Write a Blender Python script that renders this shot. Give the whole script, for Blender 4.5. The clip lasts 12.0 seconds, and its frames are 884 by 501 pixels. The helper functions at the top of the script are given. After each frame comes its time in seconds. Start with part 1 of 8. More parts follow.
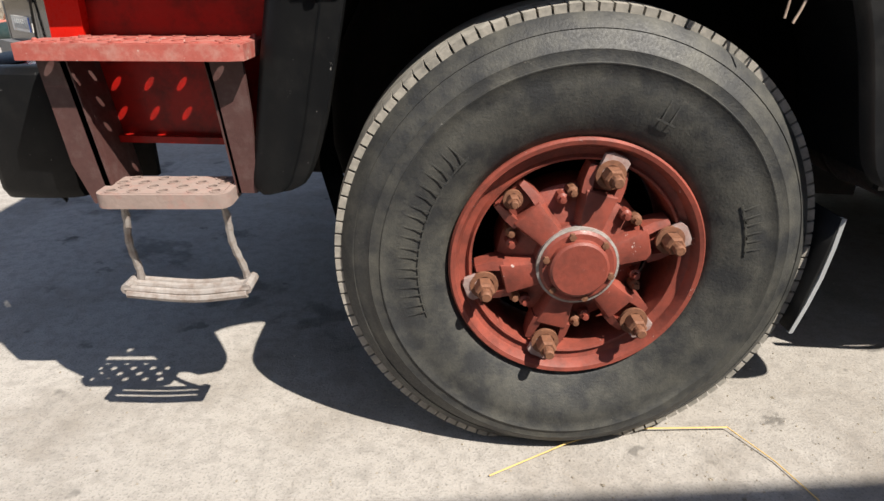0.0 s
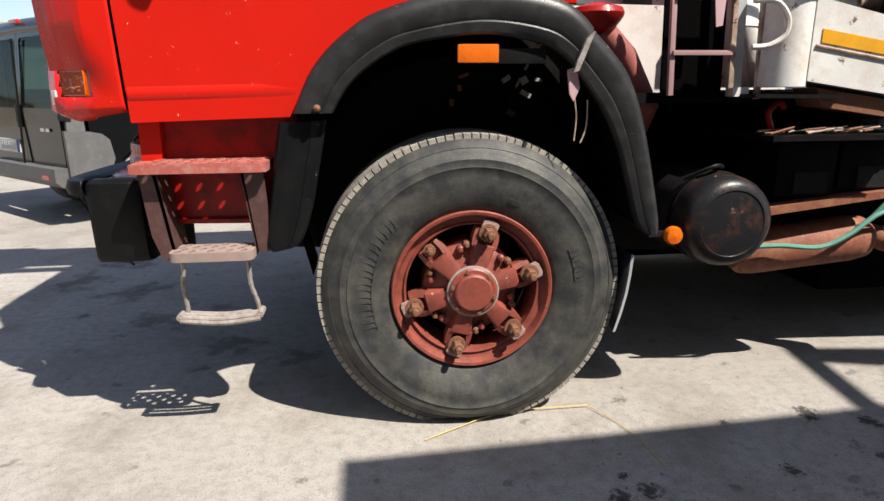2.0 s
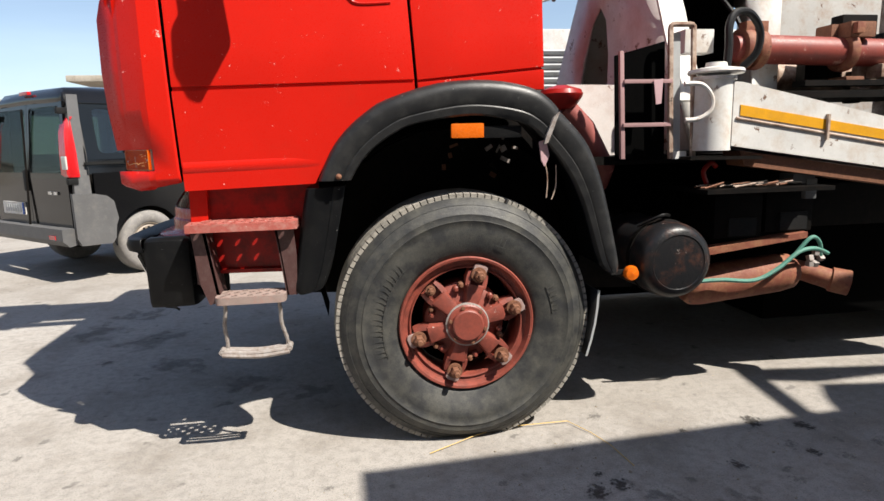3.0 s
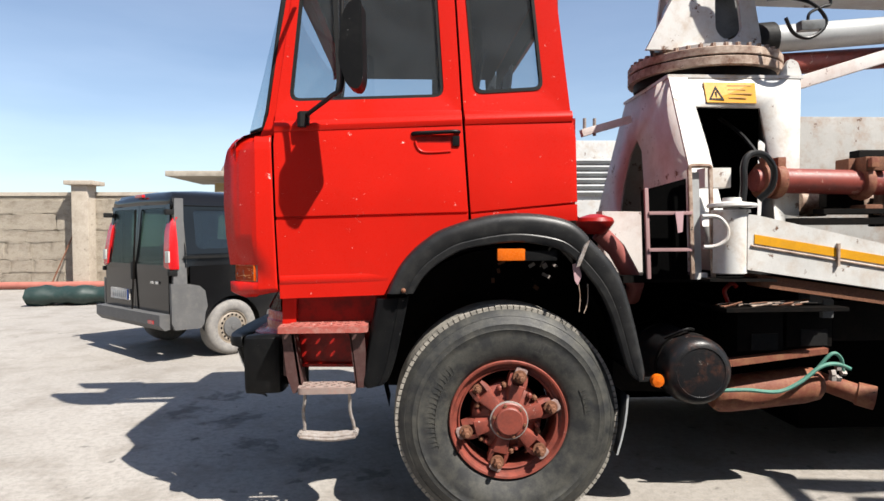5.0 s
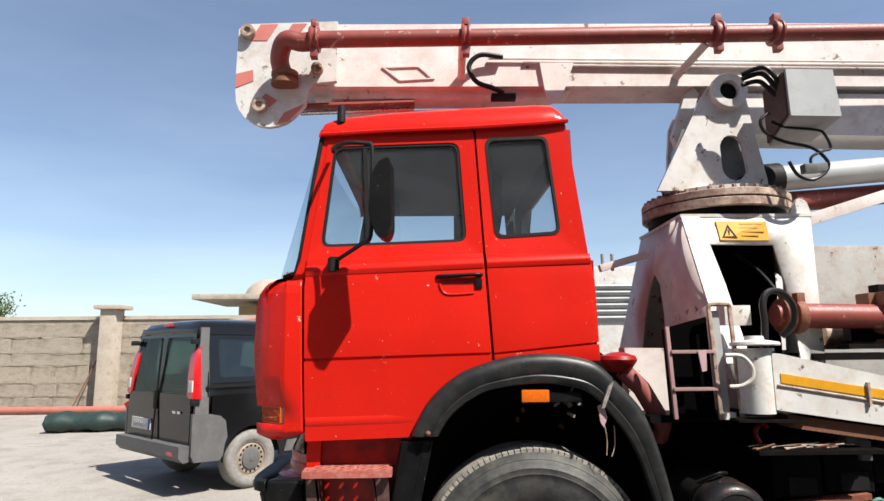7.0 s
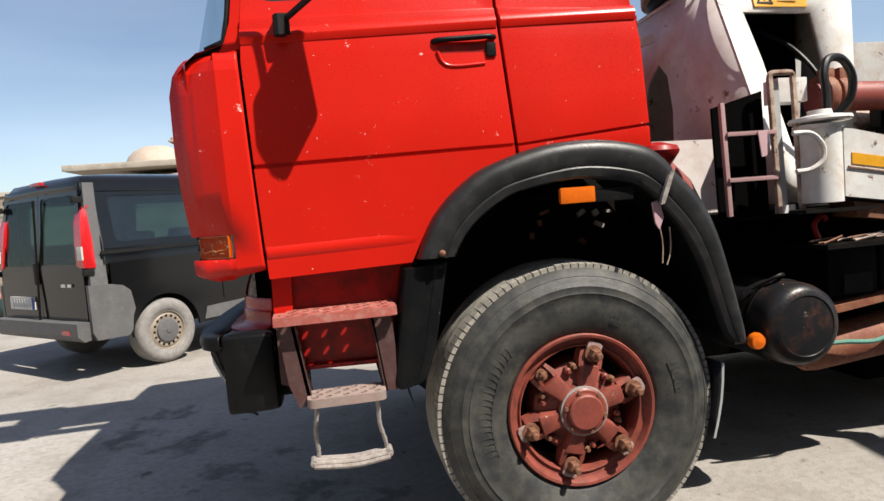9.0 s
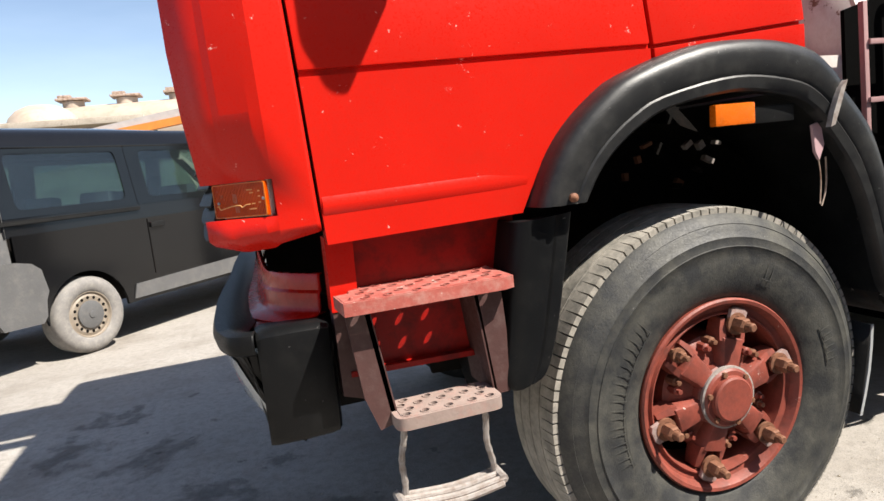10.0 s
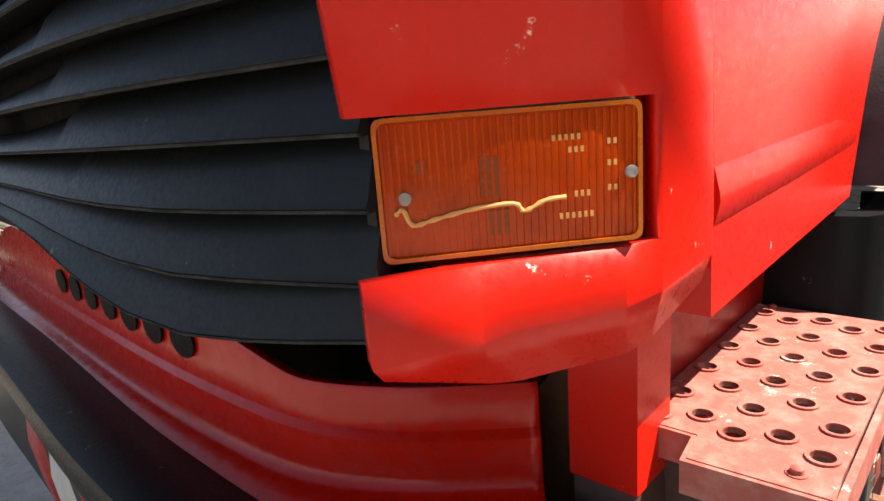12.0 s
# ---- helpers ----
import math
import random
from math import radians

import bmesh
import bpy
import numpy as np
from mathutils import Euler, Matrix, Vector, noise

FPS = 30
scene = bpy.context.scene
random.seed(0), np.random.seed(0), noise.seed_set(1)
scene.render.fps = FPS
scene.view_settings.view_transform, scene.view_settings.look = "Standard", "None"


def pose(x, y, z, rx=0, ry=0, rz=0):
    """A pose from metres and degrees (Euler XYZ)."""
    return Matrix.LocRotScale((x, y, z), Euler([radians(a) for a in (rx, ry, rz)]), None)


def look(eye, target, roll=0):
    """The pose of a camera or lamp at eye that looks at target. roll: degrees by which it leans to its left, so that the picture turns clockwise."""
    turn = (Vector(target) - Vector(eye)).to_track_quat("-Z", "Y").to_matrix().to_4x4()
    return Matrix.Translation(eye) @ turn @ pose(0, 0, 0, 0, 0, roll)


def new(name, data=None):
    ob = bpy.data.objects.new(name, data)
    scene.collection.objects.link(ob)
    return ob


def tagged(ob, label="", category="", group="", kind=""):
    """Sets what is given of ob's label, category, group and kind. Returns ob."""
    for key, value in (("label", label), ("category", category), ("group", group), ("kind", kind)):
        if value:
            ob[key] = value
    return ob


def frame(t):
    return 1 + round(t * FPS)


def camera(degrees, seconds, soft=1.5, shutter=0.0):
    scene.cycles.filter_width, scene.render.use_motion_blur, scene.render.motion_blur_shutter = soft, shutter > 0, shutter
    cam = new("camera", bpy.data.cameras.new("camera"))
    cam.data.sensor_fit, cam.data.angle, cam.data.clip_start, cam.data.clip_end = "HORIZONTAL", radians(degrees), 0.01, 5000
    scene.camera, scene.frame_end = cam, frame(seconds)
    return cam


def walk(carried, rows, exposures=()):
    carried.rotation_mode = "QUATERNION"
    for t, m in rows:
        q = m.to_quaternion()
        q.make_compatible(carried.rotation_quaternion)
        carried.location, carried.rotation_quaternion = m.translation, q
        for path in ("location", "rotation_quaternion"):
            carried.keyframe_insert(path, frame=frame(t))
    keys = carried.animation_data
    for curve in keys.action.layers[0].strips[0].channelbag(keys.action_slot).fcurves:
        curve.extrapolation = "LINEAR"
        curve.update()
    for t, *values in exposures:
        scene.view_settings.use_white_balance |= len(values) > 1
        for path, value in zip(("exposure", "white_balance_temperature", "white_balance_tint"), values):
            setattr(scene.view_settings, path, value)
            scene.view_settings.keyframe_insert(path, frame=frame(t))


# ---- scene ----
cam = camera(71.2, 12.0)
PATH = [
    (0, (-0.357, -1.338, 1.167), (-0.31, 0.491, 0.361), 0.5),
    (0.5, (-0.34, -1.541, 1.201), (-0.148, 0.322, 0.498), -0.5),
    (1, (-0.382, -1.778, 1.214), (-0.101, 0.087, 0.549), -0.3),
    (1.5, (-0.336, -1.981, 1.24), (-0.143, -0.085, 0.633), 0.0),
    (2, (-0.363, -2.189, 1.275), (-0.145, -0.265, 0.773), -0.4),
    (2.5, (-0.495, -2.379, 1.311), (-0.141, -0.461, 0.867), -3.1),
    (3, (-0.507, -2.626, 1.346), (-0.209, -0.678, 1.002), -1.4),
    (3.2, (-0.503, -2.714, 1.35), (-0.234, -0.763, 1.005), -1.0),
    (4.8, (-0.512, -3.12, 1.497), (-0.376, -1.127, 1.387), -0.6),
    (5, (-0.501, -3.109, 1.506), (-0.396, -1.113, 1.446), -0.3),
    (5.5, (-0.503, -3.139, 1.546), (-0.439, -1.142, 1.649), -0.5),
    (6, (-0.514, -3.173, 1.586), (-0.47, -1.187, 1.82), -0.8),
    (6.5, (-0.52, -3.208, 1.616), (-0.491, -1.235, 1.94), -0.6),
    (6.7, (-0.521, -3.218, 1.628), (-0.502, -1.247, 1.97), -0.2),
    (8.3, (-0.655, -2.818, 1.428), (-0.358, -0.840, 1.431), -2.2),
    (8.5, (-0.73, -2.69, 1.391), (-0.426, -0.714, 1.365), -1.2),
    (9, (-0.919, -2.273, 1.373), (-0.569, -0.308, 1.245), -4.5),
    (9.5, (-1.165, -1.946, 1.362), (-0.67, -0.02, 1.155), -4.6),
    (10, (-1.335, -1.481, 1.34), (-0.73, 0.405, 1.064), -6.0),
    (10.5, (-1.447, -1.045, 1.35), (-0.712, 0.777, 0.985), -5.3),
    (11, (-1.592, -0.646, 1.32), (-0.539, 1.011, 0.937), -4.3),
    (11.5, (-1.605, -0.296, 1.334), (-0.336, 1.202, 0.955), -5.4),
    (12, (-1.606, -0.168, 1.347), (-0.187, 1.17, 0.906), -4.5),
]
EXPOSURES = [(0.0, 0.95, 6650, 10), (3.2, 0.93, 6600, 10), (4.8, 0.95, 6500, 10), (5.5, 0.96, 6450, 10), (6.5, 0.91, 6450, 10), (7.0, 0.89, 6500, 10), (8.3, 0.71, 6600, 10), (9.0, 0.78, 6650, 10), (10.0, 1.18, 6650, 10),
             (11.0, 1.30, 6700, 10), (11.5, 1.45, 7100, 10), (12.0, 1.65, 7300, 10)]
walk(cam, [(t, look(eye, target, roll)) for t, eye, target, roll in PATH], EXPOSURES)

# ---- light ----
SUN_TO = Vector((0.268, -0.264, 0.503)).normalized()
world = bpy.data.worlds.new("sky")
scene.world = world
world.use_nodes = True
wn = world.node_tree
sky = wn.nodes.new("ShaderNodeTexSky")
sky.sky_type = "NISHITA"
sky.sun_disc = False
sky.sun_elevation = math.asin(SUN_TO.z)
sky.sun_rotation = math.atan2(SUN_TO.x, SUN_TO.y)
sky.air_density, sky.dust_density, sky.ozone_density = 1.0, 0.7, 3.0
wn.nodes["Background"].inputs["Strength"].default_value = 0.074
# thin high cloud drawn out along the horizon
sky_at, sky_map, wisp, veil, pale, spread = (wn.nodes.new("ShaderNode" + k) for k in ("TexCoord", "Mapping", "TexNoise", "MapRange", "HueSaturation", "Mix"))
sky_map.inputs["Scale"].default_value = (1.1, 1.1, 5.0)
wisp.inputs["Scale"].default_value, wisp.inputs["Detail"].default_value, wisp.inputs["Roughness"].default_value = 1.6, 5.0, 0.55
for key, value in (("From Min", 0.3), ("From Max", 0.72), ("To Min", 0.3), ("To Max", 0.8)):
    veil.inputs[key].default_value = value
pale.inputs["Saturation"].default_value, pale.inputs["Value"].default_value = 0.75, 1.3
spread.data_type = "RGBA"
wn.links.new(sky_at.outputs["Generated"], sky_map.inputs["Vector"])
wn.links.new(sky_map.outputs["Vector"], wisp.inputs["Vector"])
wn.links.new(wisp.outputs["Fac"], veil.inputs["Value"])
wn.links.new(veil.outputs["Result"], spread.inputs["Factor"])
wn.links.new(sky.outputs["Color"], pale.inputs["Color"])
wn.links.new(sky.outputs["Color"], spread.inputs["A"])
wn.links.new(pale.outputs["Color"], spread.inputs["B"])
wn.links.new(spread.outputs["Result"], wn.nodes["Background"].inputs["Color"])
sun = new("sun", bpy.data.lights.new("sun", "SUN"))
sun.data.energy, sun.data.angle, sun.data.color = 5.0, radians(0.55), (1.0, 0.95, 0.87)
sun.matrix_world = look(SUN_TO * 30, (0, 0, 0))


# ---- materials ----
def material(name, color, rough=0.5, metal=0.0, grime=None, amount=0.35, scale=6.0, fine=90.0, bump=0.1,
             chips=None, chip_at=0.7, chip_scale=14.0, coat=0.0, vary=0.12, grain=(1, 1, 1), spec=0.5):
    m = bpy.data.materials.new(name)
    m.use_nodes = True
    nt = m.node_tree
    b = nt.nodes["Principled BSDF"]
    b.inputs["Metallic"].default_value = metal
    b.inputs["Coat Weight"].default_value = coat
    b.inputs["Coat Roughness"].default_value = 0.12
    b.inputs["Specular IOR Level"].default_value = spec
    tc = nt.nodes.new("ShaderNodeTexCoord")
    mp = nt.nodes.new("ShaderNodeMapping")
    mp.inputs["Scale"].default_value = grain
    nt.links.new(tc.outputs["Object"], mp.inputs["Vector"])

    def noise_at(sc, detail=6.0, r=0.6):
        n = nt.nodes.new("ShaderNodeTexNoise")
        n.inputs["Scale"].default_value, n.inputs["Detail"].default_value, n.inputs["Roughness"].default_value = sc, detail, r
        nt.links.new(mp.outputs["Vector"], n.inputs["Vector"])
        return n.outputs["Fac"]

    def ramp(fac, a, bb, lo=0.0, hi=1.0):
        r = nt.nodes.new("ShaderNodeMapRange")
        r.inputs["From Min"].default_value, r.inputs["From Max"].default_value = a, bb
        r.inputs["To Min"].default_value, r.inputs["To Max"].default_value = lo, hi
        nt.links.new(fac, r.inputs["Value"])
        return r.outputs["Result"]

    def mix(fac, ca, cb):
        x = nt.nodes.new("ShaderNodeMix")
        x.data_type = "RGBA"
        for sock, v in ((x.inputs["Factor"], fac), (x.inputs["A"], ca), (x.inputs["B"], cb)):
            if isinstance(v, tuple):
                sock.default_value = (*v, 1)
            elif isinstance(v, float):
                sock.default_value = v
            else:
                nt.links.new(v, sock)
        return x.outputs["Result"]

    big, small = noise_at(scale), noise_at(fine, 4.0)
    dark = tuple(c * (1 - vary) for c in color)
    lite = tuple(min(1, c * (1 + vary)) for c in color)
    col = mix(ramp(big, 0.3, 0.7), dark, lite)
    if grime:
        streak = noise_at(scale * 2.3, 8.0, 0.7)
        col = mix(ramp(streak, 0.62 - 0.35 * amount, 0.85 - 0.25 * amount, 0.0, min(0.95, amount * 1.6)), col, grime)
    rgh = ramp(small, 0.25, 0.75, max(0.03, rough - 0.1), min(1, rough + 0.12))
    if chips:
        c1 = noise_at(chip_scale, 9.0, 0.75)
        k = ramp(c1, chip_at, chip_at + 0.025)
        col = mix(k, col, chips)
    col = mix(ramp(small, 0.35, 0.75, 0.0, 0.16), col, tuple(c * 0.55 for c in color))
    nt.links.new(col, b.inputs["Base Color"])
    nt.links.new(rgh, b.inputs["Roughness"])
    if bump:
        bp = nt.nodes.new("ShaderNodeBump")
        bp.inputs["Strength"].default_value, bp.inputs["Distance"].default_value = bump, 0.004
        nt.links.new(small, bp.inputs["Height"])
        nt.links.new(bp.outputs["Normal"], b.inputs["Normal"])
    return m


def glass(name, tint=(0.8, 0.9, 0.9), rough=0.02, see=0.5, dust=0.03, mirror=0.06):
    m = bpy.data.materials.new(name)
    m.use_nodes = True
    nt = m.node_tree
    nt.nodes.remove(nt.nodes["Principled BSDF"])
    tr, gl, mx = (nt.nodes.new("ShaderNode" + k) for k in ("BsdfTransparent", "BsdfGlossy", "MixShader"))
    tr.inputs["Color"].default_value = (*(c * see for c in tint), 1)
    gl.inputs["Roughness"].default_value = rough
    mx.inputs["Fac"].default_value = mirror
    nt.links.new(tr.outputs["BSDF"], mx.inputs[1])
    nt.links.new(gl.outputs["BSDF"], mx.inputs[2])
    # bluish diffuse film: dust on the pane and painted reflection haze
    df, top = nt.nodes.new("ShaderNodeBsdfDiffuse"), nt.nodes.new("ShaderNodeMixShader")
    tc, dn, mr = nt.nodes.new("ShaderNodeTexCoord"), nt.nodes.new("ShaderNodeTexNoise"), nt.nodes.new("ShaderNodeMapRange")
    dn.inputs["Scale"].default_value = 7.0
    mr.inputs["To Min"].default_value, mr.inputs["To Max"].default_value = dust * 0.2, dust
    df.inputs["Color"].default_value = (0.34, 0.38, 0.42, 1)
    nt.links.new(tc.outputs["Object"], dn.inputs["Vector"])
    nt.links.new(dn.outputs["Fac"], mr.inputs["Value"])
    nt.links.new(mr.outputs["Result"], top.inputs["Fac"])
    nt.links.new(mx.outputs["Shader"], top.inputs[1])
    nt.links.new(df.outputs["BSDF"], top.inputs[2])
    nt.links.new(top.outputs["Shader"], nt.nodes["Material Output"].inputs["Surface"])
    return m


RED = material("red_paint", (0.52, 0.012, 0.006), 0.3, grime=(0.30, 0.03, 0.015), amount=0.12, scale=2.5, fine=160, bump=0.03,
               chips=(0.8, 0.5, 0.44), chip_at=0.652, chip_scale=26, coat=0.08, vary=0.06, spec=0.15)
RED_GLOSS = material("fresh_red_gloss", (0.47, 0.008, 0.003), 0.25, fine=45, bump=0.25, coat=0.2, vary=0.08, spec=0.2,
                     chips=(0.16, 0.02, 0.015), chip_at=0.66, chip_scale=20)
RED_WORN = material("worn_red_paint", (0.30, 0.007, 0.0045), 0.42, grime=(0.03, 0.008, 0.006), amount=0.5, scale=6, bump=0.12,
                    chips=(0.5, 0.33, 0.28), chip_at=0.7, coat=0.1, spec=0.25)
STEP = material("dusty_red_step", (0.33, 0.075, 0.057), 0.7, grime=(0.38, 0.21, 0.175), amount=0.5, scale=14, bump=0.25,
                chips=(0.5, 0.40, 0.35), chip_at=0.62, chip_scale=30)
STEP_PALE = material("dust_caked_step", (0.26, 0.195, 0.17), 0.8, grime=(0.34, 0.16, 0.13), amount=0.35, scale=16, bump=0.3)
STEP_DARK = material("brown_paint_and_shade", (0.062, 0.025, 0.022), 0.6, grime=(0.12, 0.08, 0.073), amount=0.4, scale=10, bump=0.2,
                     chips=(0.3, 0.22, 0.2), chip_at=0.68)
STEEL = material("worn_grey_steel", (0.33, 0.30, 0.28), 0.65, metal=0.3, grime=(0.16, 0.10, 0.07), amount=0.5, scale=18, bump=0.3)
PLASTIC = material("black_plastic", (0.0052, 0.0055, 0.006), 0.42, spec=0.16, grime=(0.018, 0.0175, 0.0165), amount=0.35, scale=4, fine=260, bump=0.08,
                   chips=(0.16, 0.155, 0.15), chip_at=0.652, chip_scale=38)
GRILLE = material("matt_black_grille", (0.0068, 0.007, 0.0078), 0.43, spec=0.17, grime=(0.02, 0.0195, 0.019), amount=0.3, scale=5, fine=200, bump=0.06,
                  chips=(0.12, 0.115, 0.11), chip_at=0.66, chip_scale=30)
GUARD = material("weathered_black_plastic", (0.014, 0.0143, 0.015), 0.40, spec=0.34, grime=(0.042, 0.041, 0.039), amount=0.5, scale=5, fine=230, bump=0.1,
                 chips=(0.16, 0.155, 0.15), chip_at=0.652, chip_scale=38)
GRILLE_DUST = material("dusty_grille_edge", (0.022, 0.021, 0.019), 0.8, spec=0.1, grime=(0.07, 0.066, 0.06), amount=0.5, scale=14)
BLACK = material("dusty_black", (0.010, 0.010, 0.010), 0.6, spec=0.2, grime=(0.03, 0.027, 0.024), amount=0.3, scale=7, bump=0.2)
# greasy metal, and the painted shade in gaps, holes and the wheel arch
GREASE_SHADE = material("greasy_metal_and_shade", (0.0045, 0.004, 0.0036), 0.6, spec=0.1, grime=(0.014, 0.009, 0.007), amount=0.45, scale=9, bump=0.3)
RUBBER = material("tyre_rubber", (0.021, 0.0218, 0.0225), 0.6, grime=(0.078, 0.075, 0.062), amount=0.62, scale=5.0, fine=170, bump=0.3, vary=0.3,
                  chips=(0.15, 0.145, 0.13), chip_at=0.66, chip_scale=30)
TREAD = material("dusty_tread", (0.17, 0.16, 0.14), 0.9, grime=(0.36, 0.33, 0.285), amount=0.75, scale=9, bump=0.3)
RIM = material("oxide_red_wheel", (0.235, 0.053, 0.035), 0.5, grime=(0.10, 0.03, 0.022), amount=0.55, scale=9, bump=0.2,
               chips=(0.5, 0.42, 0.38), chip_at=0.65, chip_scale=26)
NUT = material("rusty_steel", (0.20, 0.085, 0.045), 0.75, metal=0.2, grime=(0.10, 0.045, 0.03), amount=0.5, scale=40, bump=0.4)
CLAMP = material("dusty_steel_clamp", (0.33, 0.25, 0.23), 0.7, metal=0.1, grime=(0.22, 0.08, 0.06), amount=0.5, scale=30, bump=0.3)
WHITE = material("white_paint", (0.60, 0.59, 0.565), 0.45, grime=(0.42, 0.30, 0.20), amount=0.42, scale=4, bump=0.08,
                 chips=(0.14, 0.065, 0.035), chip_at=0.61, chip_scale=11)
CREAM = material("aged_white_paint", (0.66, 0.61, 0.58), 0.5, grime=(0.5, 0.36, 0.30), amount=0.45, scale=3, bump=0.08,
                 chips=(0.18, 0.08, 0.045), chip_at=0.615, chip_scale=9)
RUSTY = material("rust_stained_cream", (0.50, 0.40, 0.32), 0.7, grime=(0.13, 0.05, 0.022), amount=0.75, scale=6, bump=0.3, chips=(0.03, 0.02, 0.015), chip_at=0.62, chip_scale=12)
PIPE = material("oxide_red_pipe", (0.23, 0.042, 0.03), 0.5, grime=(0.12, 0.03, 0.025), amount=0.45, scale=6, bump=0.15,
                chips=(0.4, 0.25, 0.2), chip_at=0.6)
RUST_TANK = material("rusty_red_tank", (0.19, 0.055, 0.03), 0.7, grime=(0.30, 0.15, 0.07), amount=0.5, scale=9, bump=0.35, chips=(0.03, 0.015, 0.01), chip_at=0.62, chip_scale=20)
YELLOW = material("yellow_paint", (0.62, 0.29, 0.003), 0.5, grime=(0.5, 0.3, 0.08), amount=0.25, scale=9)
AMBER = material("amber_plastic", (0.64, 0.125, 0.006), 0.25, grime=(0.4, 0.1, 0.02), amount=0.2, scale=30, coat=0.4)
AMBER_DULL = material("old_amber_lens", (0.48, 0.05, 0.001), 0.2, grime=(0.26, 0.02, 0.001), amount=0.45, scale=14, spec=0.3)
# near-black that paints shade in openings and under the truck
VOID = material("painted_shade_black", (0.0016, 0.0016, 0.0016), 0.9, spec=0.03, bump=0.0)
HOPPER = material("weathered_grey_plate", (0.44, 0.43, 0.41), 0.6, grime=(0.30, 0.17, 0.09), amount=0.45, scale=3, chips=(0.12, 0.05, 0.025), chip_at=0.61, chip_scale=7)
STEELBOX = material("dull_grey_steel", (0.17, 0.175, 0.175), 0.4, metal=0.3, grime=(0.07, 0.065, 0.06), amount=0.5, scale=5)
GREY = material("grey_paint", (0.36, 0.37, 0.37), 0.5, grime=(0.2, 0.19, 0.18), amount=0.3, scale=4)
GREEN_HOSE = material("green_hose", (0.07, 0.22, 0.17), 0.55, grime=(0.2, 0.22, 0.18), amount=0.4, scale=20)
HOSE = material("black_hose", (0.008, 0.008, 0.008), 0.4, spec=0.25)
CHROME = material("pale_metal", (0.62, 0.62, 0.62), 0.25, metal=0.9)
GLASS = glass("cab_glass", (0.86, 0.92, 0.94), see=0.93, dust=0.055, mirror=0.06)
VAN_GLASS = glass("tinted_glass", (0.66, 0.82, 0.80), see=0.78, dust=0.014, mirror=0.06)
LENS = material("headlamp_lens", (0.5, 0.5, 0.47), 0.12, coat=0.6)
VAN_BLACK = material("dusty_black_car_paint", (0.006, 0.006, 0.0065), 0.1, grime=(0.016, 0.015, 0.014), amount=0.15, scale=3, spec=0.4, bump=0.01)
VAN_GREY = material("grey_van_plastic", (0.098, 0.097, 0.097), 0.5, grime=(0.18, 0.168, 0.152), amount=0.35, scale=5)
VAN_BORDER = material("glossy_black_glass_border", (0.006, 0.007, 0.007), 0.06, grime=(0.02, 0.019, 0.018), amount=0.1, scale=4, spec=0.4, bump=0.0)
LAMP_RED = material("red_lamp_plastic", (0.5, 0.012, 0.015), 0.2, coat=0.5)
VAN_TYRE = material("dusty_van_tyre", (0.19, 0.18, 0.17), 0.9, grime=(0.3, 0.28, 0.25), amount=0.5, scale=9)
VAN_RIM = material("dusty_silver_wheel", (0.27, 0.23, 0.185), 0.5, metal=0.2, grime=(0.3, 0.22, 0.15), amount=0.4, scale=14)
SEAT = material("cab_trim_cloth", (0.035, 0.04, 0.05), 0.9)
TAN = material("dusty_tan_paint", (0.42, 0.34, 0.27), 0.7, grime=(0.3, 0.2, 0.13), amount=0.4, scale=1.5)
OCHRE = material("ochre_plaster", (0.52, 0.40, 0.2), 0.9, grime=(0.4, 0.3, 0.2), amount=0.3, scale=2)
ORANGE = material("orange_paint", (0.6, 0.2, 0.03), 0.6)
TARP = material("dark_green_tarpaulin", (0.012, 0.03, 0.026), 0.5, grime=(0.05, 0.06, 0.055), amount=0.4, scale=6, bump=0.3)
STRAW = material("dry_straw", (0.62, 0.42, 0.15), 0.7)
WOODY = material("grey_bark", (0.12, 0.09, 0.06), 0.9)
LEAF = material("green_leaves", (0.055, 0.105, 0.025), 0.6, vary=0.4)


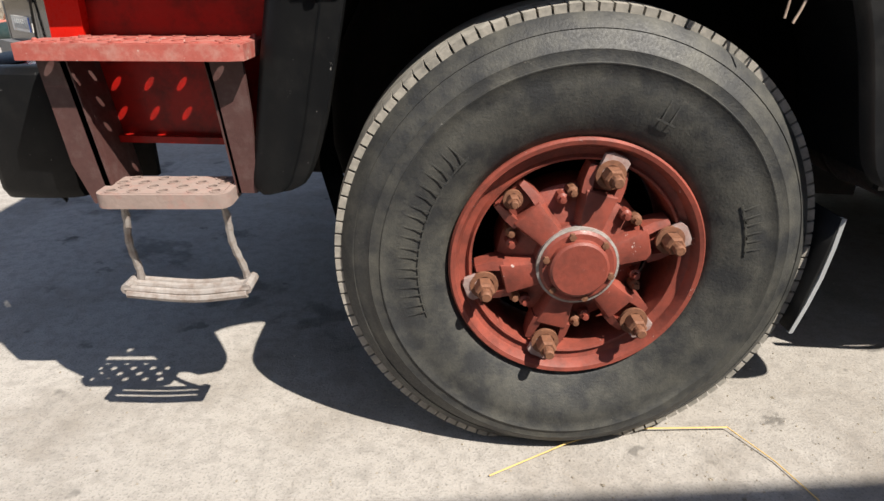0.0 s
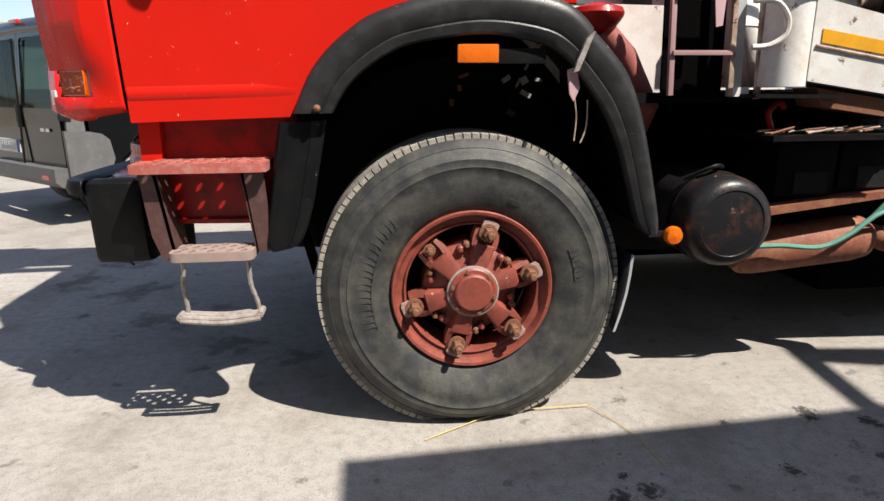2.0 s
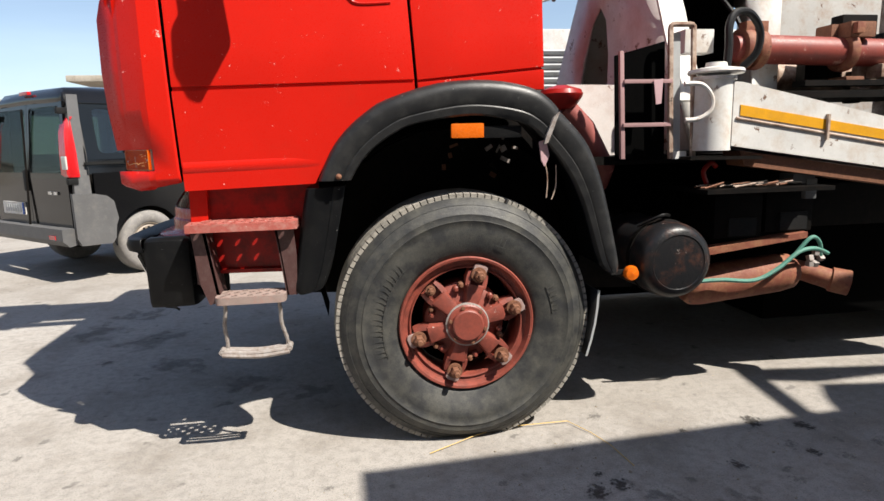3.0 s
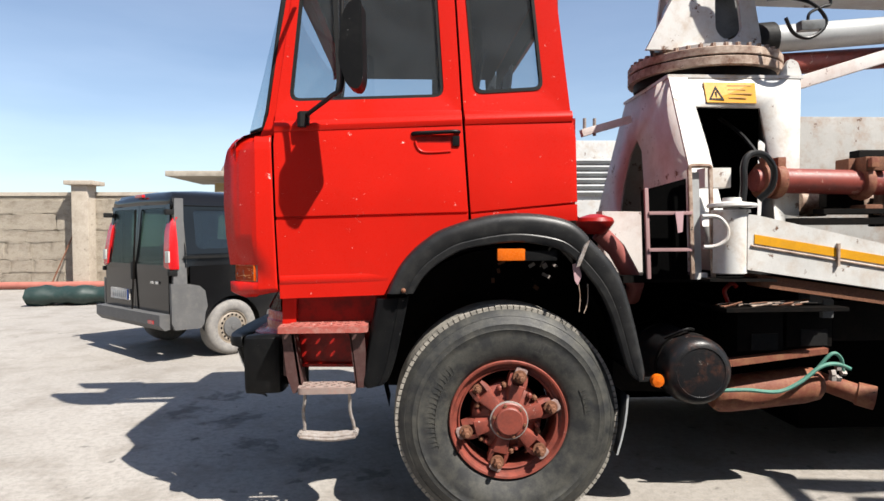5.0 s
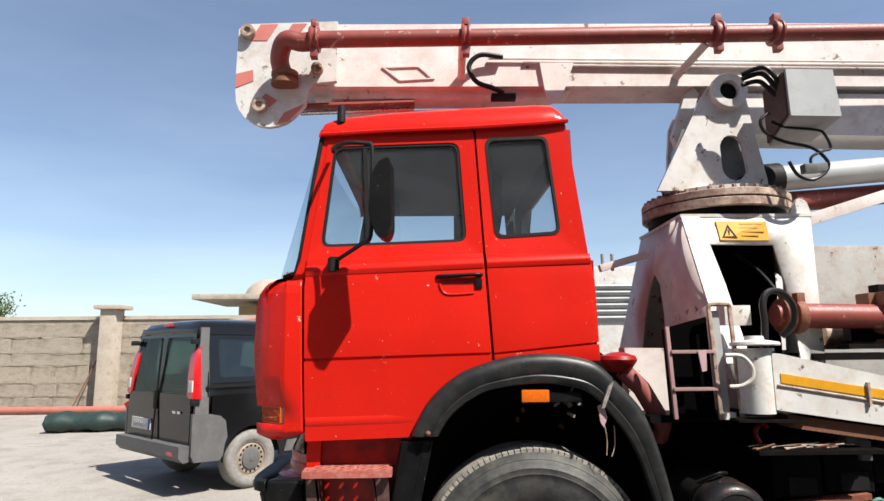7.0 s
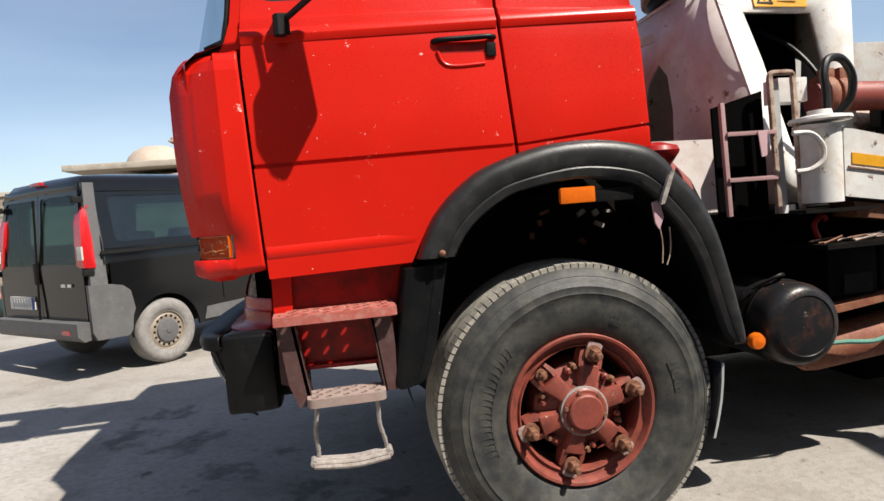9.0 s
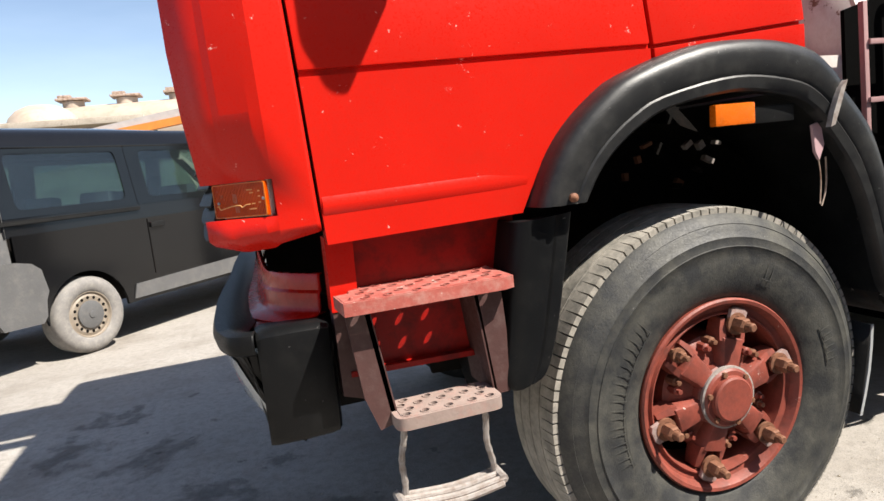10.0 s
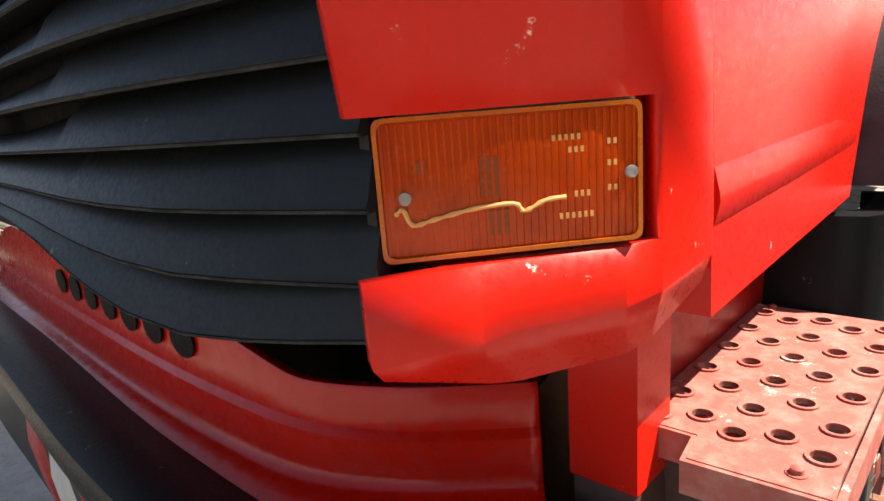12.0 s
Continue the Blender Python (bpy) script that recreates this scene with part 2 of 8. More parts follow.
def concrete(name, base, stain, pale, scale, strength=0.5, depth=0.006):
    m = bpy.data.materials.new(name)
    m.use_nodes = True
    nt = m.node_tree
    b = nt.nodes["Principled BSDF"]
    tc = nt.nodes.new("ShaderNodeTexCoord")

    def tex(sc, detail, r=0.6):
        n = nt.nodes.new("ShaderNodeTexNoise")
        n.inputs["Scale"].default_value, n.inputs["Detail"].default_value, n.inputs["Roughness"].default_value = sc, detail, r
        nt.links.new(tc.outputs["Object"], n.inputs["Vector"])
        return n.outputs["Fac"]

    def rng(f, a, c, lo, hi):
        r = nt.nodes.new("ShaderNodeMapRange")
        for k, v in (("From Min", a), ("From Max", c), ("To Min", lo), ("To Max", hi)):
            r.inputs[k].default_value = v
        nt.links.new(f, r.inputs["Value"])
        return r.outputs["Result"]

    def mix(f, a, c):
        x = nt.nodes.new("ShaderNodeMix")
        x.data_type = "RGBA"
        nt.links.new(f, x.inputs["Factor"])
        for s, v in ((x.inputs["A"], a), (x.inputs["B"], c)):
            if isinstance(v, tuple):
                s.default_value = (*v, 1)
            else:
                nt.links.new(v, s)
        return x.outputs["Result"]

    wide, mid, fine, grit = tex(0.35 * scale, 5), tex(1.7 * scale, 8, 0.7), tex(22 * scale, 6, 0.7), tex(140, 3)
    col = mix(rng(wide, 0.35, 0.65, 0, 1), base, pale)
    col = mix(rng(mid, 0.48, 0.66, 0, 0.7), col, stain)
    col = mix(rng(fine, 0.46, 0.64, 0, 0.5), col, tuple(c * 0.6 for c in base))
    col = mix(rng(grit, 0.54, 0.66, 0, 0.6), col, tuple(c * 0.45 for c in base))
    chalk = tex(11 * scale, 7, 0.75)
    col = mix(rng(chalk, 0.6, 0.7, 0, 0.55), col, tuple(min(1, c * 1.5) for c in base))
    spots = tex(7 * scale, 3, 0.5)
    col = mix(rng(spots, 0.68, 0.72, 0, 0.6), col, tuple(c * 0.3 for c in base))
    nt.links.new(col, b.inputs["Base Color"])
    b.inputs["Roughness"].default_value = 0.92
    bp = nt.nodes.new("ShaderNodeBump")
    bp.inputs["Strength"].default_value, bp.inputs["Distance"].default_value = strength, depth
    add = nt.nodes.new("ShaderNodeMath")
    nt.links.new(fine, add.inputs[0])
    nt.links.new(grit, add.inputs[1])
    nt.links.new(add.outputs[0], bp.inputs["Height"])
    nt.links.new(bp.outputs["Normal"], b.inputs["Normal"])
    return m


GROUND = concrete("yard_concrete", (0.285, 0.262, 0.235), (0.19, 0.165, 0.138), (0.36, 0.335, 0.305), 1.0)
WALLSTONE = concrete("tuff_block", (0.38, 0.325, 0.25), (0.24, 0.195, 0.145), (0.46, 0.40, 0.32), 1.7, 1.0, 0.02)
PLASTER = concrete("weathered_plaster", (0.42, 0.36, 0.29), (0.3, 0.25, 0.19), (0.5, 0.44, 0.36), 1.5)


# ---- mesh helpers ----
def V(*p):
    return Vector(p)


def add_box(bm, c, s, turn=None):
    """A box at c with sides s, turned by a 3x3 or 4x4 matrix."""
    m = Matrix.Translation(c) @ (turn.to_4x4() if turn else Matrix()) @ Matrix.Diagonal((*s, 1))
    return bmesh.ops.create_cube(bm, size=1.0, matrix=m)["verts"]


def add_prism(bm, pts, a0, a1, axis="y", lean=None):
    """A closed outline in the plane across the axis, run from a0 to a1. lean(p, a) may shift the place along the axis."""
    def place(p, a):
        a = a + (lean(p) if lean else 0.0)
        return {"y": (p[0], a, p[1]), "x": (a, p[0], p[1]), "z": (p[0], p[1], a)}[axis]
    lo, hi = [bm.verts.new(place(p, a0)) for p in pts], [bm.verts.new(place(p, a1)) for p in pts]
    n = len(pts)
    bm.faces.new(lo)
    bm.faces.new(hi[::-1])
    for i in range(n):
        j = (i + 1) % n
        bm.faces.new((lo[j], lo[i], hi[i], hi[j]))
    return lo + hi


def add_ring(bm, outer, inner, a0, a1, axis="y", lean=None):
    """A plate with one opening; both outlines have the same number of points."""
    def place(p, a):
        a = a + (lean(p) if lean else 0.0)
        return {"y": (p[0], a, p[1]), "x": (a, p[0], p[1]), "z": (p[0], p[1], a)}[axis]
    vs = [[bm.verts.new(place(p, a)) for p in some] for some in (outer, inner) for a in (a0, a1)]
    o0, o1, i0, i1 = vs
    n = len(outer)
    for k in range(n):
        j = (k + 1) % n
        bm.faces.new((o0[k], o0[j], i0[j], i0[k]))
        bm.faces.new((o1[j], o1[k], i1[k], i1[j]))
        bm.faces.new((o0[j], o0[k], o1[k], o1[j]))
        bm.faces.new((i0[k], i0[j], i1[j], i1[k]))


def add_loft(bm, rows, closed=False, caps=False):
    """Rows of points with equal counts, joined by quads; closed: each row is a loop."""
    vs = [[bm.verts.new(p) for p in r] for r in rows]
    n = len(rows[0])
    for a, b in zip(vs, vs[1:]):
        for k in range(n if closed else n - 1):
            j = (k + 1) % n
            bm.faces.new((a[k], a[j], b[j], b[k]))
    if caps:
        bm.faces.new(vs[0][::-1])
        bm.faces.new(vs[-1])
    return vs


def add_lathe(bm, profile, c=(0, 0, 0), axis="y", seg=48, caps=True):
    """Turns (radius, height) pairs round an axis through c."""
    rows = []
    for r, h in profile:
        row = []
        for k in range(seg):
            a = 2 * math.pi * k / seg
            u, v = r * math.cos(a), r * math.sin(a)
            p = {"y": (u, h, v), "x": (h, u, v), "z": (u, v, h)}[axis]
            row.append(V(*c) + V(*p))
        rows.append(row)
    add_loft(bm, rows, closed=True, caps=caps)


def add_tube(bm, pts, r, seg=10, caps=True):
    """A round tube through points; r may be a list."""
    pts = [Vector(p) for p in pts]
    n = len(pts)
    rs = r if isinstance(r, (list, tuple)) else [r] * n
    rows = []
    up = None
    for i, p in enumerate(pts):
        d = (pts[min(i + 1, n - 1)] - pts[max(i - 1, 0)]).normalized()
        if up is None:
            up = d.orthogonal().normalized()
        up = (up - d * up.dot(d)).normalized()
        side = d.cross(up)
        rows.append([p + rs[i] * (math.cos(2 * math.pi * k / seg) * up + math.sin(2 * math.pi * k / seg) * side) for k in range(seg)])
    add_loft(bm, rows, closed=True, caps=caps)


def bend(pts, steps=6):
    """A smooth line through a few points (Catmull-Rom)."""
    pts = [Vector(p) for p in pts]
    out = []
    for i in range(len(pts) - 1):
        p0, p1, p2, p3 = pts[max(i - 1, 0)], pts[i], pts[i + 1], pts[min(i + 2, len(pts) - 1)]
        for s in range(steps):
            t = s / steps
            out.append(0.5 * ((2 * p1) + (p2 - p0) * t + (2 * p0 - 5 * p1 + 4 * p2 - p3) * t * t + (3 * p1 - p0 - 3 * p2 + p3) * t ** 3))
    return out + [pts[-1]]


def round_poly(pts, r, steps=4):
    """An outline with its corners rounded."""
    out = []
    n = len(pts)
    for i in range(n):
        a, b, c = (Vector(pts[(i + k) % n]).to_2d() for k in (-1, 0, 1))
        ra = min(r, (a - b).length * 0.45, (c - b).length * 0.45)
        p, q = b + (a - b).normalized() * ra, b + (c - b).normalized() * ra
        for s in range(steps + 1):
            t = s / steps
            w = (1 - t) ** 2 * p + 2 * t * (1 - t) * b + t * t * q
            out.append((w.x, w.y))
    return out


def thing(name, at, label, category, group="", turn=0.0):
    ob = new(name)
    ob.empty_display_size = 0.2
    ob.matrix_world = pose(*at, 0, 0, turn)
    return tagged(ob, label, category, group)


def base_of(ob):
    while ob.parent:
        ob = ob.parent
    return ob


def part(name, bm, mat, parent, label="", bevel=0.0, smooth=35, seg=2, local=False):
    """Links a bmesh, written in world places (or in the thing's own, local=True), as one mesh under a thing or a part."""
    if bevel:
        bmesh.ops.bevel(bm, geom=[e for e in bm.edges if len(e.link_faces) == 2 and e.calc_face_angle(0) > 0.5],
                        offset=bevel, segments=seg, profile=0.7, affect="EDGES", clamp_overlap=True)
    bmesh.ops.recalc_face_normals(bm, faces=bm.faces)
    if parent is not None and not local:
        bm.transform(base_of(parent).matrix_basis.inverted())
    me = bpy.data.meshes.new(name)
    bm.to_mesh(me)
    bm.free()
    me.materials.append(mat)
    me.shade_smooth()
    me.set_sharp_from_angle(angle=radians(smooth))
    ob = new(name, me)
    if parent is not None:
        ob.parent = parent
    return tagged(ob, label)


def setting(name, bm, mat, label, category):
    return tagged(part(name, bm, mat, None), label, category, kind="structure")


# ---- setting ----
def build_ground():
    bm = bmesh.new()
    xs = [-1500, -200, -60] + [-30 + 3 * i for i in range(21)] + [60, 200, 1500]
    ys = [-1500, -200, -40] + [-20 + 3 * i for i in range(21)] + [80, 200, 1500]
    add_loft(bm, [[(x, y, 0.0) for x in xs] for y in ys])
    setting("ground", bm, GROUND, "pale dusty concrete yard with oil stains and dirt", "ground")


build_ground()


def build_yard_wall():
    bm = bmesh.new()
    add_box(bm, (-14.0, 14.85, 1.28), (26, 0.30, 2.56))
    setting("wall_yard", bm, WALLSTONE, "old yard wall of weathered tuff blocks", "wall")
    bm = bmesh.new()
    add_box(bm, (-14.0, 14.85, 2.62), (26, 0.38, 0.10))
    setting("wall_coping", bm, PLASTER, "thin weathered coping along the yard wall", "coping")


build_yard_wall()


def build_canopy():
    """The roof behind the camera whose corner shades the yard."""
    h = 4.2
    cx, cy = -0.504 + (h + 0.16) * SUN_TO.x / SUN_TO.z, -0.22 + (h + 0.16) * SUN_TO.y / SUN_TO.z
    bm = bmesh.new()
    add_prism(bm, [(cx, cy), (cx + 9, cy + 0.50), (cx + 9, cy - 7), (cx, cy - 7)], h, h + 0.16, axis="z")
    setting("canopy_roof", bm, GREY, "flat sheet roof over the yard", "roof")
    # unseen bars past the roof's edge, outlined from the shadows they cast
    def over(x, y):
        return (x + (h + 0.1) * SUN_TO.x / SUN_TO.z, y + (h + 0.1) * SUN_TO.y / SUN_TO.z)
    bm = bmesh.new()
    for pts in (((1.59, -0.12), (1.67, -0.12), (1.76, 0.42), (1.68, 0.49)), ((1.69, 0.49), (1.73, 0.335), (2.0, 0.26), (2.6, 0.29), (2.6, 0.37)), ((1.83, -0.12), (1.90, 0.05), (2.0, 0.2), (2.6, 0.12), (2.6, -0.12))):
        add_prism(bm, [over(*q) for q in pts], h + 0.06, h + 0.12, axis="z")
    setting("canopy_shadow_bars", bm, GREY, "unseen bars shaped to cast the shadow bars on the ground", "bracket")
    for px, py in ((5.5, -1.2), (5.5, -6.0)):
        bm = bmesh.new()
        add_box(bm, (cx + px, cy + py, h / 2), (0.2, 0.2, h))
        setting("canopy_post", bm, GREY, "grey steel post of the yard roof", "post")


build_canopy()


def build_sky_blocker():
    bm = bmesh.new()
    # added wall, never in view, that cuts the sky's fill in the shadows
    add_box(bm, (0.0, -11.0, 4.4), (44, 0.4, 8.8))
    setting("wall_sky_blocker", bm, TAN, "unseen plain wall added behind the camera to block low sky light", "wall")


build_sky_blocker()

# ---- the pump truck ----
truck = thing("concrete_pump_truck", (0.8, 1.13, 0), "red and white concrete pump truck parked on the yard", "truck")
MID = 1.13


def side_y(z):
    """The lean of the cab's side."""
    pts = ((0.0, 0.0), (1.6, 0.0), (2.11, 0.05), (2.2, 0.068), (2.85, 0.10), (3.2, 0.12))
    for (a, b), (c, d) in zip(pts, pts[1:]):
        if z <= c:
            return b + (d - b) * (z - a) / (c - a)
    return 0.12


def lean(p):
    return side_y(p[1])


# front wheel
def build_wheel(at, turn=0.0):
    cx, cy, cz = at
    wheel = new("wheel")
    wheel.parent = truck
    tyre_r = 0.585
    bm = bmesh.new()
    prof = [(0.300, 0.02), (0.305, 0.0), (0.325, -0.014), (0.36, -0.026), (0.395, -0.033), (0.43, -0.036), (0.462, -0.034), (0.4635, -0.0355), (0.466, -0.0355),
            (0.4675, -0.0325), (0.490, -0.028), (0.492, -0.0285), (0.4935, -0.026), (0.512, -0.018), (0.530, -0.006), (0.5315, -0.0075), (0.534, -0.0055), (0.556, 0.013), (0.567, 0.032), (0.572, 0.05),
            (0.572, 0.13), (0.572, 0.22), (0.568, 0.25), (0.55, 0.28), (0.51, 0.315), (0.43, 0.325), (0.36, 0.315), (0.30, 0.27)]
    seg = 120
    rows = []
    for r, y in prof:
        row = []
        for k in range(seg):
            a = 2 * math.pi * k / seg
            x, z = r * math.cos(a), r * math.sin(a)
            z = max(z, -cz + 0.004) if z < -cz + 0.004 else z
            bulge = -0.018 * max(0.0, (-math.sin(a)) - 0.75) * 4 * (1 if 0.36 < r < 0.53 and y < 0 else 0)
            row.append((cx + x, cy + y + bulge, cz + z))
        rows.append(row)
    add_loft(bm, rows, closed=True)
    tyre = part("tyre", bm, RUBBER, wheel, "large scuffed black truck tyre with dusty sidewall", smooth=50)
    # tread blocks round the shoulder
    bm = bmesh.new()
    n = 112
    for k in range(n):
        a0, a1 = 2 * math.pi * k / n, 2 * math.pi * (k + 1) / n
        for y0, y1, ri in ((0.022, 0.09, 0.556), (0.095, 0.152, 0.57), (0.157, 0.214, 0.57), (0.219, 0.268, 0.562)):
            off = 0.0 if y0 < 0.12 else 0.5 * 2 * math.pi / n
            vs = []
            for yy, ro in ((y0, tyre_r - 0.007 if y0 < 0.05 else tyre_r), (y1, tyre_r)):
                cut = (0.085 if y0 < 0.05 and yy == y0 else 0.0) * 2 * math.pi / n
                for aa in (a0 + off + cut, a1 + off - cut):
                    for rr in (ri if yy > 0.03 else 0.548, ro):
                        z = rr * math.sin(aa)
                        vs.append(bm.verts.new((cx + rr * math.cos(aa), cy + yy, max(0.002, cz + z))))
            for f in ((0, 1, 3, 2), (4, 6, 7, 5), (0, 4, 5, 1), (2, 3, 7, 6), (1, 5, 7, 3)):
                bm.faces.new([vs[i] for i in f])
    ob = part("tread", bm, TREAD, tyre, "dust-filled worn tread blocks")
    tagged(ob, kind="stuff")
    # raised lettering as plain bars
    rng = random.Random(4)
    for start, count, r0, r1, step in ((196, 9, 0.375, 0.435, -7.2), (66, 1, 0.375, 0.43, -7), (300, 10, 0.395, 0.44, -5.2), (20, 3, 0.39, 0.43, -6)):
        for i in range(count):
            a = radians(start + step * i)
            bm = bmesh.new()
            for w in (-0.028, 0.028):
                aa = a + w
                d, t = V(math.cos(aa), 0, math.sin(aa)), V(-math.sin(aa), 0, math.cos(aa))
                mid = V(cx, cy - 0.0355, cz) + d * (r0 + r1) / 2
                add_box(bm, mid, (r1 - r0, 0.001, 0.0035), Matrix((d, V(0, 1, 0), t)).transposed())
            for rr in ((r0, r1) if rng.random() < 0.6 else (r0,)):
                d, t = V(math.cos(a), 0, math.sin(a)), V(-math.sin(a), 0, math.cos(a))
                add_box(bm, V(cx, cy - 0.035, cz) + d * rr, (0.0035, 0.001, 0.05 * rr / 0.4), Matrix((d, V(0, 1, 0), t)).transposed())
            part("moulded_mark", bm, RUBBER, tyre, "raised mark moulded on the sidewall")
    # rim
    bm = bmesh.new()
    add_lathe(bm, [(0.303, 0.03), (0.306, -0.012), (0.301, -0.019), (0.291, -0.017), (0.284, -0.004), (0.279, 0.01), (0.268, 0.014), (0.262, 0.015), (0.256, 0.006),
                   (0.251, 0.008), (0.247, 0.03), (0.245, 0.12), (0.25, 0.2), (0.30, 0.2)], at, seg=96, caps=False)
    part("rim", bm, RIM, wheel, "oxide-red demountable wheel rim", smooth=30)
    # flat disc with the shade between the spokes painted in
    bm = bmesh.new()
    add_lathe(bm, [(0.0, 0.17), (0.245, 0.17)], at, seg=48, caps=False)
    part("spoke_shade", bm, VOID, wheel, "flat near-black disc painted as the shade behind the spokes")
    # spider of six spokes
    bm = bmesh.new()
    add_lathe(bm, [(0.0, -0.012), (0.09, -0.012), (0.098, -0.004), (0.10, 0.02), (0.13, 0.03), (0.168, 0.042), (0.182, 0.055), (0.184, 0.15)], at, seg=48, caps=False)
    part("hub_casting", bm, RIM, wheel, "oxide-red hub casting", smooth=30)
    for k in range(6):
        a = radians(75 - 60 * k + turn)
        d, t = V(math.cos(a), 0, math.sin(a)), V(-math.sin(a), 0, math.cos(a))
        bm = bmesh.new()
        rows = []
        for r, w, yf, yb in ((0.08, 0.034, -0.018, 0.08), (0.115, 0.037, -0.016, 0.08), (0.15, 0.042, -0.012, 0.08), (0.176, 0.047, -0.008, 0.08), (0.180, 0.047, -0.002, 0.08)):
            c = V(cx, cy, cz) + d * r
            rows.append([c + t * -w + V(0, yb, 0), c + t * -w + V(0, yf + 0.022, 0), c + t * -w * 0.8 + V(0, yf + 0.003, 0), c + t * -w * 0.55 + V(0, yf, 0), c + t * w * 0.55 + V(0, yf, 0),
                         c + t * w * 0.8 + V(0, yf + 0.003, 0), c + t * w + V(0, yf + 0.022, 0), c + t * w + V(0, yb, 0)])
        add_loft(bm, rows, closed=True, caps=True)
        # two prongs that hold the stud's pocket
        for side in (-1, 1):
            rows = []
            for r, w0, w1, yf in ((0.168, 0.024, 0.048, -0.006), (0.20, 0.030, 0.050, 0.0), (0.236, 0.032, 0.046, 0.008)):
                c = V(cx, cy, cz) + d * r
                rows.append([c + t * side * w0 + V(0, 0.06, 0), c + t * side * w0 + V(0, yf, 0), c + t * side * w1 + V(0, yf + 0.006, 0), c + t * side * w1 + V(0, 0.06, 0)])
            add_loft(bm, rows, closed=True, caps=True)
        rows = []
        for r in (0.17, 0.24):
            c = V(cx, cy, cz) + d * r
            rows.append([c + t * -0.04 + V(0, 0.06, 0), c + t * -0.04 + V(0, 0.024, 0), c + t * 0.04 + V(0, 0.024, 0), c + t * 0.04 + V(0, 0.06, 0)])
        add_loft(bm, rows, closed=True, caps=True)
        part("spoke", bm, RIM, wheel, bevel=0.003)
    # centre cap with its rim of bolts
    bm = bmesh.new()
    add_lathe(bm, [(0.092, -0.016), (0.092, -0.026), (0.085, -0.032), (0.072, -0.033), (0.070, -0.046), (0.064, -0.05), (0.0, -0.051)], at, seg=48, caps=False)
    part("hub_cap", bm, RIM, wheel, "round hub cap with chipped paint", smooth=30)
    bm = bmesh.new()
    add_lathe(bm, [(0.0925, -0.012), (0.0985, -0.014), (0.0985, -0.024), (0.0925, -0.026)], at, seg=48, caps=False)
    part("hub_gasket", bm, STEEL, wheel, "greasy grey ring round the hub cap")
    for k in range(6):
        a = radians(45 + 60 * k)
        bm = bmesh.new()
        add_lathe(bm, [(0.009, -0.03), (0.009, -0.04), (0.0, -0.041)], (cx + 0.081 * math.cos(a), cy, cz + 0.081 * math.sin(a)), seg=6, caps=False)
        part("cap_bolt", bm, NUT, wheel)
    for k in range(6):
        a = radians(75 - 60 * k + turn)
        d, t = V(math.cos(a), 0, math.sin(a)), V(-math.sin(a), 0, math.cos(a))
        c = V(cx, cy, cz) + d * 0.226
        turned = Matrix((d, V(0, 1, 0), t)).transposed()
        if k != 5:
            bm = bmesh.new()
            pts = [(-0.034, -0.026), (0.0, -0.036), (0.034, -0.036), (0.044, -0.020), (0.044, 0.020), (0.034, 0.036), (0.0, 0.036), (-0.034, 0.026), (-0.04, 0)]
            vs = add_prism(bm, [(u * 0.82, w * 0.86 * (1.0 - 0.5 * (u < 0))) for u, w in pts], -0.007, 0.007)
            bmesh.ops.transform(bm, verts=vs, matrix=Matrix.Translation(c + d * 0.012 + V(0, 0.0, 0)) @ Matrix.Rotation(radians((7, -12, 4, 9, -6, 0)[k]), 4, 'Y') @ turned.to_4x4())
            part("rim_clamp", bm, CLAMP, wheel, "dusty steel rim clamp", bevel=0.003)
        bm = bmesh.new()
        big = 1.12 if k != 5 else 0.75
        add_lathe(bm, [(0.031 * big, 0.0), (0.031 * big, -0.009), (0.021 * big, -0.010)], c, seg=20, caps=False)
        add_lathe(bm, [(0.021 * big, 0.02), (0.021 * big, -0.038 * big), (0.017 * big, -0.044 * big), (0.012 * big, -0.044 * big)], c - V(0, 0.0, 0), seg=6, caps=False)
        add_lathe(bm, [(0.012 * big, -0.02), (0.012 * big, -0.062 * big), (0.009 * big, -0.066 * big), (0.0, -0.066 * big)], c, seg=12, caps=False)
        part("lug_nut", bm, NUT, wheel, "rusty wheel nut on its stud", smooth=25)
        # small bolts between the spokes
        for da, rr in ((30, 0.16), (21, 0.172)):
            b2 = a + radians(da)
            bm = bmesh.new()
            c2 = V(cx, cy, cz) + V(math.cos(b2), 0, math.sin(b2)) * rr
            add_lathe(bm, [(0.014, 0.05), (0.014, 0.016), (0.008, 0.012), (0.008, 0.0), (0.0, -0.001)], c2, seg=8, caps=False)
            part("drum_bolt", bm, NUT if da == 21 else RIM, wheel)
    return wheel


build_wheel((-0.002, 0.0, 0.547))


def build_far_wheel():
    bm = bmesh.new()
    add_lathe(bm, [(0.28, 2.26), (0.31, 2.31), (0.45, 2.33), (0.54, 2.29), (0.56, 2.24), (0.56, 2.03), (0.5, 1.99), (0.3, 2.0)], (0, 0, 0.548), seg=48, caps=True)
    part("far_wheel", bm, RUBBER, truck, "black tyre on the far side")


build_far_wheel()


# cab
def x_front(z):
    return -1.145 - 0.035 * (z - 1.18) / 0.84 if z < 2.02 else -1.18 + 0.11 * (z - 2.02) / 0.82


def x_rear_gap(z):
    return -0.197 - 0.067 * (z - 1.586) / 1.25


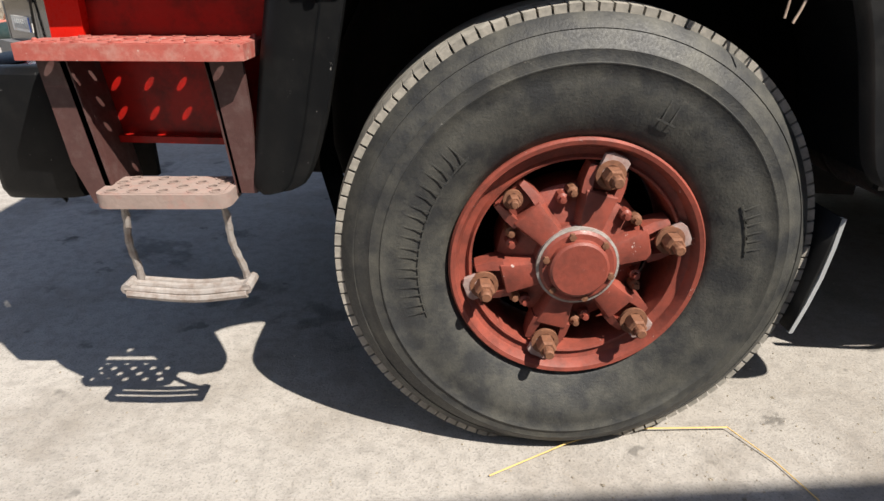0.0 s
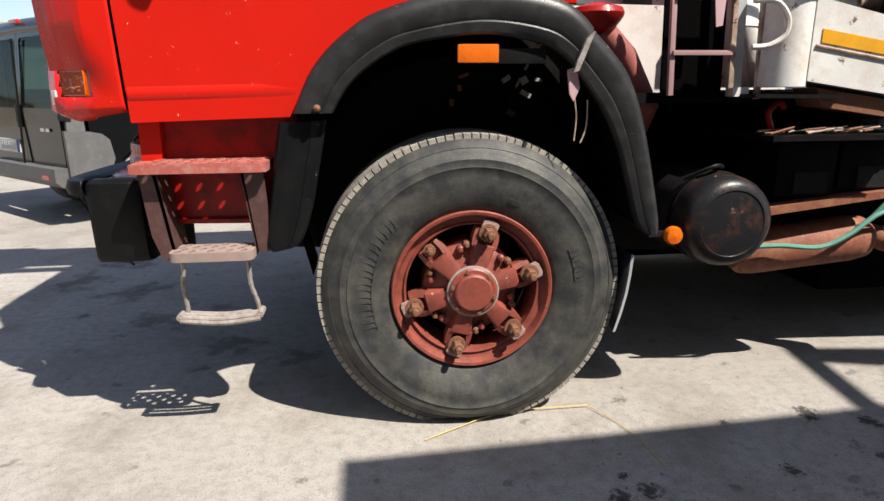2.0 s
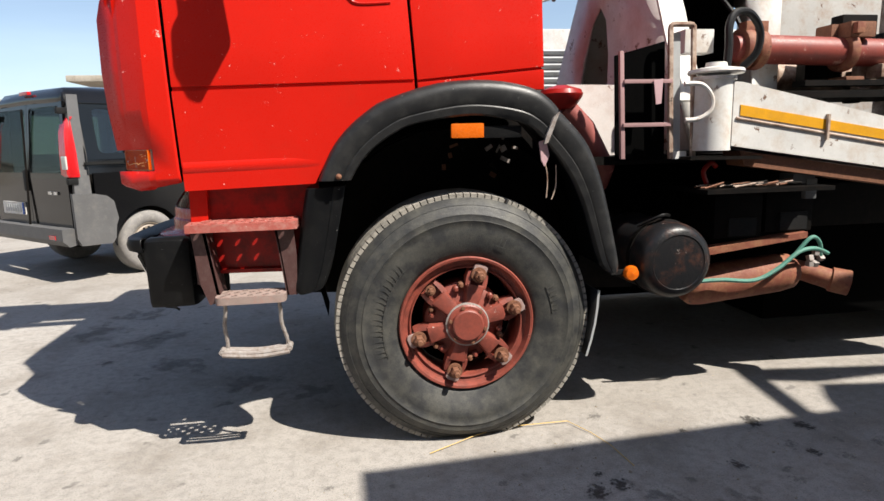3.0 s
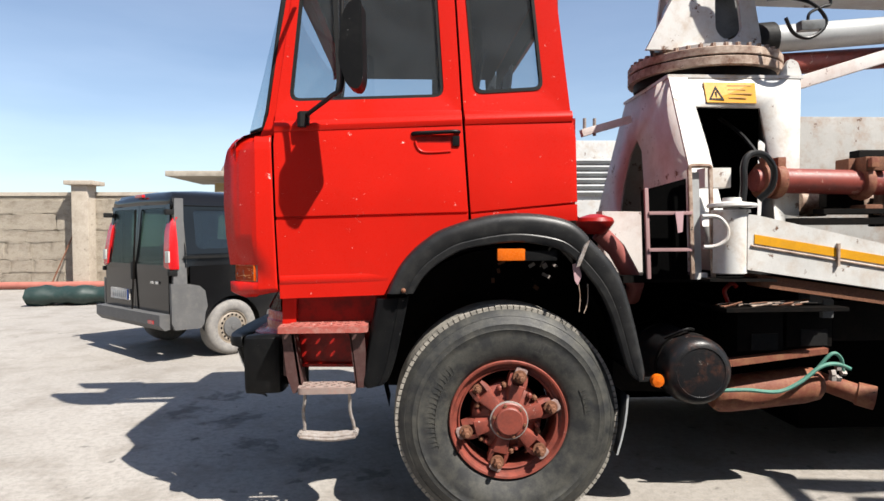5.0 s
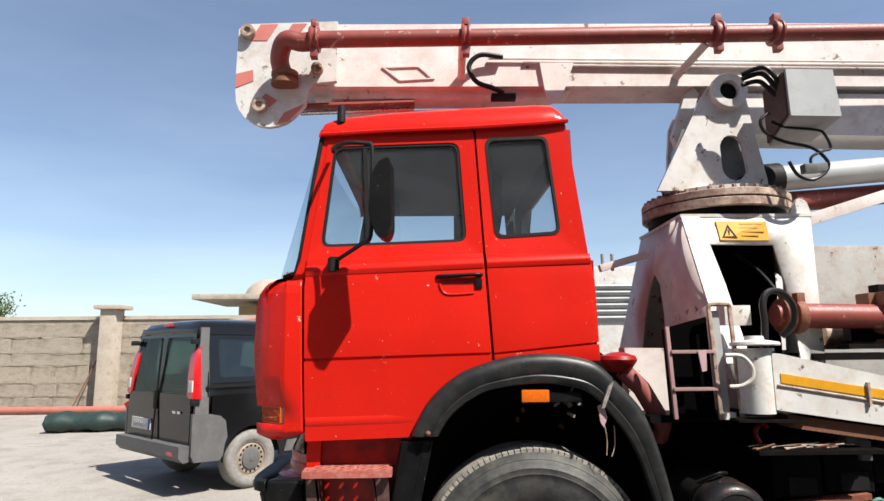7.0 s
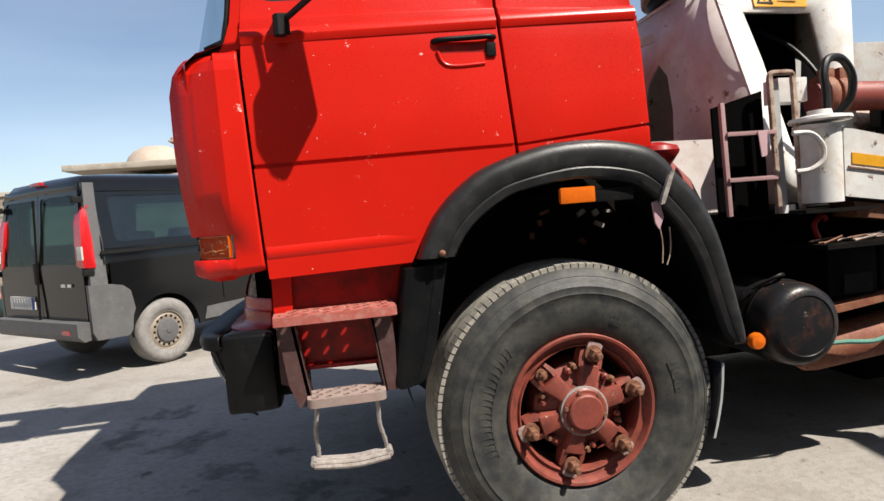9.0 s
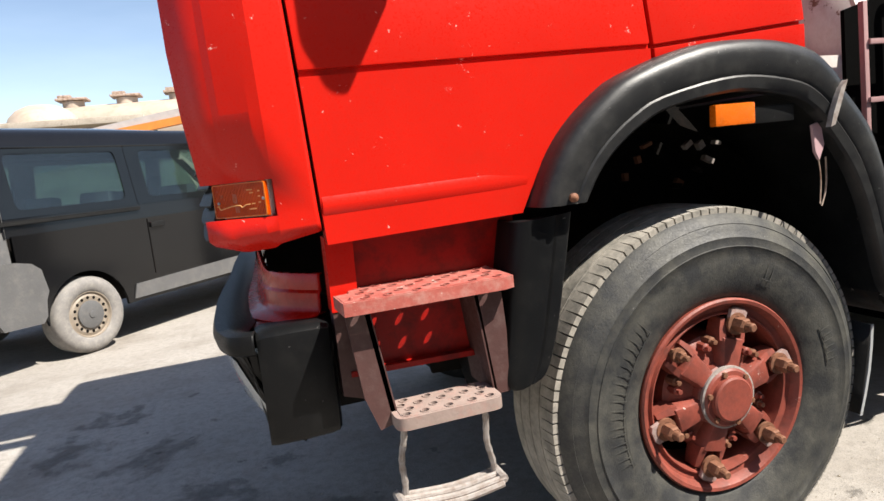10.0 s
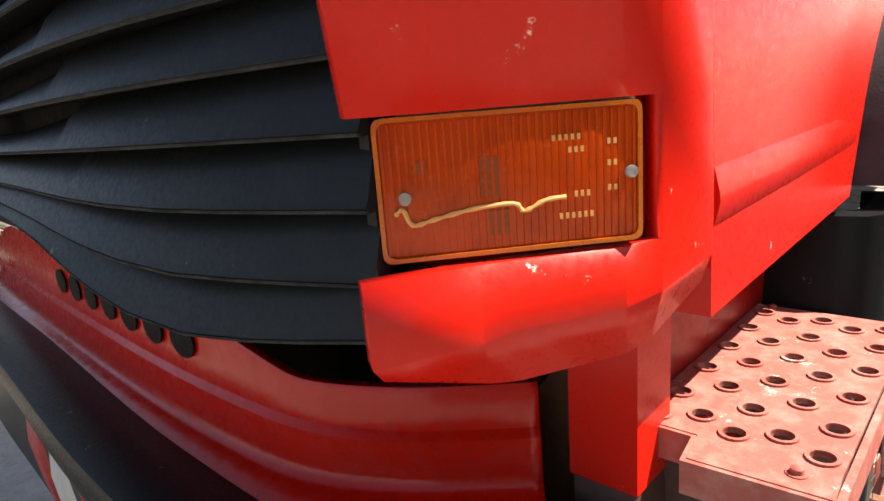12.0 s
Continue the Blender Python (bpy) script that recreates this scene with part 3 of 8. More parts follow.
def build_cab():
    gap = 0.006
    # door
    door = new("door")
    door.parent = truck
    arch_edge = [(-0.63, 1.192), (-0.565, 1.315), (-0.497, 1.40), (-0.412, 1.47), (-0.325, 1.52), (-0.222, 1.556), (x_rear_gap(1.6) - gap, 1.56)]
    bm = bmesh.new()
    low = [(x_front(1.18), 1.178)] + arch_edge + [(x_rear_gap(1.6) - gap, 1.594), (x_front(1.575), 1.569)]
    add_prism(bm, low, -0.009, 0.03, lean=lean)
    # pressed ridge along the bottom
    add_loft(bm, [[(x, -0.0085 + (dy if dy > 0 else dy * k), z0 + dz) for dy, dz in ((0.004, 0.036), (-0.0008, 0.030), (-0.0050, 0.012), (-0.0055, 0.005), (-0.0018, -0.012), (0.004, -0.020))] for x, z0, k in ((x_front(1.27) + 0.004, 1.262, 1.0), (-0.9, 1.267, 0.8), (-0.72, 1.271, 0.45), (-0.59, 1.274, 0.05))], closed=True, caps=True)
    part("lower_panel", bm, RED, door, bevel=0.005)
    bm = bmesh.new()
    add_prism(bm, [(x_front(1.56) + 0.002, 1.555), (x_rear_gap(1.6) - gap, 1.58), (x_rear_gap(1.6) - gap, 1.62), (x_front(1.59) + 0.002, 1.595)], 0.001, 0.02, lean=lean)
    part("pressed_groove", bm, RED, door, "pressed groove across the door")
    bm = bmesh.new()
    zs = [1.584, 1.75, 1.95, 2.105]
    rows_a = [(x_front(z), z) for z in zs]
    rows_b = [(x_rear_gap(z + 0.02) - gap, z + 0.022) for z in zs]
    add_loft(bm, [[(a[0] + (b[0] - a[0]) * s, side_y(a[1] + (b[1] - a[1]) * s) - 0.009, a[1] + (b[1] - a[1]) * s) for s in (0, 0.25, 0.5, 0.75, 1)] for a, b in zip(rows_a, rows_b)])
    back = [f for f in bm.faces]
    r = bmesh.ops.extrude_face_region(bm, geom=back)
    bmesh.ops.translate(bm, verts=[v for v in r["geom"] if isinstance(v, bmesh.types.BMVert)], vec=(0, 0.03, 0))
    part("middle_panel", bm, RED, door, bevel=0.007)
    # window frame of the door
    bm = bmesh.new()
    outer = round_poly([(x_front(2.09), 2.092), (x_rear_gap(2.11) - gap, 2.114), (x_rear_gap(2.83) - gap, 2.842), (-1.075, 2.80)], 0.03)
    inner = round_poly([(-1.105, 2.168), (-0.318, 2.196), (-0.352, 2.765), (-1.045, 2.742)], 0.055)
    add_ring(bm, outer, inner, 0.0, 0.035, lean=lean)
    part("window_frame", bm, RED, door, bevel=0.006)
    bm = bmesh.new()
    inner2 = round_poly([(-1.088, 2.185), (-0.334, 2.212), (-0.366, 2.75), (-1.032, 2.727)], 0.045)
    add_ring(bm, inner, inner2, 0.004, 0.03, lean=lean)
    add_prism(bm, [(-0.862, 2.19), (-0.84, 2.19), (-0.862, 2.73), (-0.884, 2.73)], 0.002, 0.03, lean=lean)
    part("window_seal", bm, BLACK, door, "black rubber window seal and quarter-light bar", bevel=0.004)
    bm = bmesh.new()
    add_prism(bm, round_poly([(-1.09, 2.183), (-0.332, 2.21), (-0.364, 2.752), (-1.034, 2.729)], 0.045), 0.016, 0.021, lean=lean)
    pane = part("window_pane", bm, GLASS, door, "dark reflecting side window glass")
    pane.visible_shadow = False
    # dark backing strip added so the door gap reads as shaded
    bm = bmesh.new()
    add_prism(bm, [(x_rear_gap(1.56) - 0.03, 1.56), (x_rear_gap(1.56) + 0.03, 1.56), (x_rear_gap(2.1) + 0.03, 2.1), (x_rear_gap(2.84) + 0.025, 2.84), (x_rear_gap(2.84) - 0.025, 2.84), (x_rear_gap(2.1) - 0.03, 2.1)], 0.034, 0.044, lean=lean)
    part("door_gap_shade", bm, GREASE_SHADE, door, "dark strip added as the shade in the door gap")
    # handle
    bm = bmesh.new()
    add_prism(bm, round_poly([(-0.475, 1.985), (-0.25, 1.992), (-0.246, 1.925), (-0.43, 1.915), (-0.455, 1.93)], 0.02), 0.026, 0.036, lean=lambda p: 0.0)
    part("handle_recess", bm, RED_WORN, door, "shallow red recess behind the handle")
    bm = bmesh.new()
    add_tube(bm, bend([(-0.482, 0.035, 2.002), (-0.46, 0.018, 2.004), (-0.36, 0.014, 2.008), (-0.27, 0.014, 2.012), (-0.245, 0.03, 2.012)], 4), 0.011, 8)
    add_box(bm, (-0.262, 0.03, 1.965), (0.036, 0.03, 0.05))
    part("door_handle", bm, PLASTIC, door, "black door handle with lock", bevel=0.003)
    bm = bmesh.new()
    add_tube(bm, bend([(-0.468, 0.023, 1.965), (-0.452, 0.021, 1.925), (-0.41, 0.020, 1.908), (-0.29, 0.021, 1.914)], 4), 0.006, 8)
    part("recess_lip", bm, RED, door, "rolled red lip under the handle")
    bm = bmesh.new()
    add_loft(bm, [[(x, side_y(z0 + dz) + dy, z0 + dz) for dy, dz in ((-0.006, 0.022), (-0.011, 0.016), (-0.021, -0.006), (-0.021, -0.012), (-0.012, -0.034), (-0.006, -0.038))] for x, z0 in ((x_front(2.05) + 0.004, 2.045), (x_rear_gap(2.085) - 0.009, 2.083))], caps=True)
    part("belt_ledge", bm, RED, door, "pressed ledge below the window")
    # rear side panel
    panel = new("rear_side_panel")
    panel.parent = truck
    groove = bmesh.new()
    add_prism(groove, [(x_rear_gap(1.6) + gap, 1.585), (0.345, 1.635), (0.345, 1.668), (x_rear_gap(1.6) + gap, 1.62)], 0.001, 0.02, lean=lean)
    part("pressed_groove", groove, RED, panel, "pressed groove across the panel")
    for za, zb in (((1.56, 1.594), ((0.352, 1.56), (0.35, 1.644))), ((1.604, 1.8, 2.0, 2.127), ((0.35, 1.655), (0.352, 1.8), (0.353, 1.985), (0.335, 2.117)))):
        bm = bmesh.new()
        add_loft(bm, [[(x_rear_gap(z) + gap + (q[0] - x_rear_gap(z) - gap) * s, side_y(z) - 0.009, z + (q[1] - z) * s) for s in (0, 0.33, 0.66, 0.94, 1)] + [(q[0] + 0.012, side_y(z) + 0.03, q[1])] for z, q in zip(za, zb)])
        r = bmesh.ops.extrude_face_region(bm, geom=list(bm.faces))
        bmesh.ops.translate(bm, verts=[v for v in r["geom"] if isinstance(v, bmesh.types.BMVert)], vec=(0, 0.03, 0))
        part("panel_sheet", bm, RED, panel, bevel=0.006)
    bm = bmesh.new()
    outer = round_poly([(x_rear_gap(2.11) + gap, 2.114), (0.334, 2.102), (0.25, 2.875), (x_rear_gap(2.85) + gap, 2.845)], 0.02)
    inner = round_poly([(-0.165, 2.212), (0.195, 2.235), (0.142, 2.802), (-0.21, 2.788)], 0.05)
    add_ring(bm, outer, inner, 0.0, 0.035, lean=lean)
    part("panel_frame", bm, RED, panel, bevel=0.006)
    bm = bmesh.new()
    inner2 = round_poly([(-0.148, 2.23), (0.178, 2.252), (0.128, 2.785), (-0.192, 2.771)], 0.04)
    add_ring(bm, inner, inner2, -0.004, 0.03, lean=lean)
    part("window_seal", bm, BLACK, panel, "black rubber window seal", bevel=0.004)
    bm = bmesh.new()
    add_prism(bm, round_poly([(-0.15, 2.228), (0.18, 2.25), (0.13, 2.787), (-0.194, 2.773)], 0.04), 0.012, 0.017, lean=lean)
    pane = part("window_pane", bm, GLASS, panel, "dark reflecting rear side window")
    pane.visible_shadow = False
    bm = bmesh.new()
    add_loft(bm, [[(x, side_y(z0 + dz) + dy, z0 + dz) for dy, dz in ((-0.006, 0.022), (-0.011, 0.016), (-0.021, -0.006), (-0.021, -0.012), (-0.012, -0.034), (-0.006, -0.038))] for x, z0 in ((x_rear_gap(2.085) + 0.009, 2.085), (0.338, 2.104))], caps=True)
    part("belt_ledge", bm, RED, panel, "pressed ledge below the window")
    # roof with gutter
    bm = bmesh.new()
    rows = []
    for x, zg, zt in ((-1.13, 2.79, 2.86), (-1.10, 2.80, 2.925), (-1.03, 2.81, 2.955), (-0.75, 2.825, 2.99), (-0.3, 2.84, 3.02), (0.1, 2.862, 3.04), (0.185, 2.87, 3.035), (0.222, 2.874, 3.0), (0.248, 2.878, 2.94), (0.256, 2.88, 2.885)):
        row = []
        for y, f in ((0.085, 0.0), (0.085, 0.2), (0.10, 0.45), (0.13, 0.7), (0.19, 0.9), (0.35, 1.05), (MID, 1.15)):
            row.append((x, y, zg + (zt - zg) * f))
        for y, f in ((0.35, 1.05), (0.19, 0.9), (0.13, 0.7), (0.10, 0.45), (0.085, 0.0)):
            row.append((x, 2 * MID - y, zg + (zt - zg) * f))
        rows.append(row)
    add_loft(bm, rows)
    part("roof", bm, RED, truck, "red pressed-steel cab roof")
    bm = bmesh.new()
    add_tube(bm, [(-1.11, 0.08, 2.805), (-0.75, 0.075, 2.825), (-0.3, 0.075, 2.843), (0.1, 0.075, 2.868), (0.26, 0.082, 2.885)], 0.012, 6)
    part("rain_gutter", bm, RED, truck, "red rain gutter above the doors")
    # shell behind the panels: front, back and far side
    bm = bmesh.new()
    far = 2 * MID
    add_prism(bm, [(-1.40, 1.5), (0.34, 1.5), (0.345, 2.18), (-1.2, 2.18), (-1.33, 2.02)], far - 0.06, far - 0.03)
    add_box(bm, (0.325, MID, 1.80), (0.03, 2.14, 0.5))
    add_box(bm, (0.345, MID, 2.04), (0.03, 2.14, 0.1))
    add_box(bm, (-0.4, MID, 1.62), (1.5, 2.1, 0.04))
    part("cab_shell", bm, RED_WORN, truck, "red rear wall and far side of the cab")
    bm = bmesh.new()
    add_ring(bm, [(0.10, 2.02), (2.16, 2.02), (2.1, 2.86), (0.16, 2.86)], [(0.35, 2.25), (1.9, 2.25), (1.85, 2.7), (0.4, 2.7)], 0.26, 0.29, axis="x")
    part("back_wall", bm, RED_WORN, truck, "red back wall with a rear window opening")
    bm = bmesh.new()
    add_ring(bm, [(0.12, 2.02), (2.14, 2.02), (2.08, 2.85), (0.18, 2.85)], [(0.37, 2.27), (1.88, 2.27), (1.83, 2.68), (0.42, 2.68)], 0.235, 0.256, axis="x")
    part("back_lining", bm, SEAT, truck, "dark trim round the rear window")
    for pillar in ([(-0.3, 2.17), (-0.18, 2.17), (-0.2, 2.86), (-0.3, 2.86)], [(0.2, 2.17), (0.33, 2.17), (0.24, 2.86), (0.15, 2.86)], [(-1.2, 2.17), (-1.1, 2.17), (-1.03, 2.8), (-1.1, 2.8)]):
        bm = bmesh.new()
        add_prism(bm, pillar, far - 0.1, far - 0.07)
        part("door_pillar", bm, SEAT, truck, "dark trimmed pillar on the far side", bevel=0.004)
    # front: wiper shelf, windscreen
    bm = bmesh.new()
    rows = []
    for y, bow in ((0.06, 0.0), (0.12, -0.03), (0.4, -0.06), (MID, -0.075), (far - 0.4, -0.06), (far - 0.12, -0.03), (far - 0.06, 0.0)):
        rows.append([(-1.19 + bow, y, 2.035), (-1.33 + bow, y + (0.0 if 0.1 < y < 2.2 else 0.0), 1.995), (-1.37 + bow, y, 1.96), (-1.37 + bow, y, 1.86), (-1.2, y, 1.86)])
    add_loft(bm, rows)
    part("scuttle", bm, RED, truck, "red shelf below the windscreen")
    bm = bmesh.new()
    half = [(0.085, 0.11, -1.235, -1.105), (0.12, 0.14, -1.27, -1.118), (0.2, 0.21, -1.325, -1.135), (0.33, 0.33, -1.375, -1.15), (0.6, 0.6, -1.41, -1.165), (MID, MID, -1.425, -1.175)]
    half += [(far - y, far - y2, x, x2) for y, y2, x, x2 in half[-2::-1]]
    add_loft(bm, [[(x, y, 2.03), (x + (x2 - x) * 0.45, y + (y2 - y) * 0.5, 2.42), (x2, y2, 2.84)] for y, y2, x, x2 in half])
    ob = part("windscreen", bm, GLASS, truck, "bowed windscreen seen edge-on")
    ob.visible_shadow = False
    bm = bmesh.new()
    add_tube(bm, [(-1.30, 0.10, 2.012), (-1.232, 0.078, 2.035), (-1.212, 0.082, 2.12), (-1.143, 0.095, 2.6), (-1.108, 0.105, 2.835)], 0.014, 8)
    part("windscreen_seal", bm, BLACK, truck, "black windscreen rubber seal")
    bm = bmesh.new()
    add_prism(bm, [(-1.25, 1.99), (-1.178, 2.0), (-1.150, 2.115), (-1.066, 2.80), (-1.104, 2.83), (-1.205, 2.10), (-1.228, 2.03)], 0.006, 0.05, lean=lambda p: side_y(p[1]) + 0.12 * max(0, -1.2 - p[0]))
    part("corner_post", bm, RED, truck, "red windscreen post")


build_cab()


def material_dark_amber():
    return bpy.data.materials.get("dark_amber") or material("dark_amber", (0.22, 0.035, 0.002), 0.3)


def build_corner():
    """The front corner panel with its notch for the indicator."""
    bm = bmesh.new()
    cols = lambda o, dz: [(-1.157, -0.002), (-1.165, -0.004), (-1.247, -0.005), (-1.272, 0.004), (-1.33 - o * 0.4, 0.045 - o * 0.3), (-1.345 - o * 0.5, 0.055 - o * 0.2), (-1.405 - o, 0.085)]
    zs = [(1.188, -0.03), (1.222, -0.003), (1.262, 0.0), (1.347, 0.0), (1.5, 0.018), (1.65, 0.028), (1.85, 0.03), (1.92, 0.015), (1.955, -0.015), (1.975, -0.05), (1.992, -0.12)]
    vs = []
    for z, o in zs:
        row = []
        for i, (x, y) in enumerate(cols(max(o, 0), 0)):
            x2, y2 = x, y
            if o < 0:
                x2, y2 = x - o * (0.5 if i > 2 else 0.0), y - o * 0.25
            z2 = z + ((0.030, 0.027, 0.012, 0.004, -0.002, 0.0, 0.018)[i] if z < 1.2 else (0.014, 0.012, 0.008, 0.004, 0.0, -0.004, -0.006)[i] if z < 1.23 else 0.0)
            y2 += side_y(z) * 0.8
            x2 -= 0.035 * max(0.0, z - 1.18) / 0.84 * (1.0, 0.95, 0.5, 0.3, 0.1, 0.05, 0.0)[i]
            row.append(bm.verts.new((x2, y2, z2)))
        vs.append(row)
    for k in range(len(zs) - 1):
        for i in range(6):
            if k == 2 and i >= 2:
                continue
            bm.faces.new((vs[k][i], vs[k][i + 1], vs[k + 1][i + 1], vs[k + 1][i]))
    ob = part("front_corner_panel", bm, RED, truck, "red front corner panel with a notch for the lamp", smooth=4)
    sol = ob.modifiers.new("thickness", "SOLIDIFY")
    sol.thickness, sol.offset = 0.012, 1
    # dark strip that paints the shade in the gap beside the door
    bm = bmesh.new()
    add_prism(bm, [(x_front(1.2) - 0.024, 1.225), (x_front(1.2) + 0.016, 1.2), (x_front(1.96) + 0.016, 1.96), (x_front(1.96) - 0.024, 1.96)], 0.016, 0.024, lean=lean)
    part("corner_gap_shade", bm, GREASE_SHADE, truck, "dark strip painted as the gap's shade behind the corner panel")
    # notch bottom behind the lamp
    bm = bmesh.new()
    a, b = V(-1.374, 0.099, 0), V(-1.259, 0.001, 0)
    d = (b - a).normalized()
    n = V(-d.y, d.x, 0) * (1 if -d.y < 0 else -1)
    up = V(0, 0, 1)
    turned = Matrix((d, -n, up)).transposed()
    c = (a + b) / 2 + V(0, 0, 1.3055)
    add_box(bm, c - n * 0.018, (0.185, 0.02, 0.10), turned)
    part("notch_plate", bm, RED_WORN, truck)
    lamp = new("indicator_lamp")
    lamp.parent = truck
    L = (b - a).length
    bm = bmesh.new()
    add_box(bm, c - n * 0.004, (L + 0.004, 0.02, 0.086), turned)
    part("lamp_base", bm, WHITE, lamp, "pale lamp base showing round the lens", bevel=0.003)
    bm = bmesh.new()
    add_box(bm, c + n * 0.008, (L, 0.018, 0.08), turned)
    part("lens", bm, AMBER_DULL, lamp, "scratched amber lens with a dried drip", bevel=0.004)
    bm = bmesh.new()
    for k in range(34):
        add_box(bm, c + n * 0.0172 + d * (L * (-0.47 + 0.94 * k / 33)), (0.0016, 0.0018, 0.072), turned)
    part("lens_ribs", bm, AMBER_DULL, lamp)
    bm = bmesh.new()
    rim = lambda g: round_poly([(-L / 2 + g, -0.04 + g), (L / 2 - g, -0.04 + g), (L / 2 - g, 0.04 - g), (-L / 2 + g, 0.04 - g)], 0.006)
    add_ring(bm, rim(0.0003), rim(0.0028), -0.0195, -0.016)
    bm.transform(Matrix.Translation(c) @ turned.to_4x4())
    part("lens_rim", bm, material("yellowed_lens_rim", (0.50, 0.11, 0.004), 0.25, grime=(0.3, 0.1, 0.02), amount=0.4, scale=30), lamp, "yellowed raised rim of the lens")
    drip = material("dried_drip", (0.62, 0.30, 0.09), 0.6)
    bm = bmesh.new()
    line3 = [(q, 0, 0) for q in range(9)]
    line = [(-0.44, -0.013), (-0.41, -0.010), (-0.38, -0.019), (-0.3, -0.017), (-0.15, -0.013), (0.0, -0.012), (0.04, -0.017), (0.12, -0.012), (0.2, -0.011)]
    add_tube(bm, bend([c + n * 0.0185 + d * L * u + up * w for u, w in line], 4), [0.0008 + 0.0009 * abs(math.sin(1.7 * q)) for q in range(len(bend(line3, 4)))], 6)
    part("drip", bm, drip, lamp, "pale dried drip across the lens")
    for row, (u0, w, cnt) in enumerate(((0.16, 0.022, 5), (0.22, 0.015, 3), (0.24, -0.010, 3), (0.18, -0.022, 6), (0.37, 0.018, 2), (0.37, 0.006, 2), (0.37, -0.008, 2))):
        for k in range(cnt):
            bm = bmesh.new()
            add_box(bm, c + n * 0.0185 + d * (L * u0 + 0.0036 * k) + up * w, (0.0018, 0.0008, 0.0032), turned)
            part("lens_mark", bm, drip, lamp)
    for u, w, s1, s2 in ((-0.08, 0.004, 0.012, 0.022), (-0.06, -0.022, 0.012, 0.014), (-0.34, 0.012, 0.008, 0.007)):
        bm = bmesh.new()
        add_box(bm, c + n * 0.0174 + d * L * u + up * w, (s1, 0.0012, s2), turned)
        part("bulb_shade", bm, material_dark_amber(), lamp)
    bm = bmesh.new()
    for q in (-0.40, 0.455):
        bm = bmesh.new()
        add_lathe(bm, [(0.0036, 0.0), (0.0036, -0.003), (0.0, -0.003)], (0, 0, 0), seg=10, caps=False)
        bm.transform(Matrix.Translation(c + n * 0.0175 + d * L * q + up * (-0.004 if q < 0 else 0.0)) @ turned.to_4x4())
        part("lens_screw", bm, STEEL, lamp, "small lens screw")


build_corner()


def recede(y):
    """How far the front falls back across the cab."""
    return 0.058 * (math.sqrt((y - 0.6) ** 2 + 0.02) + (y - 0.6)) / 2


def front_plan(y):
    """How far forward the grille stands at y."""
    e = min(y, 2 * MID - y)
    k = max(0.0, min(1.0, (e - 0.09) / 0.4))
    return -1.383 - 0.032 * (1 - (1 - k) ** 2) + recede(y)


def build_grille():
    grille = new("grille")
    grille.parent = truck
    ys = [0.085, 0.11, 0.15, 0.2, 0.27, 0.35, 0.40, 0.415, 0.422, 0.43, 0.438, 0.446, 0.455, 0.47, 0.5, 0.55, 0.6, 0.7, 0.8, 0.95, MID]
    ys += [2 * MID - y for y in ys[-2::-1]]
    sag, lift = (0.024, 0.009, 0.004), (0.04, 0.026, 0.008)
    for k in range(16):
        z0 = (1.224, 1.255)[k] if k < 2 else 1.2965 + 0.0407 * (k - 2)
        bm = bmesh.new()
        rows, edge = [], []
        slot = 0.424 + 0.006 * max(0, min(k - 2, 5))
        for y in ys:
            e = min(y, 2 * MID - y)
            rise = 0.0
            if k < 3:
                rise = lift[k] * min(1.0, max(0.0, (e - 0.3) / 0.4)) - sag[k] * math.sin(math.pi * min(1.0, max(0.0, (e - 0.07) / 0.5)))
            f = min(1.0, max(0.0, (e - 0.1) / 0.2))
            x = front_plan(y)
            out = 0.011 + 0.011 * f
            z = z0 + rise
            tall = 1.0
            if k > 1:
                # open slot with a rounded end between this slat and the next
                q = min(1.0, max(0.0, (e - slot) / 0.016))
                tall -= (0.10 if k == 2 else 0.26) * math.sqrt(q * (2 - q)) + (0.05 if k == 2 else 0.24) * min(1.0, max(0.0, (e - slot) / 0.2))
            rows.append([(x + 0.03, y, z + 0.045 * tall), (x + 0.006, y, z + 0.0435 * tall), (x - out * 0.42, y, z + 0.027 * tall), (x - out * 0.9, y, z + 0.007), (x - out - 0.001, y, z + 0.003), (x - out + 0.001, y, z - 0.0005), (x + 0.008, y, z + 0.002), (x + 0.03, y, z + 0.012)])
            edge.append((x - out - 0.0006, y, z + 0.0008))
        add_loft(bm, rows, closed=True, caps=True)
        slat = part("slat", bm, GRILLE, grille, smooth=40)
        bm = bmesh.new()
        add_tube(bm, edge, 0.0011, 5)
        part("slat_edge", bm, GRILLE_DUST, slat, "dusty worn lower edge")
    bm = bmesh.new()
    rows = [[(front_plan(y) - dx, y, z) for dx, z in ((-0.02, 1.398), (0.019, 1.398), (0.022, 1.334), (-0.02, 1.334))] for y in (0.86, 0.875, 0.925, 0.94)]
    add_loft(bm, rows)
    part("grille_badge", bm, GREY, grille, "plain grey badge plate on the slats")
    # dark backing sheet, the shade behind the slats put into its colour
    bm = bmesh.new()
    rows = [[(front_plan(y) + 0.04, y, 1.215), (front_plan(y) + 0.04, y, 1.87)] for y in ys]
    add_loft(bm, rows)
    part("grille_back", bm, GREASE_SHADE, grille, "dark sheet painted as the shade behind the grille")
    bm = bmesh.new()
    add_loft(bm, [[(x, y, z) for x, y in ((-1.360, 0.090), (-1.376, 0.086), (-1.384, 0.089), (-1.384, 0.097), (-1.360, 0.10))] for z in (1.222, 1.5, 1.86)], closed=True, caps=True)
    part("end_rail", bm, GRILLE, grille, "chipped upright rail closing the slats")
    # red surround above
    bm = bmesh.new()
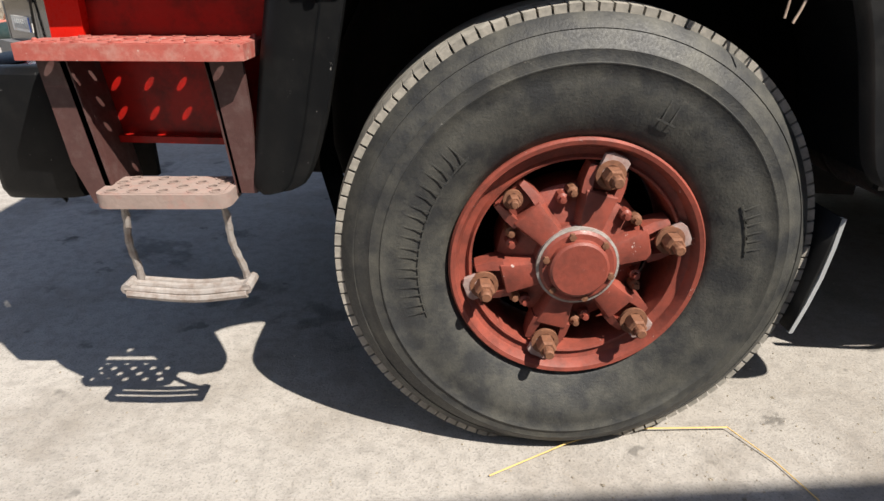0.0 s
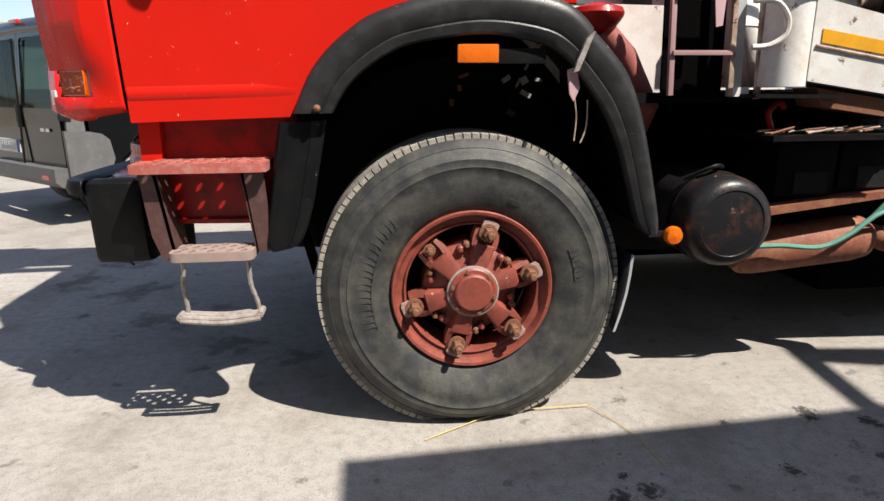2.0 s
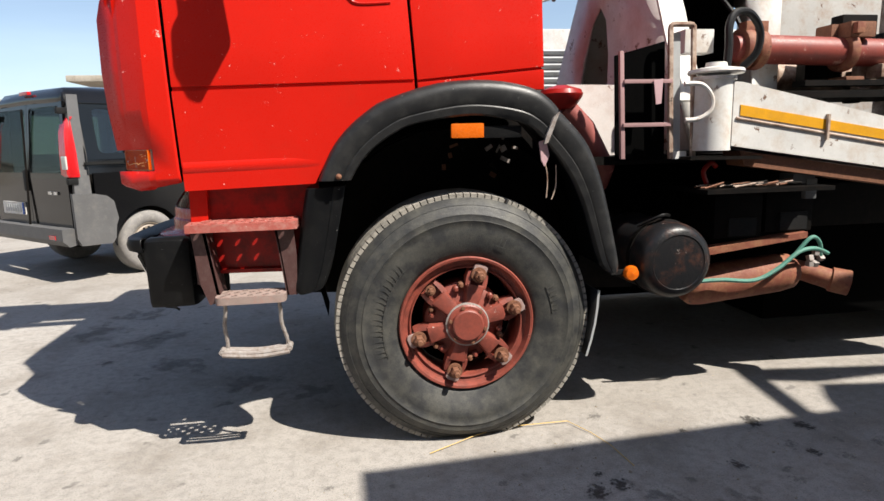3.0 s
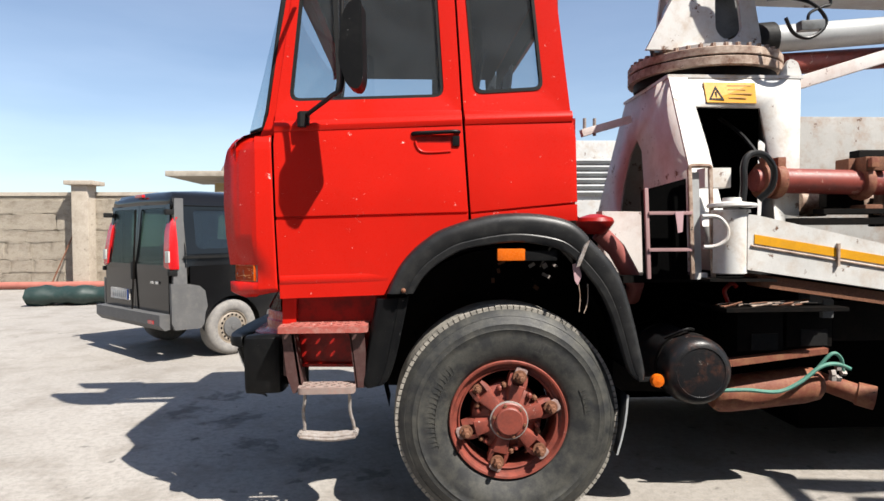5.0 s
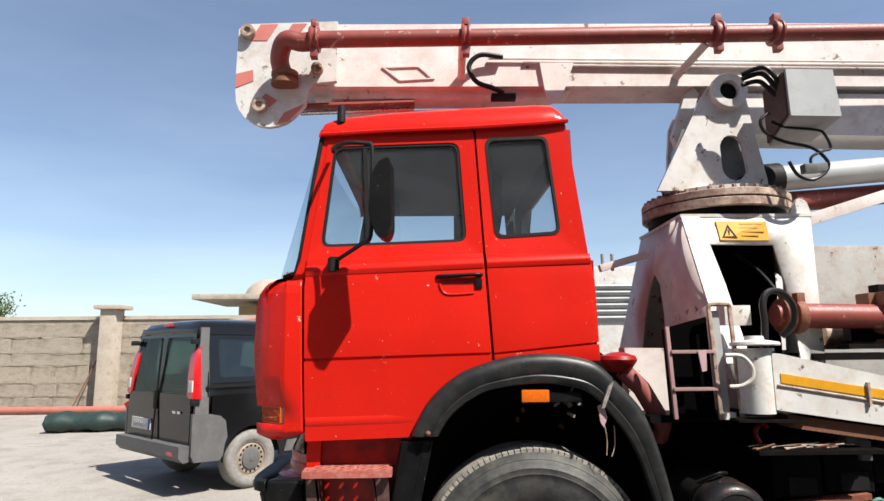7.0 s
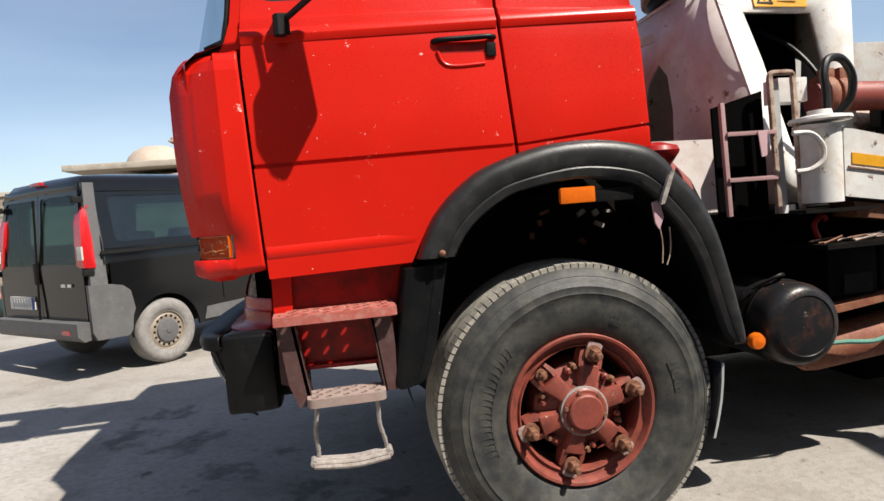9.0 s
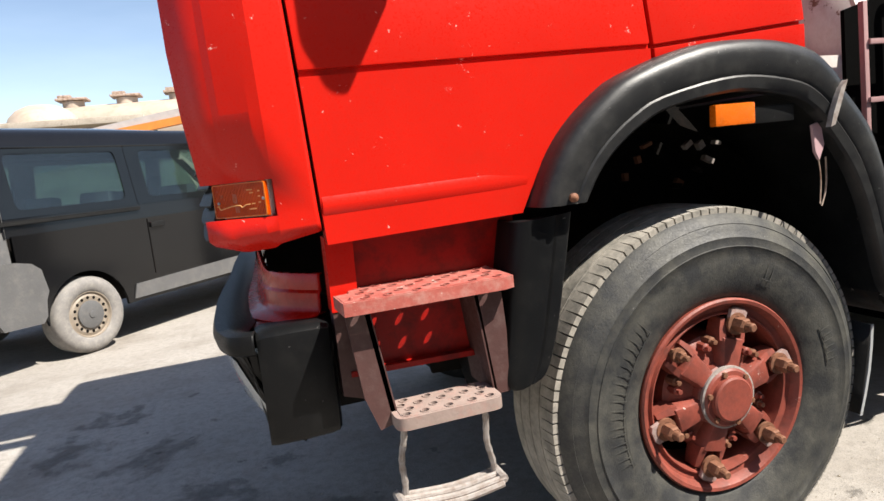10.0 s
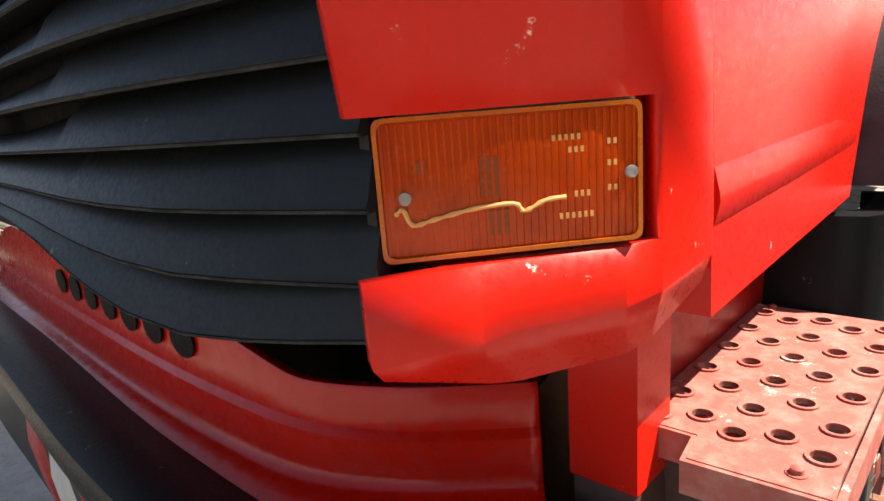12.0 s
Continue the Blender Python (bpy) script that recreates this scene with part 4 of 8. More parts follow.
    rows = [[(front_plan(y) - 0.004, y, 1.845), (front_plan(y) - 0.02, y, 1.86), (front_plan(y) - 0.02, y, 1.93), (front_plan(y) + 0.02, y, 1.975)] for y in ys]
    add_loft(bm, rows)
    part("grille_surround", bm, RED, grille, "red edge above the grille")


build_grille()


def build_front_end():
    # curved red apron under the grille
    bm = bmesh.new()
    half = [(-1.16, 0.143, 0), (-1.20, 0.19, 0), (-1.235, 0.235, 0), (-1.265, 0.29, 0), (-1.285, 0.35, 0), (-1.295, 0.45, 0), (-1.302, 0.7, 0)]
    plan = bend(half + [(-1.305, MID, 0)] + [(x, 2 * MID - y, 0) for x, y, _ in half[::-1]], 4)
    plan = [V(p.x + recede(p.y), p.y, 0) for p in plan]
    prof = [(0.012, 1.091), (0.003, 1.09), (0.0, 1.084), (-0.001, 1.046), (-0.008, 1.038), (-0.009, 1.0), (-0.013, 0.99), (-0.022, 0.984), (-0.078, 0.978)]
    rows = []
    for i, p in enumerate(plan):
        q0, q1 = plan[max(i - 1, 0)], plan[min(i + 1, len(plan) - 1)]
        d = (q1 - q0).normalized()
        n = V(d.y, -d.x, 0)
        n = n if n.dot(p - V(-0.6, MID, 0)) > 0 else -n
        lift = 0.07 * min(1, max(0, (min(p.y, 2 * MID - p.y) - 0.36) / 0.3))
        rows.append([p - n * a + V(0, 0, z + (lift if z > 1.07 else 0.0)) for a, z in prof])
    add_loft(bm, rows)
    ob = part("front_apron", bm, RED_GLOSS, truck, "folded dark red apron below the grille")
    s = ob.modifiers.new("thickness", "SOLIDIFY")
    s.thickness = 0.004
    # dark discs laid on the apron paint the shade in its holes
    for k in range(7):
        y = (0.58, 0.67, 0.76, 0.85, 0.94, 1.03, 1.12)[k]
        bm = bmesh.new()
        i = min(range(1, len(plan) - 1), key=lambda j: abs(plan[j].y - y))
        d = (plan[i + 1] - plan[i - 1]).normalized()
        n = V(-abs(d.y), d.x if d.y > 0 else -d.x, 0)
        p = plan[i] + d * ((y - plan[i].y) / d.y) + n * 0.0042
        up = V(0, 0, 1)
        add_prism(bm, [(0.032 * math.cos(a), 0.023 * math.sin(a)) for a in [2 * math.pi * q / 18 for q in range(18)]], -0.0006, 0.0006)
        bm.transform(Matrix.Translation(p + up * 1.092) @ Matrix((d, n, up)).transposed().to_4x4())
        part("apron_hole_shade", bm, GREASE_SHADE, truck, "dark disc painted as a shaded hole in the apron")
    # bumper
    bumper = new("bumper")
    bumper.parent = truck
    outer = bend([(-1.345, 0.018, 0), (-1.387, 0.03, 0), (-1.418, 0.075, 0), (-1.443, 0.22, 0), (-1.447, 0.6, 0), (-1.441, MID, 0), (-1.447, 1.66, 0), (-1.432, 2.16, 0), (-1.345, 2.242, 0)], 5)
    outer = [V(p.x + recede(p.y), p.y, 0) for p in outer]
    bm = bmesh.new()
    rows = []
    for i, p in enumerate(outer):
        c = V(-0.6, MID, 0)
        q0, q1 = outer[max(i - 1, 0)], outer[min(i + 1, len(outer) - 1)]
        d = (q1 - q0).normalized()
        n = V(d.y, -d.x, 0)
        n = n if n.dot(p - c) > 0 else -n
        k = min(1, min(p.y, 2 * MID - p.y) / 0.6)
        s, back = 1 - 0.8 * k, 0.012 + 0.028 * (1 - k)
        wide = 0.062 + 0.048 * min(1, max(0, min(p.y, 2 * MID - p.y) - 0.06) / 0.14)
        rows.append([p - n * (wide + 0.004) + V(0, 0, 0.94), p - n * wide + V(0, 0, 0.976), p - n * (wide - 0.016) + V(0, 0, 0.985), p - n * 0.03 + V(0, 0, 0.990), p - n * 0.007 + V(0, 0, 0.984), p + V(0, 0, 0.962),
                     p - n * 0.006 + V(0, 0, 0.938), p - n * back + V(0, 0, 0.925), p - n * (back + 0.05 * s) + V(0, 0, 0.82), p - n * (back + 0.008 + 0.13 * s) + V(0, 0, 0.67), p - n * (0.06 + 0.13 * s) + V(0, 0, 0.655)])
    add_loft(bm, rows)
    ob = part("bumper_bar", bm, PLASTIC, bumper, "black plastic bumper with a raised top edge", smooth=40)
    s = ob.modifiers.new("thickness", "SOLIDIFY")
    s.thickness = 0.006
    # red shelf that fills the space between apron and bumper
    def along(line, k):
        """The place a share k along a line."""
        ls = [(b - a).length for a, b in zip(line, line[1:])]
        d = k * sum(ls)
        for a, b, q in zip(line, line[1:], ls):
            if d <= q:
                return a.lerp(b, d / q)
            d -= q
        return line[-1]
    lip = [V(p.x + 0.102, min(max(p.y, 0.10), 2 * MID - 0.10), 0) for p in outer]
    bm = bmesh.new()
    rows = []
    for i in range(61):
        a, b = along(plan, i / 60), along(lip, i / 60)
        rows.append([a.lerp(b, f) + V(0, 0, z) for f, z in ((-0.1, 0.986), (0.12, 0.981), (0.5, 0.975), (0.9, 0.972), (1.0, 0.970))])
    add_loft(bm, rows)
    # darker red holds both dust and the painted reflection of the grille
    part("apron_shelf", bm, RED_WORN, truck, "dusty red shelf between apron and bumper, darkened for the grille it mirrors")
    # end block
    bm = bmesh.new()
    loops = []
    for x, y, top in ((-1.338, 0.034, -0.006), (-1.322, 0.026, 0.0), (-1.25, 0.022, 0.002), (-1.185, 0.026, 0.0), (-1.164, 0.036, -0.006), (-1.155, 0.06, -0.02)):
        loops.append([(x, 0.2, 0.972 + top), (x, y + 0.06, 0.986 + top), (x, y + 0.02, 0.984 + top), (x, y + 0.004, 0.972 + top), (x, y, 0.945), (x, y + 0.004, 0.85), (x, y + 0.014, 0.715), (x, y + 0.03, 0.69), (x, 0.22, 0.685)])
    add_loft(bm, loops, closed=True, caps=True)
    part("bumper_end", bm, PLASTIC, bumper, "black plastic bumper end cap", bevel=0.004)
    # headlamp in the bumper's front
    bm = bmesh.new()
    def face(y, z, proud):
        """A place on the bumper's front."""
        a, b = next((outer[j], outer[j + 1]) for j in range(4, len(outer) - 1) if outer[j + 1].y >= y)
        p = a.lerp(b, (y - a.y) / max(1e-6, b.y - a.y))
        k = min(1, min(y, 2 * MID - y) / 0.6)
        s, back = 1 - 0.8 * k, 0.012 + 0.028 * (1 - k)
        if z > 0.82:
            deep = back + 0.05 * s * (0.925 - z) / 0.105
        else:
            deep = back + 0.05 * s + (0.008 + 0.08 * s) * (0.82 - z) / 0.15
        return (p.x + deep - proud, y, z)

    def face_patch(y0, y1, z0, z1, proud):
        bm = bmesh.new()
        add_loft(bm, [[face(y0 + (y1 - y0) * i / 8, z1 + (z0 - z1) * j / 6, proud - 0.008 * (i in (0, 8) or j in (0, 6))) for j in range(7)] for i in range(9)])
        return bm
    part("headlamp_bezel", face_patch(0.09, 0.46, 0.685, 0.92, 0.006), GREASE_SHADE, bumper, "dark patch round the headlamp", smooth=30)
    bm = face_patch(0.115, 0.40, 0.70, 0.905, 0.014)
    part("headlamp", bm, LENS, bumper, "pale dusty headlamp lens", smooth=60)
    for k, (y, mat) in enumerate(((0.60, RED_WORN), (0.76, GREY), (0.92, RED_WORN))):
        bm = face_patch(y - 0.06, y + 0.06, 0.69, 0.92, 0.008)
        part("marker_stripe", bm, mat, bumper, "red and white marker board stripe")
    # red side sheet below the door and upright bracket
    bm = bmesh.new()
    add_prism(bm, [(-1.12, 0.83), (-0.80, 0.815), (-0.64, 0.815), (-0.62, 1.2), (-1.14, 1.2)], 0.078, 0.09)
    add_prism(bm, [(-1.12, 0.84), (-0.66, 0.83), (-0.66, 0.815), (-1.12, 0.825)], 0.05, 0.09)
    part("sill_panel", bm, RED_WORN, truck, "dirty red sheet below the door")
    bm = bmesh.new()
    add_prism(bm, [(-1.148, 1.0), (-1.08, 1.0), (-1.075, 1.19), (-1.145, 1.19)], 0.05, 0.118)
    part("step_post", bm, RED, truck, "red upright bracket beside the steps", bevel=0.006)
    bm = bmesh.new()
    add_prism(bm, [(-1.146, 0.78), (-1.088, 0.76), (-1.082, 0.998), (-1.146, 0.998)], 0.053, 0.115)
    part("step_post_foot", bm, STEP_DARK, truck, "dark brown foot of the upright bracket", bevel=0.006)
    bm = bmesh.new()
    add_box(bm, (-1.09, 0.24, 1.03), (0.02, 0.30, 0.42))
    part("hinge_bracket", bm, NUT, truck, "rusty bracket behind the apron", bevel=0.004)
    # added panel that hides bright ground and paints the arch's shade
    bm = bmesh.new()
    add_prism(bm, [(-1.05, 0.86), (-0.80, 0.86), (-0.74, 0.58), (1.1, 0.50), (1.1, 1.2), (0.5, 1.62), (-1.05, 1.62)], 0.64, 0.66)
    part("arch_shade_panel", bm, GREASE_SHADE, truck, "near-black panel added as the shade inside the wheel arch")
    # chassis
    for y0 in (0.75, 1.45):
        bm = bmesh.new()
        add_box(bm, (3.75, y0, 0.92), (9.5, 0.08, 0.26))
        part("chassis_rail", bm, GREASE_SHADE, truck, "greasy dark chassis rail", bevel=0.008)
    bm = bmesh.new()
    add_tube(bm, [(0, 0.2, 0.52), (0, 2.05, 0.52)], 0.06, 12)
    add_box(bm, (0.0, 0.52, 0.62), (0.5, 0.09, 0.12))
    part("front_axle", bm, GREASE_SHADE, truck, "dark front axle beam")
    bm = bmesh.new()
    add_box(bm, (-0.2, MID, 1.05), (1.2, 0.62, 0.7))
    part("engine", bm, GREASE_SHADE, truck, "dark engine block under the cab", bevel=0.05)


build_front_end()


def build_radiator():
    bm = bmesh.new()
    add_box(bm, (-1.02, MID, 1.04), (0.05, 1.75, 0.5))
    part("radiator", bm, GREASE_SHADE, truck, "dark radiator behind the apron", bevel=0.01)
    bm = bmesh.new()
    add_box(bm, (-1.14, 0.62, 1.1), (0.26, 0.02, 0.42))
    part("inner_baffle", bm, GREASE_SHADE, truck, "dark baffle beside the radiator")
    bm = bmesh.new()
    add_box(bm, (-1.12, 0.21, 0.86), (0.15, 0.02, 0.32))
    part("splash_plate", bm, GREASE_SHADE, truck, "dark splash plate behind the bumper end")
    bm = bmesh.new()
    for k in range(4):
        add_tube(bm, bend([(-1.10, 0.12 + 0.012 * k, 1.16 - 0.02 * k), (-1.13, 0.20, 1.14 - 0.03 * k), (-1.10, 0.34, 1.13 - 0.02 * k)], 4), 0.006, 6)
    part("cable_bundle", bm, HOSE, truck, "dark cables behind the apron")


build_radiator()


# steps
def plate_with_holes(bm, x0, x1, y0, y1, z0, z1, pitch=0.072, r=0.0098):
    """A tread plate with staggered round holes that go through."""
    rows = max(2, round((y1 - y0) / 0.031))
    h = (y1 - y0) / rows
    for j in range(rows):
        a, b = y0 + j * h, y0 + (j + 1) * h
        cuts = [x0]
        x = x0 + (pitch if j % 2 else pitch / 2)
        while x < x1 - pitch * 0.45:
            cuts.append(x)
            x += pitch
        cuts.append(x1)
        for u, v in zip(cuts, cuts[1:]):
            if v - u < 0.03:
                add_prism(bm, [(u, a), (v, a), (v, b), (u, b)], z0, z1, axis="z")
                continue
            cx, cy = (u + v) / 2, (a + b) / 2
            n = 16
            inner = [(cx + r * math.cos(2 * math.pi * k / n), cy + r * math.sin(2 * math.pi * k / n)) for k in range(n)]
            outer = []
            for k in range(n):
                c, s = math.cos(2 * math.pi * k / n), math.sin(2 * math.pi * k / n)
                m = max(abs(c), abs(s))
                outer.append((cx + (v - u) / 2 * c / m, cy + (b - a) / 2 * s / m))
            add_ring(bm, outer, inner, z0, z1, axis="z")
            lip = [(cx + (r + 0.0034) * math.cos(2 * math.pi * k / n), cy + (r + 0.0034) * math.sin(2 * math.pi * k / n)) for k in range(n)]
            add_ring(bm, lip, inner, z1 - 0.001, z1 + 0.0022, axis="z")


def build_steps():
    steps = new("cab_steps")
    steps.parent = truck
    bm = bmesh.new()
    plate_with_holes(bm, -1.10, -0.715, -0.094, 0.076, 1.046, 1.050)
    add_prism(bm, [(-1.136, -0.096), (-1.10, -0.094), (-1.10, 0.016), (-1.141, 0.010)], 1.046, 1.050, axis="z")
    skirt = [(-1.104, 0.08), (-1.104, 0.020), (-1.146, 0.014), (-1.140, -0.102), (-0.74, -0.102), (-0.71, -0.09), (-0.708, 0.08)]
    skin = [(-1.10, 0.076), (-1.10, 0.016), (-1.141, 0.010), (-1.135, -0.096), (-0.742, -0.096), (-0.715, -0.086), (-0.713, 0.076)]
    add_ring(bm, skirt, skin, 1.018, 1.049, axis="z")
    part("upper_step", bm, STEP, steps, "dusty red perforated step plate", smooth=30)
    for x, y in ((-1.115, -0.066), (-0.725, 0.055)):
        bm = bmesh.new()
        add_lathe(bm, [(0.0085, 0.0), (0.0085, -0.001), (0.0055, -0.0012), (0.005, -0.005), (0.003, -0.0065), (0.0, -0.0068)], (0, 0, 0), axis="y", seg=12, caps=False)
        bm.transform(Matrix.Translation((x, y, 1.050)) @ Matrix.Rotation(-math.pi / 2, 4, "X"))
        part("step_bolt", bm, STEP, steps, "painted round bolt head")
    bm = bmesh.new()
    plate_with_holes(bm, -1.035, -0.785, -0.105, 0.015, 0.750, 0.754, 0.062, 0.0098)
    o = round_poly([(-1.05, -0.112), (-0.772, -0.112), (-0.772, 0.02), (-1.05, 0.02)], 0.03)
    i = round_poly([(-1.036, -0.105), (-0.784, -0.105), (-0.784, 0.014), (-1.036, 0.014)], 0.02)
    add_ring(bm, o, i, 0.722, 0.753, axis="z")
    part("lower_step", bm, STEP_PALE, steps, "dusty pale perforated step plate", smooth=30)
    for pts, ya, yb in (([(-1.135, 1.03), (-1.075, 1.03), (-1.03, 0.725), (-1.08, 0.712), (-1.11, 0.80)], -0.05, 0.10),):
        bm = bmesh.new()
        add_prism(bm, [pts[0], pts[1], pts[2], pts[3], pts[4]], ya, ya + 0.012)
        add_prism(bm, [(-1.088, 1.02), (-1.076, 1.02), (-1.035, 0.73), (-1.047, 0.73)], ya, yb)
        part("step_bracket", bm, STEP_DARK, steps, "worn brown step bracket", bevel=0.003)
    bm = bmesh.new()
    add_prism(bm, [(-0.805, 1.02), (-0.728, 1.02), (-0.722, 0.9), (-0.728, 0.735), (-0.768, 0.735), (-0.79, 0.93)], -0.045, -0.033)
    add_prism(bm, [(-0.805, 1.02), (-0.795, 1.02), (-0.762, 0.735), (-0.772, 0.735)], -0.045, 0.12)
    part("step_bracket", bm, STEP_DARK, steps, "worn dark step bracket", bevel=0.003)
    # hanging rung
    for x0, x1 in ((-1.025, -1.035), (-0.812, -0.785)):
        bm = bmesh.new()
        pts = [(x0 + (x1 - x0) * t + 0.004 * math.sin(9 * t), -0.05 + 0.035 * t, 0.73 - 0.225 * t) for t in [i / 14 for i in range(15)]]
        add_tube(bm, pts, [0.0075 + 0.0018 * (i % 2) for i in range(15)], 7)
        part("rung_rod", bm, STEEL, steps, "twisted rusty hanging rod")
    bm = bmesh.new()
    for y, z in ((-0.055, 0.508), (-0.030, 0.510), (-0.004, 0.508)):
        add_tube(bm, bend([(-1.052, y, z), (-1.0, y, z - 0.005), (-0.9, y, z - 0.012), (-0.81, y, z - 0.004), (-0.768, y, z)], 3), 0.009, 8)
    for x in (-1.048, -0.775):
        add_tube(bm, [(x, -0.062, 0.508), (x, 0.004, 0.508)], 0.013, 8)
    add_tube(bm, bend([(-1.048, -0.058, 0.497), (-0.9, -0.058, 0.483), (-0.775, -0.058, 0.496)], 4), 0.011, 8)
    part("rung", bm, STEEL, steps, "bent grey slotted foot rung")


build_steps()


# mudguard
def sweep_guard(bm, O, I, face, back, lipback=0.05, thick=0.018):
    rows = []
    for (ox, oz), (ix, iz) in zip(O, I):
        o, i = V(ox, 0, oz), V(ix, 0, iz)
        mid = lambda t, y: (o.lerp(i, t).x, y, o.lerp(i, t).z)
        rows.append([mid(0.0, back), mid(-0.02, face + 0.05), mid(0.02, face + 0.018), mid(0.12, face + 0.002), mid(0.3, face - 0.006), mid(0.62, face - 0.002), mid(0.70, face + 0.004),
                     mid(0.74, face + 0.0), mid(0.95, face + 0.004), mid(1.0, face + 0.012), mid(1.0, face + lipback), mid(0.93, face + lipback), mid(0.9, face + 0.03), mid(0.3, face + 0.03), mid(0.1, face + 0.06), mid(0.08, back)])
    add_loft(bm, rows, closed=True, caps=True)


def build_guard():
    guard = new("mudguard")
    guard.parent = truck
    O = bend([(-0.613, 0, 1.205), (-0.56, 0, 1.32), (-0.494, 0, 1.405), (-0.41, 0, 1.475), (-0.323, 0, 1.524), (-0.115, 0, 1.584), (0.096, 0, 1.595), (0.267, 0, 1.567), (0.345, 0, 1.525), (0.392, 0, 1.478)], 3)
    I = bend([(-0.483, 0, 1.205), (-0.44, 0, 1.275), (-0.38, 0, 1.335), (-0.30, 0, 1.388), (-0.209, 0, 1.425), (-0.019, 0, 1.452), (0.09, 0, 1.449), (0.22, 0, 1.425), (0.29, 0, 1.39), (0.345, 0, 1.342)], 3)
    bm = bmesh.new()
    sweep_guard(bm, [(p.x, p.z) for p in O], [(p.x, p.z) for p in I], -0.098, 0.62)
    part("arch", bm, GUARD, guard, "scuffed black plastic wheel arch", smooth=40)
    O = bend([(0.402, 0, 1.468), (0.47, 0, 1.40), (0.532, 0, 1.322), (0.585, 0, 1.2), (0.623, 0, 1.066), (0.655, 0, 0.93), (0.682, 0, 0.80), (0.675, 0, 0.757)], 3)
    I = bend([(0.335, 0, 1.345), (0.40, 0, 1.27), (0.459, 0, 1.187), (0.51, 0, 1.08), (0.549, 0, 0.959), (0.572, 0, 0.88), (0.60, 0, 0.80), (0.635, 0, 0.757)], 3)
    bm = bmesh.new()
    sweep_guard(bm, [(p.x, p.z) for p in O], [(p.x, p.z) for p in I], -0.085, 0.62)
    part("rear_guard", bm, GUARD, guard, "black plastic rear mudguard", smooth=40)
    O = bend([(-0.667, 0, 1.172), (-0.70, 0, 1.0), (-0.725, 0, 0.85), (-0.742, 0, 0.76), (-0.722, 0, 0.732)], 4)
    I = bend([(-0.507, 0, 1.182), (-0.545, 0, 1.0), (-0.575, 0, 0.87), (-0.612, 0, 0.77), (-0.645, 0, 0.745)], 4)
    bm = bmesh.new()
    sweep_guard(bm, [(p.x, p.z) for p in O], [(p.x, p.z) for p in I], -0.055, 0.09)
    part("front_flap", bm, PLASTIC, guard, "black plastic flap before the wheel", smooth=40)
    bm = bmesh.new()
    add_prism(bm, [(0.36, 1.44), (0.385, 1.46), (0.352, 1.375), (0.335, 1.335), (0.318, 1.33), (0.33, 1.37)], -0.118, -0.10)
    part("guard_strap", bm, STEEL, guard, "grey strap joining the guards", bevel=0.003)
    bm = bmesh.new()
    add_lathe(bm, [(0.012, 0.0), (0.012, -0.012), (0.006, -0.017), (0.0, -0.018)], (-0.532, -0.098, 1.222), seg=10, caps=False)
    part("guard_bolt", bm, NUT, guard)
    bm = bmesh.new()
    add_box(bm, (0.0, -0.080, 1.392), (0.138, 0.026, 0.06))
    part("side_marker", bm, AMBER, guard, "bright amber side marker lamp", bevel=0.008)
    bm = bmesh.new()
    add_box(bm, (0.15, -0.06, 1.385), (0.17, 0.02, 0.05))
    part("marker_bracket", bm, PLASTIC, guard, bevel=0.005)
    bm = bmesh.new()
    add_lathe(bm, [(0.034, -0.01), (0.036, -0.025), (0.03, -0.04), (0.0, -0.045)], (0.765, -0.0, 0.737), seg=24, caps=True)
    part("round_reflector", bm, AMBER, guard, "round amber reflector")
    bm = bmesh.new()
    add_box(bm, (0.72, 0.0, 0.74), (0.09, 0.02, 0.02))
    part("reflector_arm", bm, BLACK, guard)
    # flap coloured black for the shade between tyre and guard
    bm = bmesh.new()
    add_loft(bm, [[(0.618 - 0.055 * t, y, 0.66 - 0.305 * t) for t in (0, 0.25, 0.5, 0.75, 1)] for y in (-0.01, 0.26)])
    ob = part("mud_flap", bm, BLACK, guard, "rubber mud flap behind the wheel, darkened for its shade")
    s = ob.modifiers.new("thickness", "SOLIDIFY")
    s.thickness = 0.008
    bm = bmesh.new()
    add_loft(bm, [[(0.621 - 0.055 * t - dx + 0.012 * math.sin(3.14 * t), y, 0.662 - 0.31 * t) for t in (0, 0.25, 0.5, 0.75, 1)] for dx, y in ((0.0, -0.013), (0.010, -0.012), (0.010, -0.002), (0.0, -0.002))], closed=False)
    part("flap_edge", bm, GREY, guard, "pale strip along the mud flap's edge")
    # inner wheel housing, with the arch's shade in its colour
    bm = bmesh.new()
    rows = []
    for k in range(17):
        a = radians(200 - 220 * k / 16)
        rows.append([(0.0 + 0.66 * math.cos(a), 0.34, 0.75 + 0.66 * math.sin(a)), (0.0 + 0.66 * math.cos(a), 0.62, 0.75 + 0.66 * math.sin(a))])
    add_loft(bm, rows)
    part("inner_guard", bm, GREASE_SHADE, guard, "inner wheel housing, near-black for the arch's shade")


build_guard()


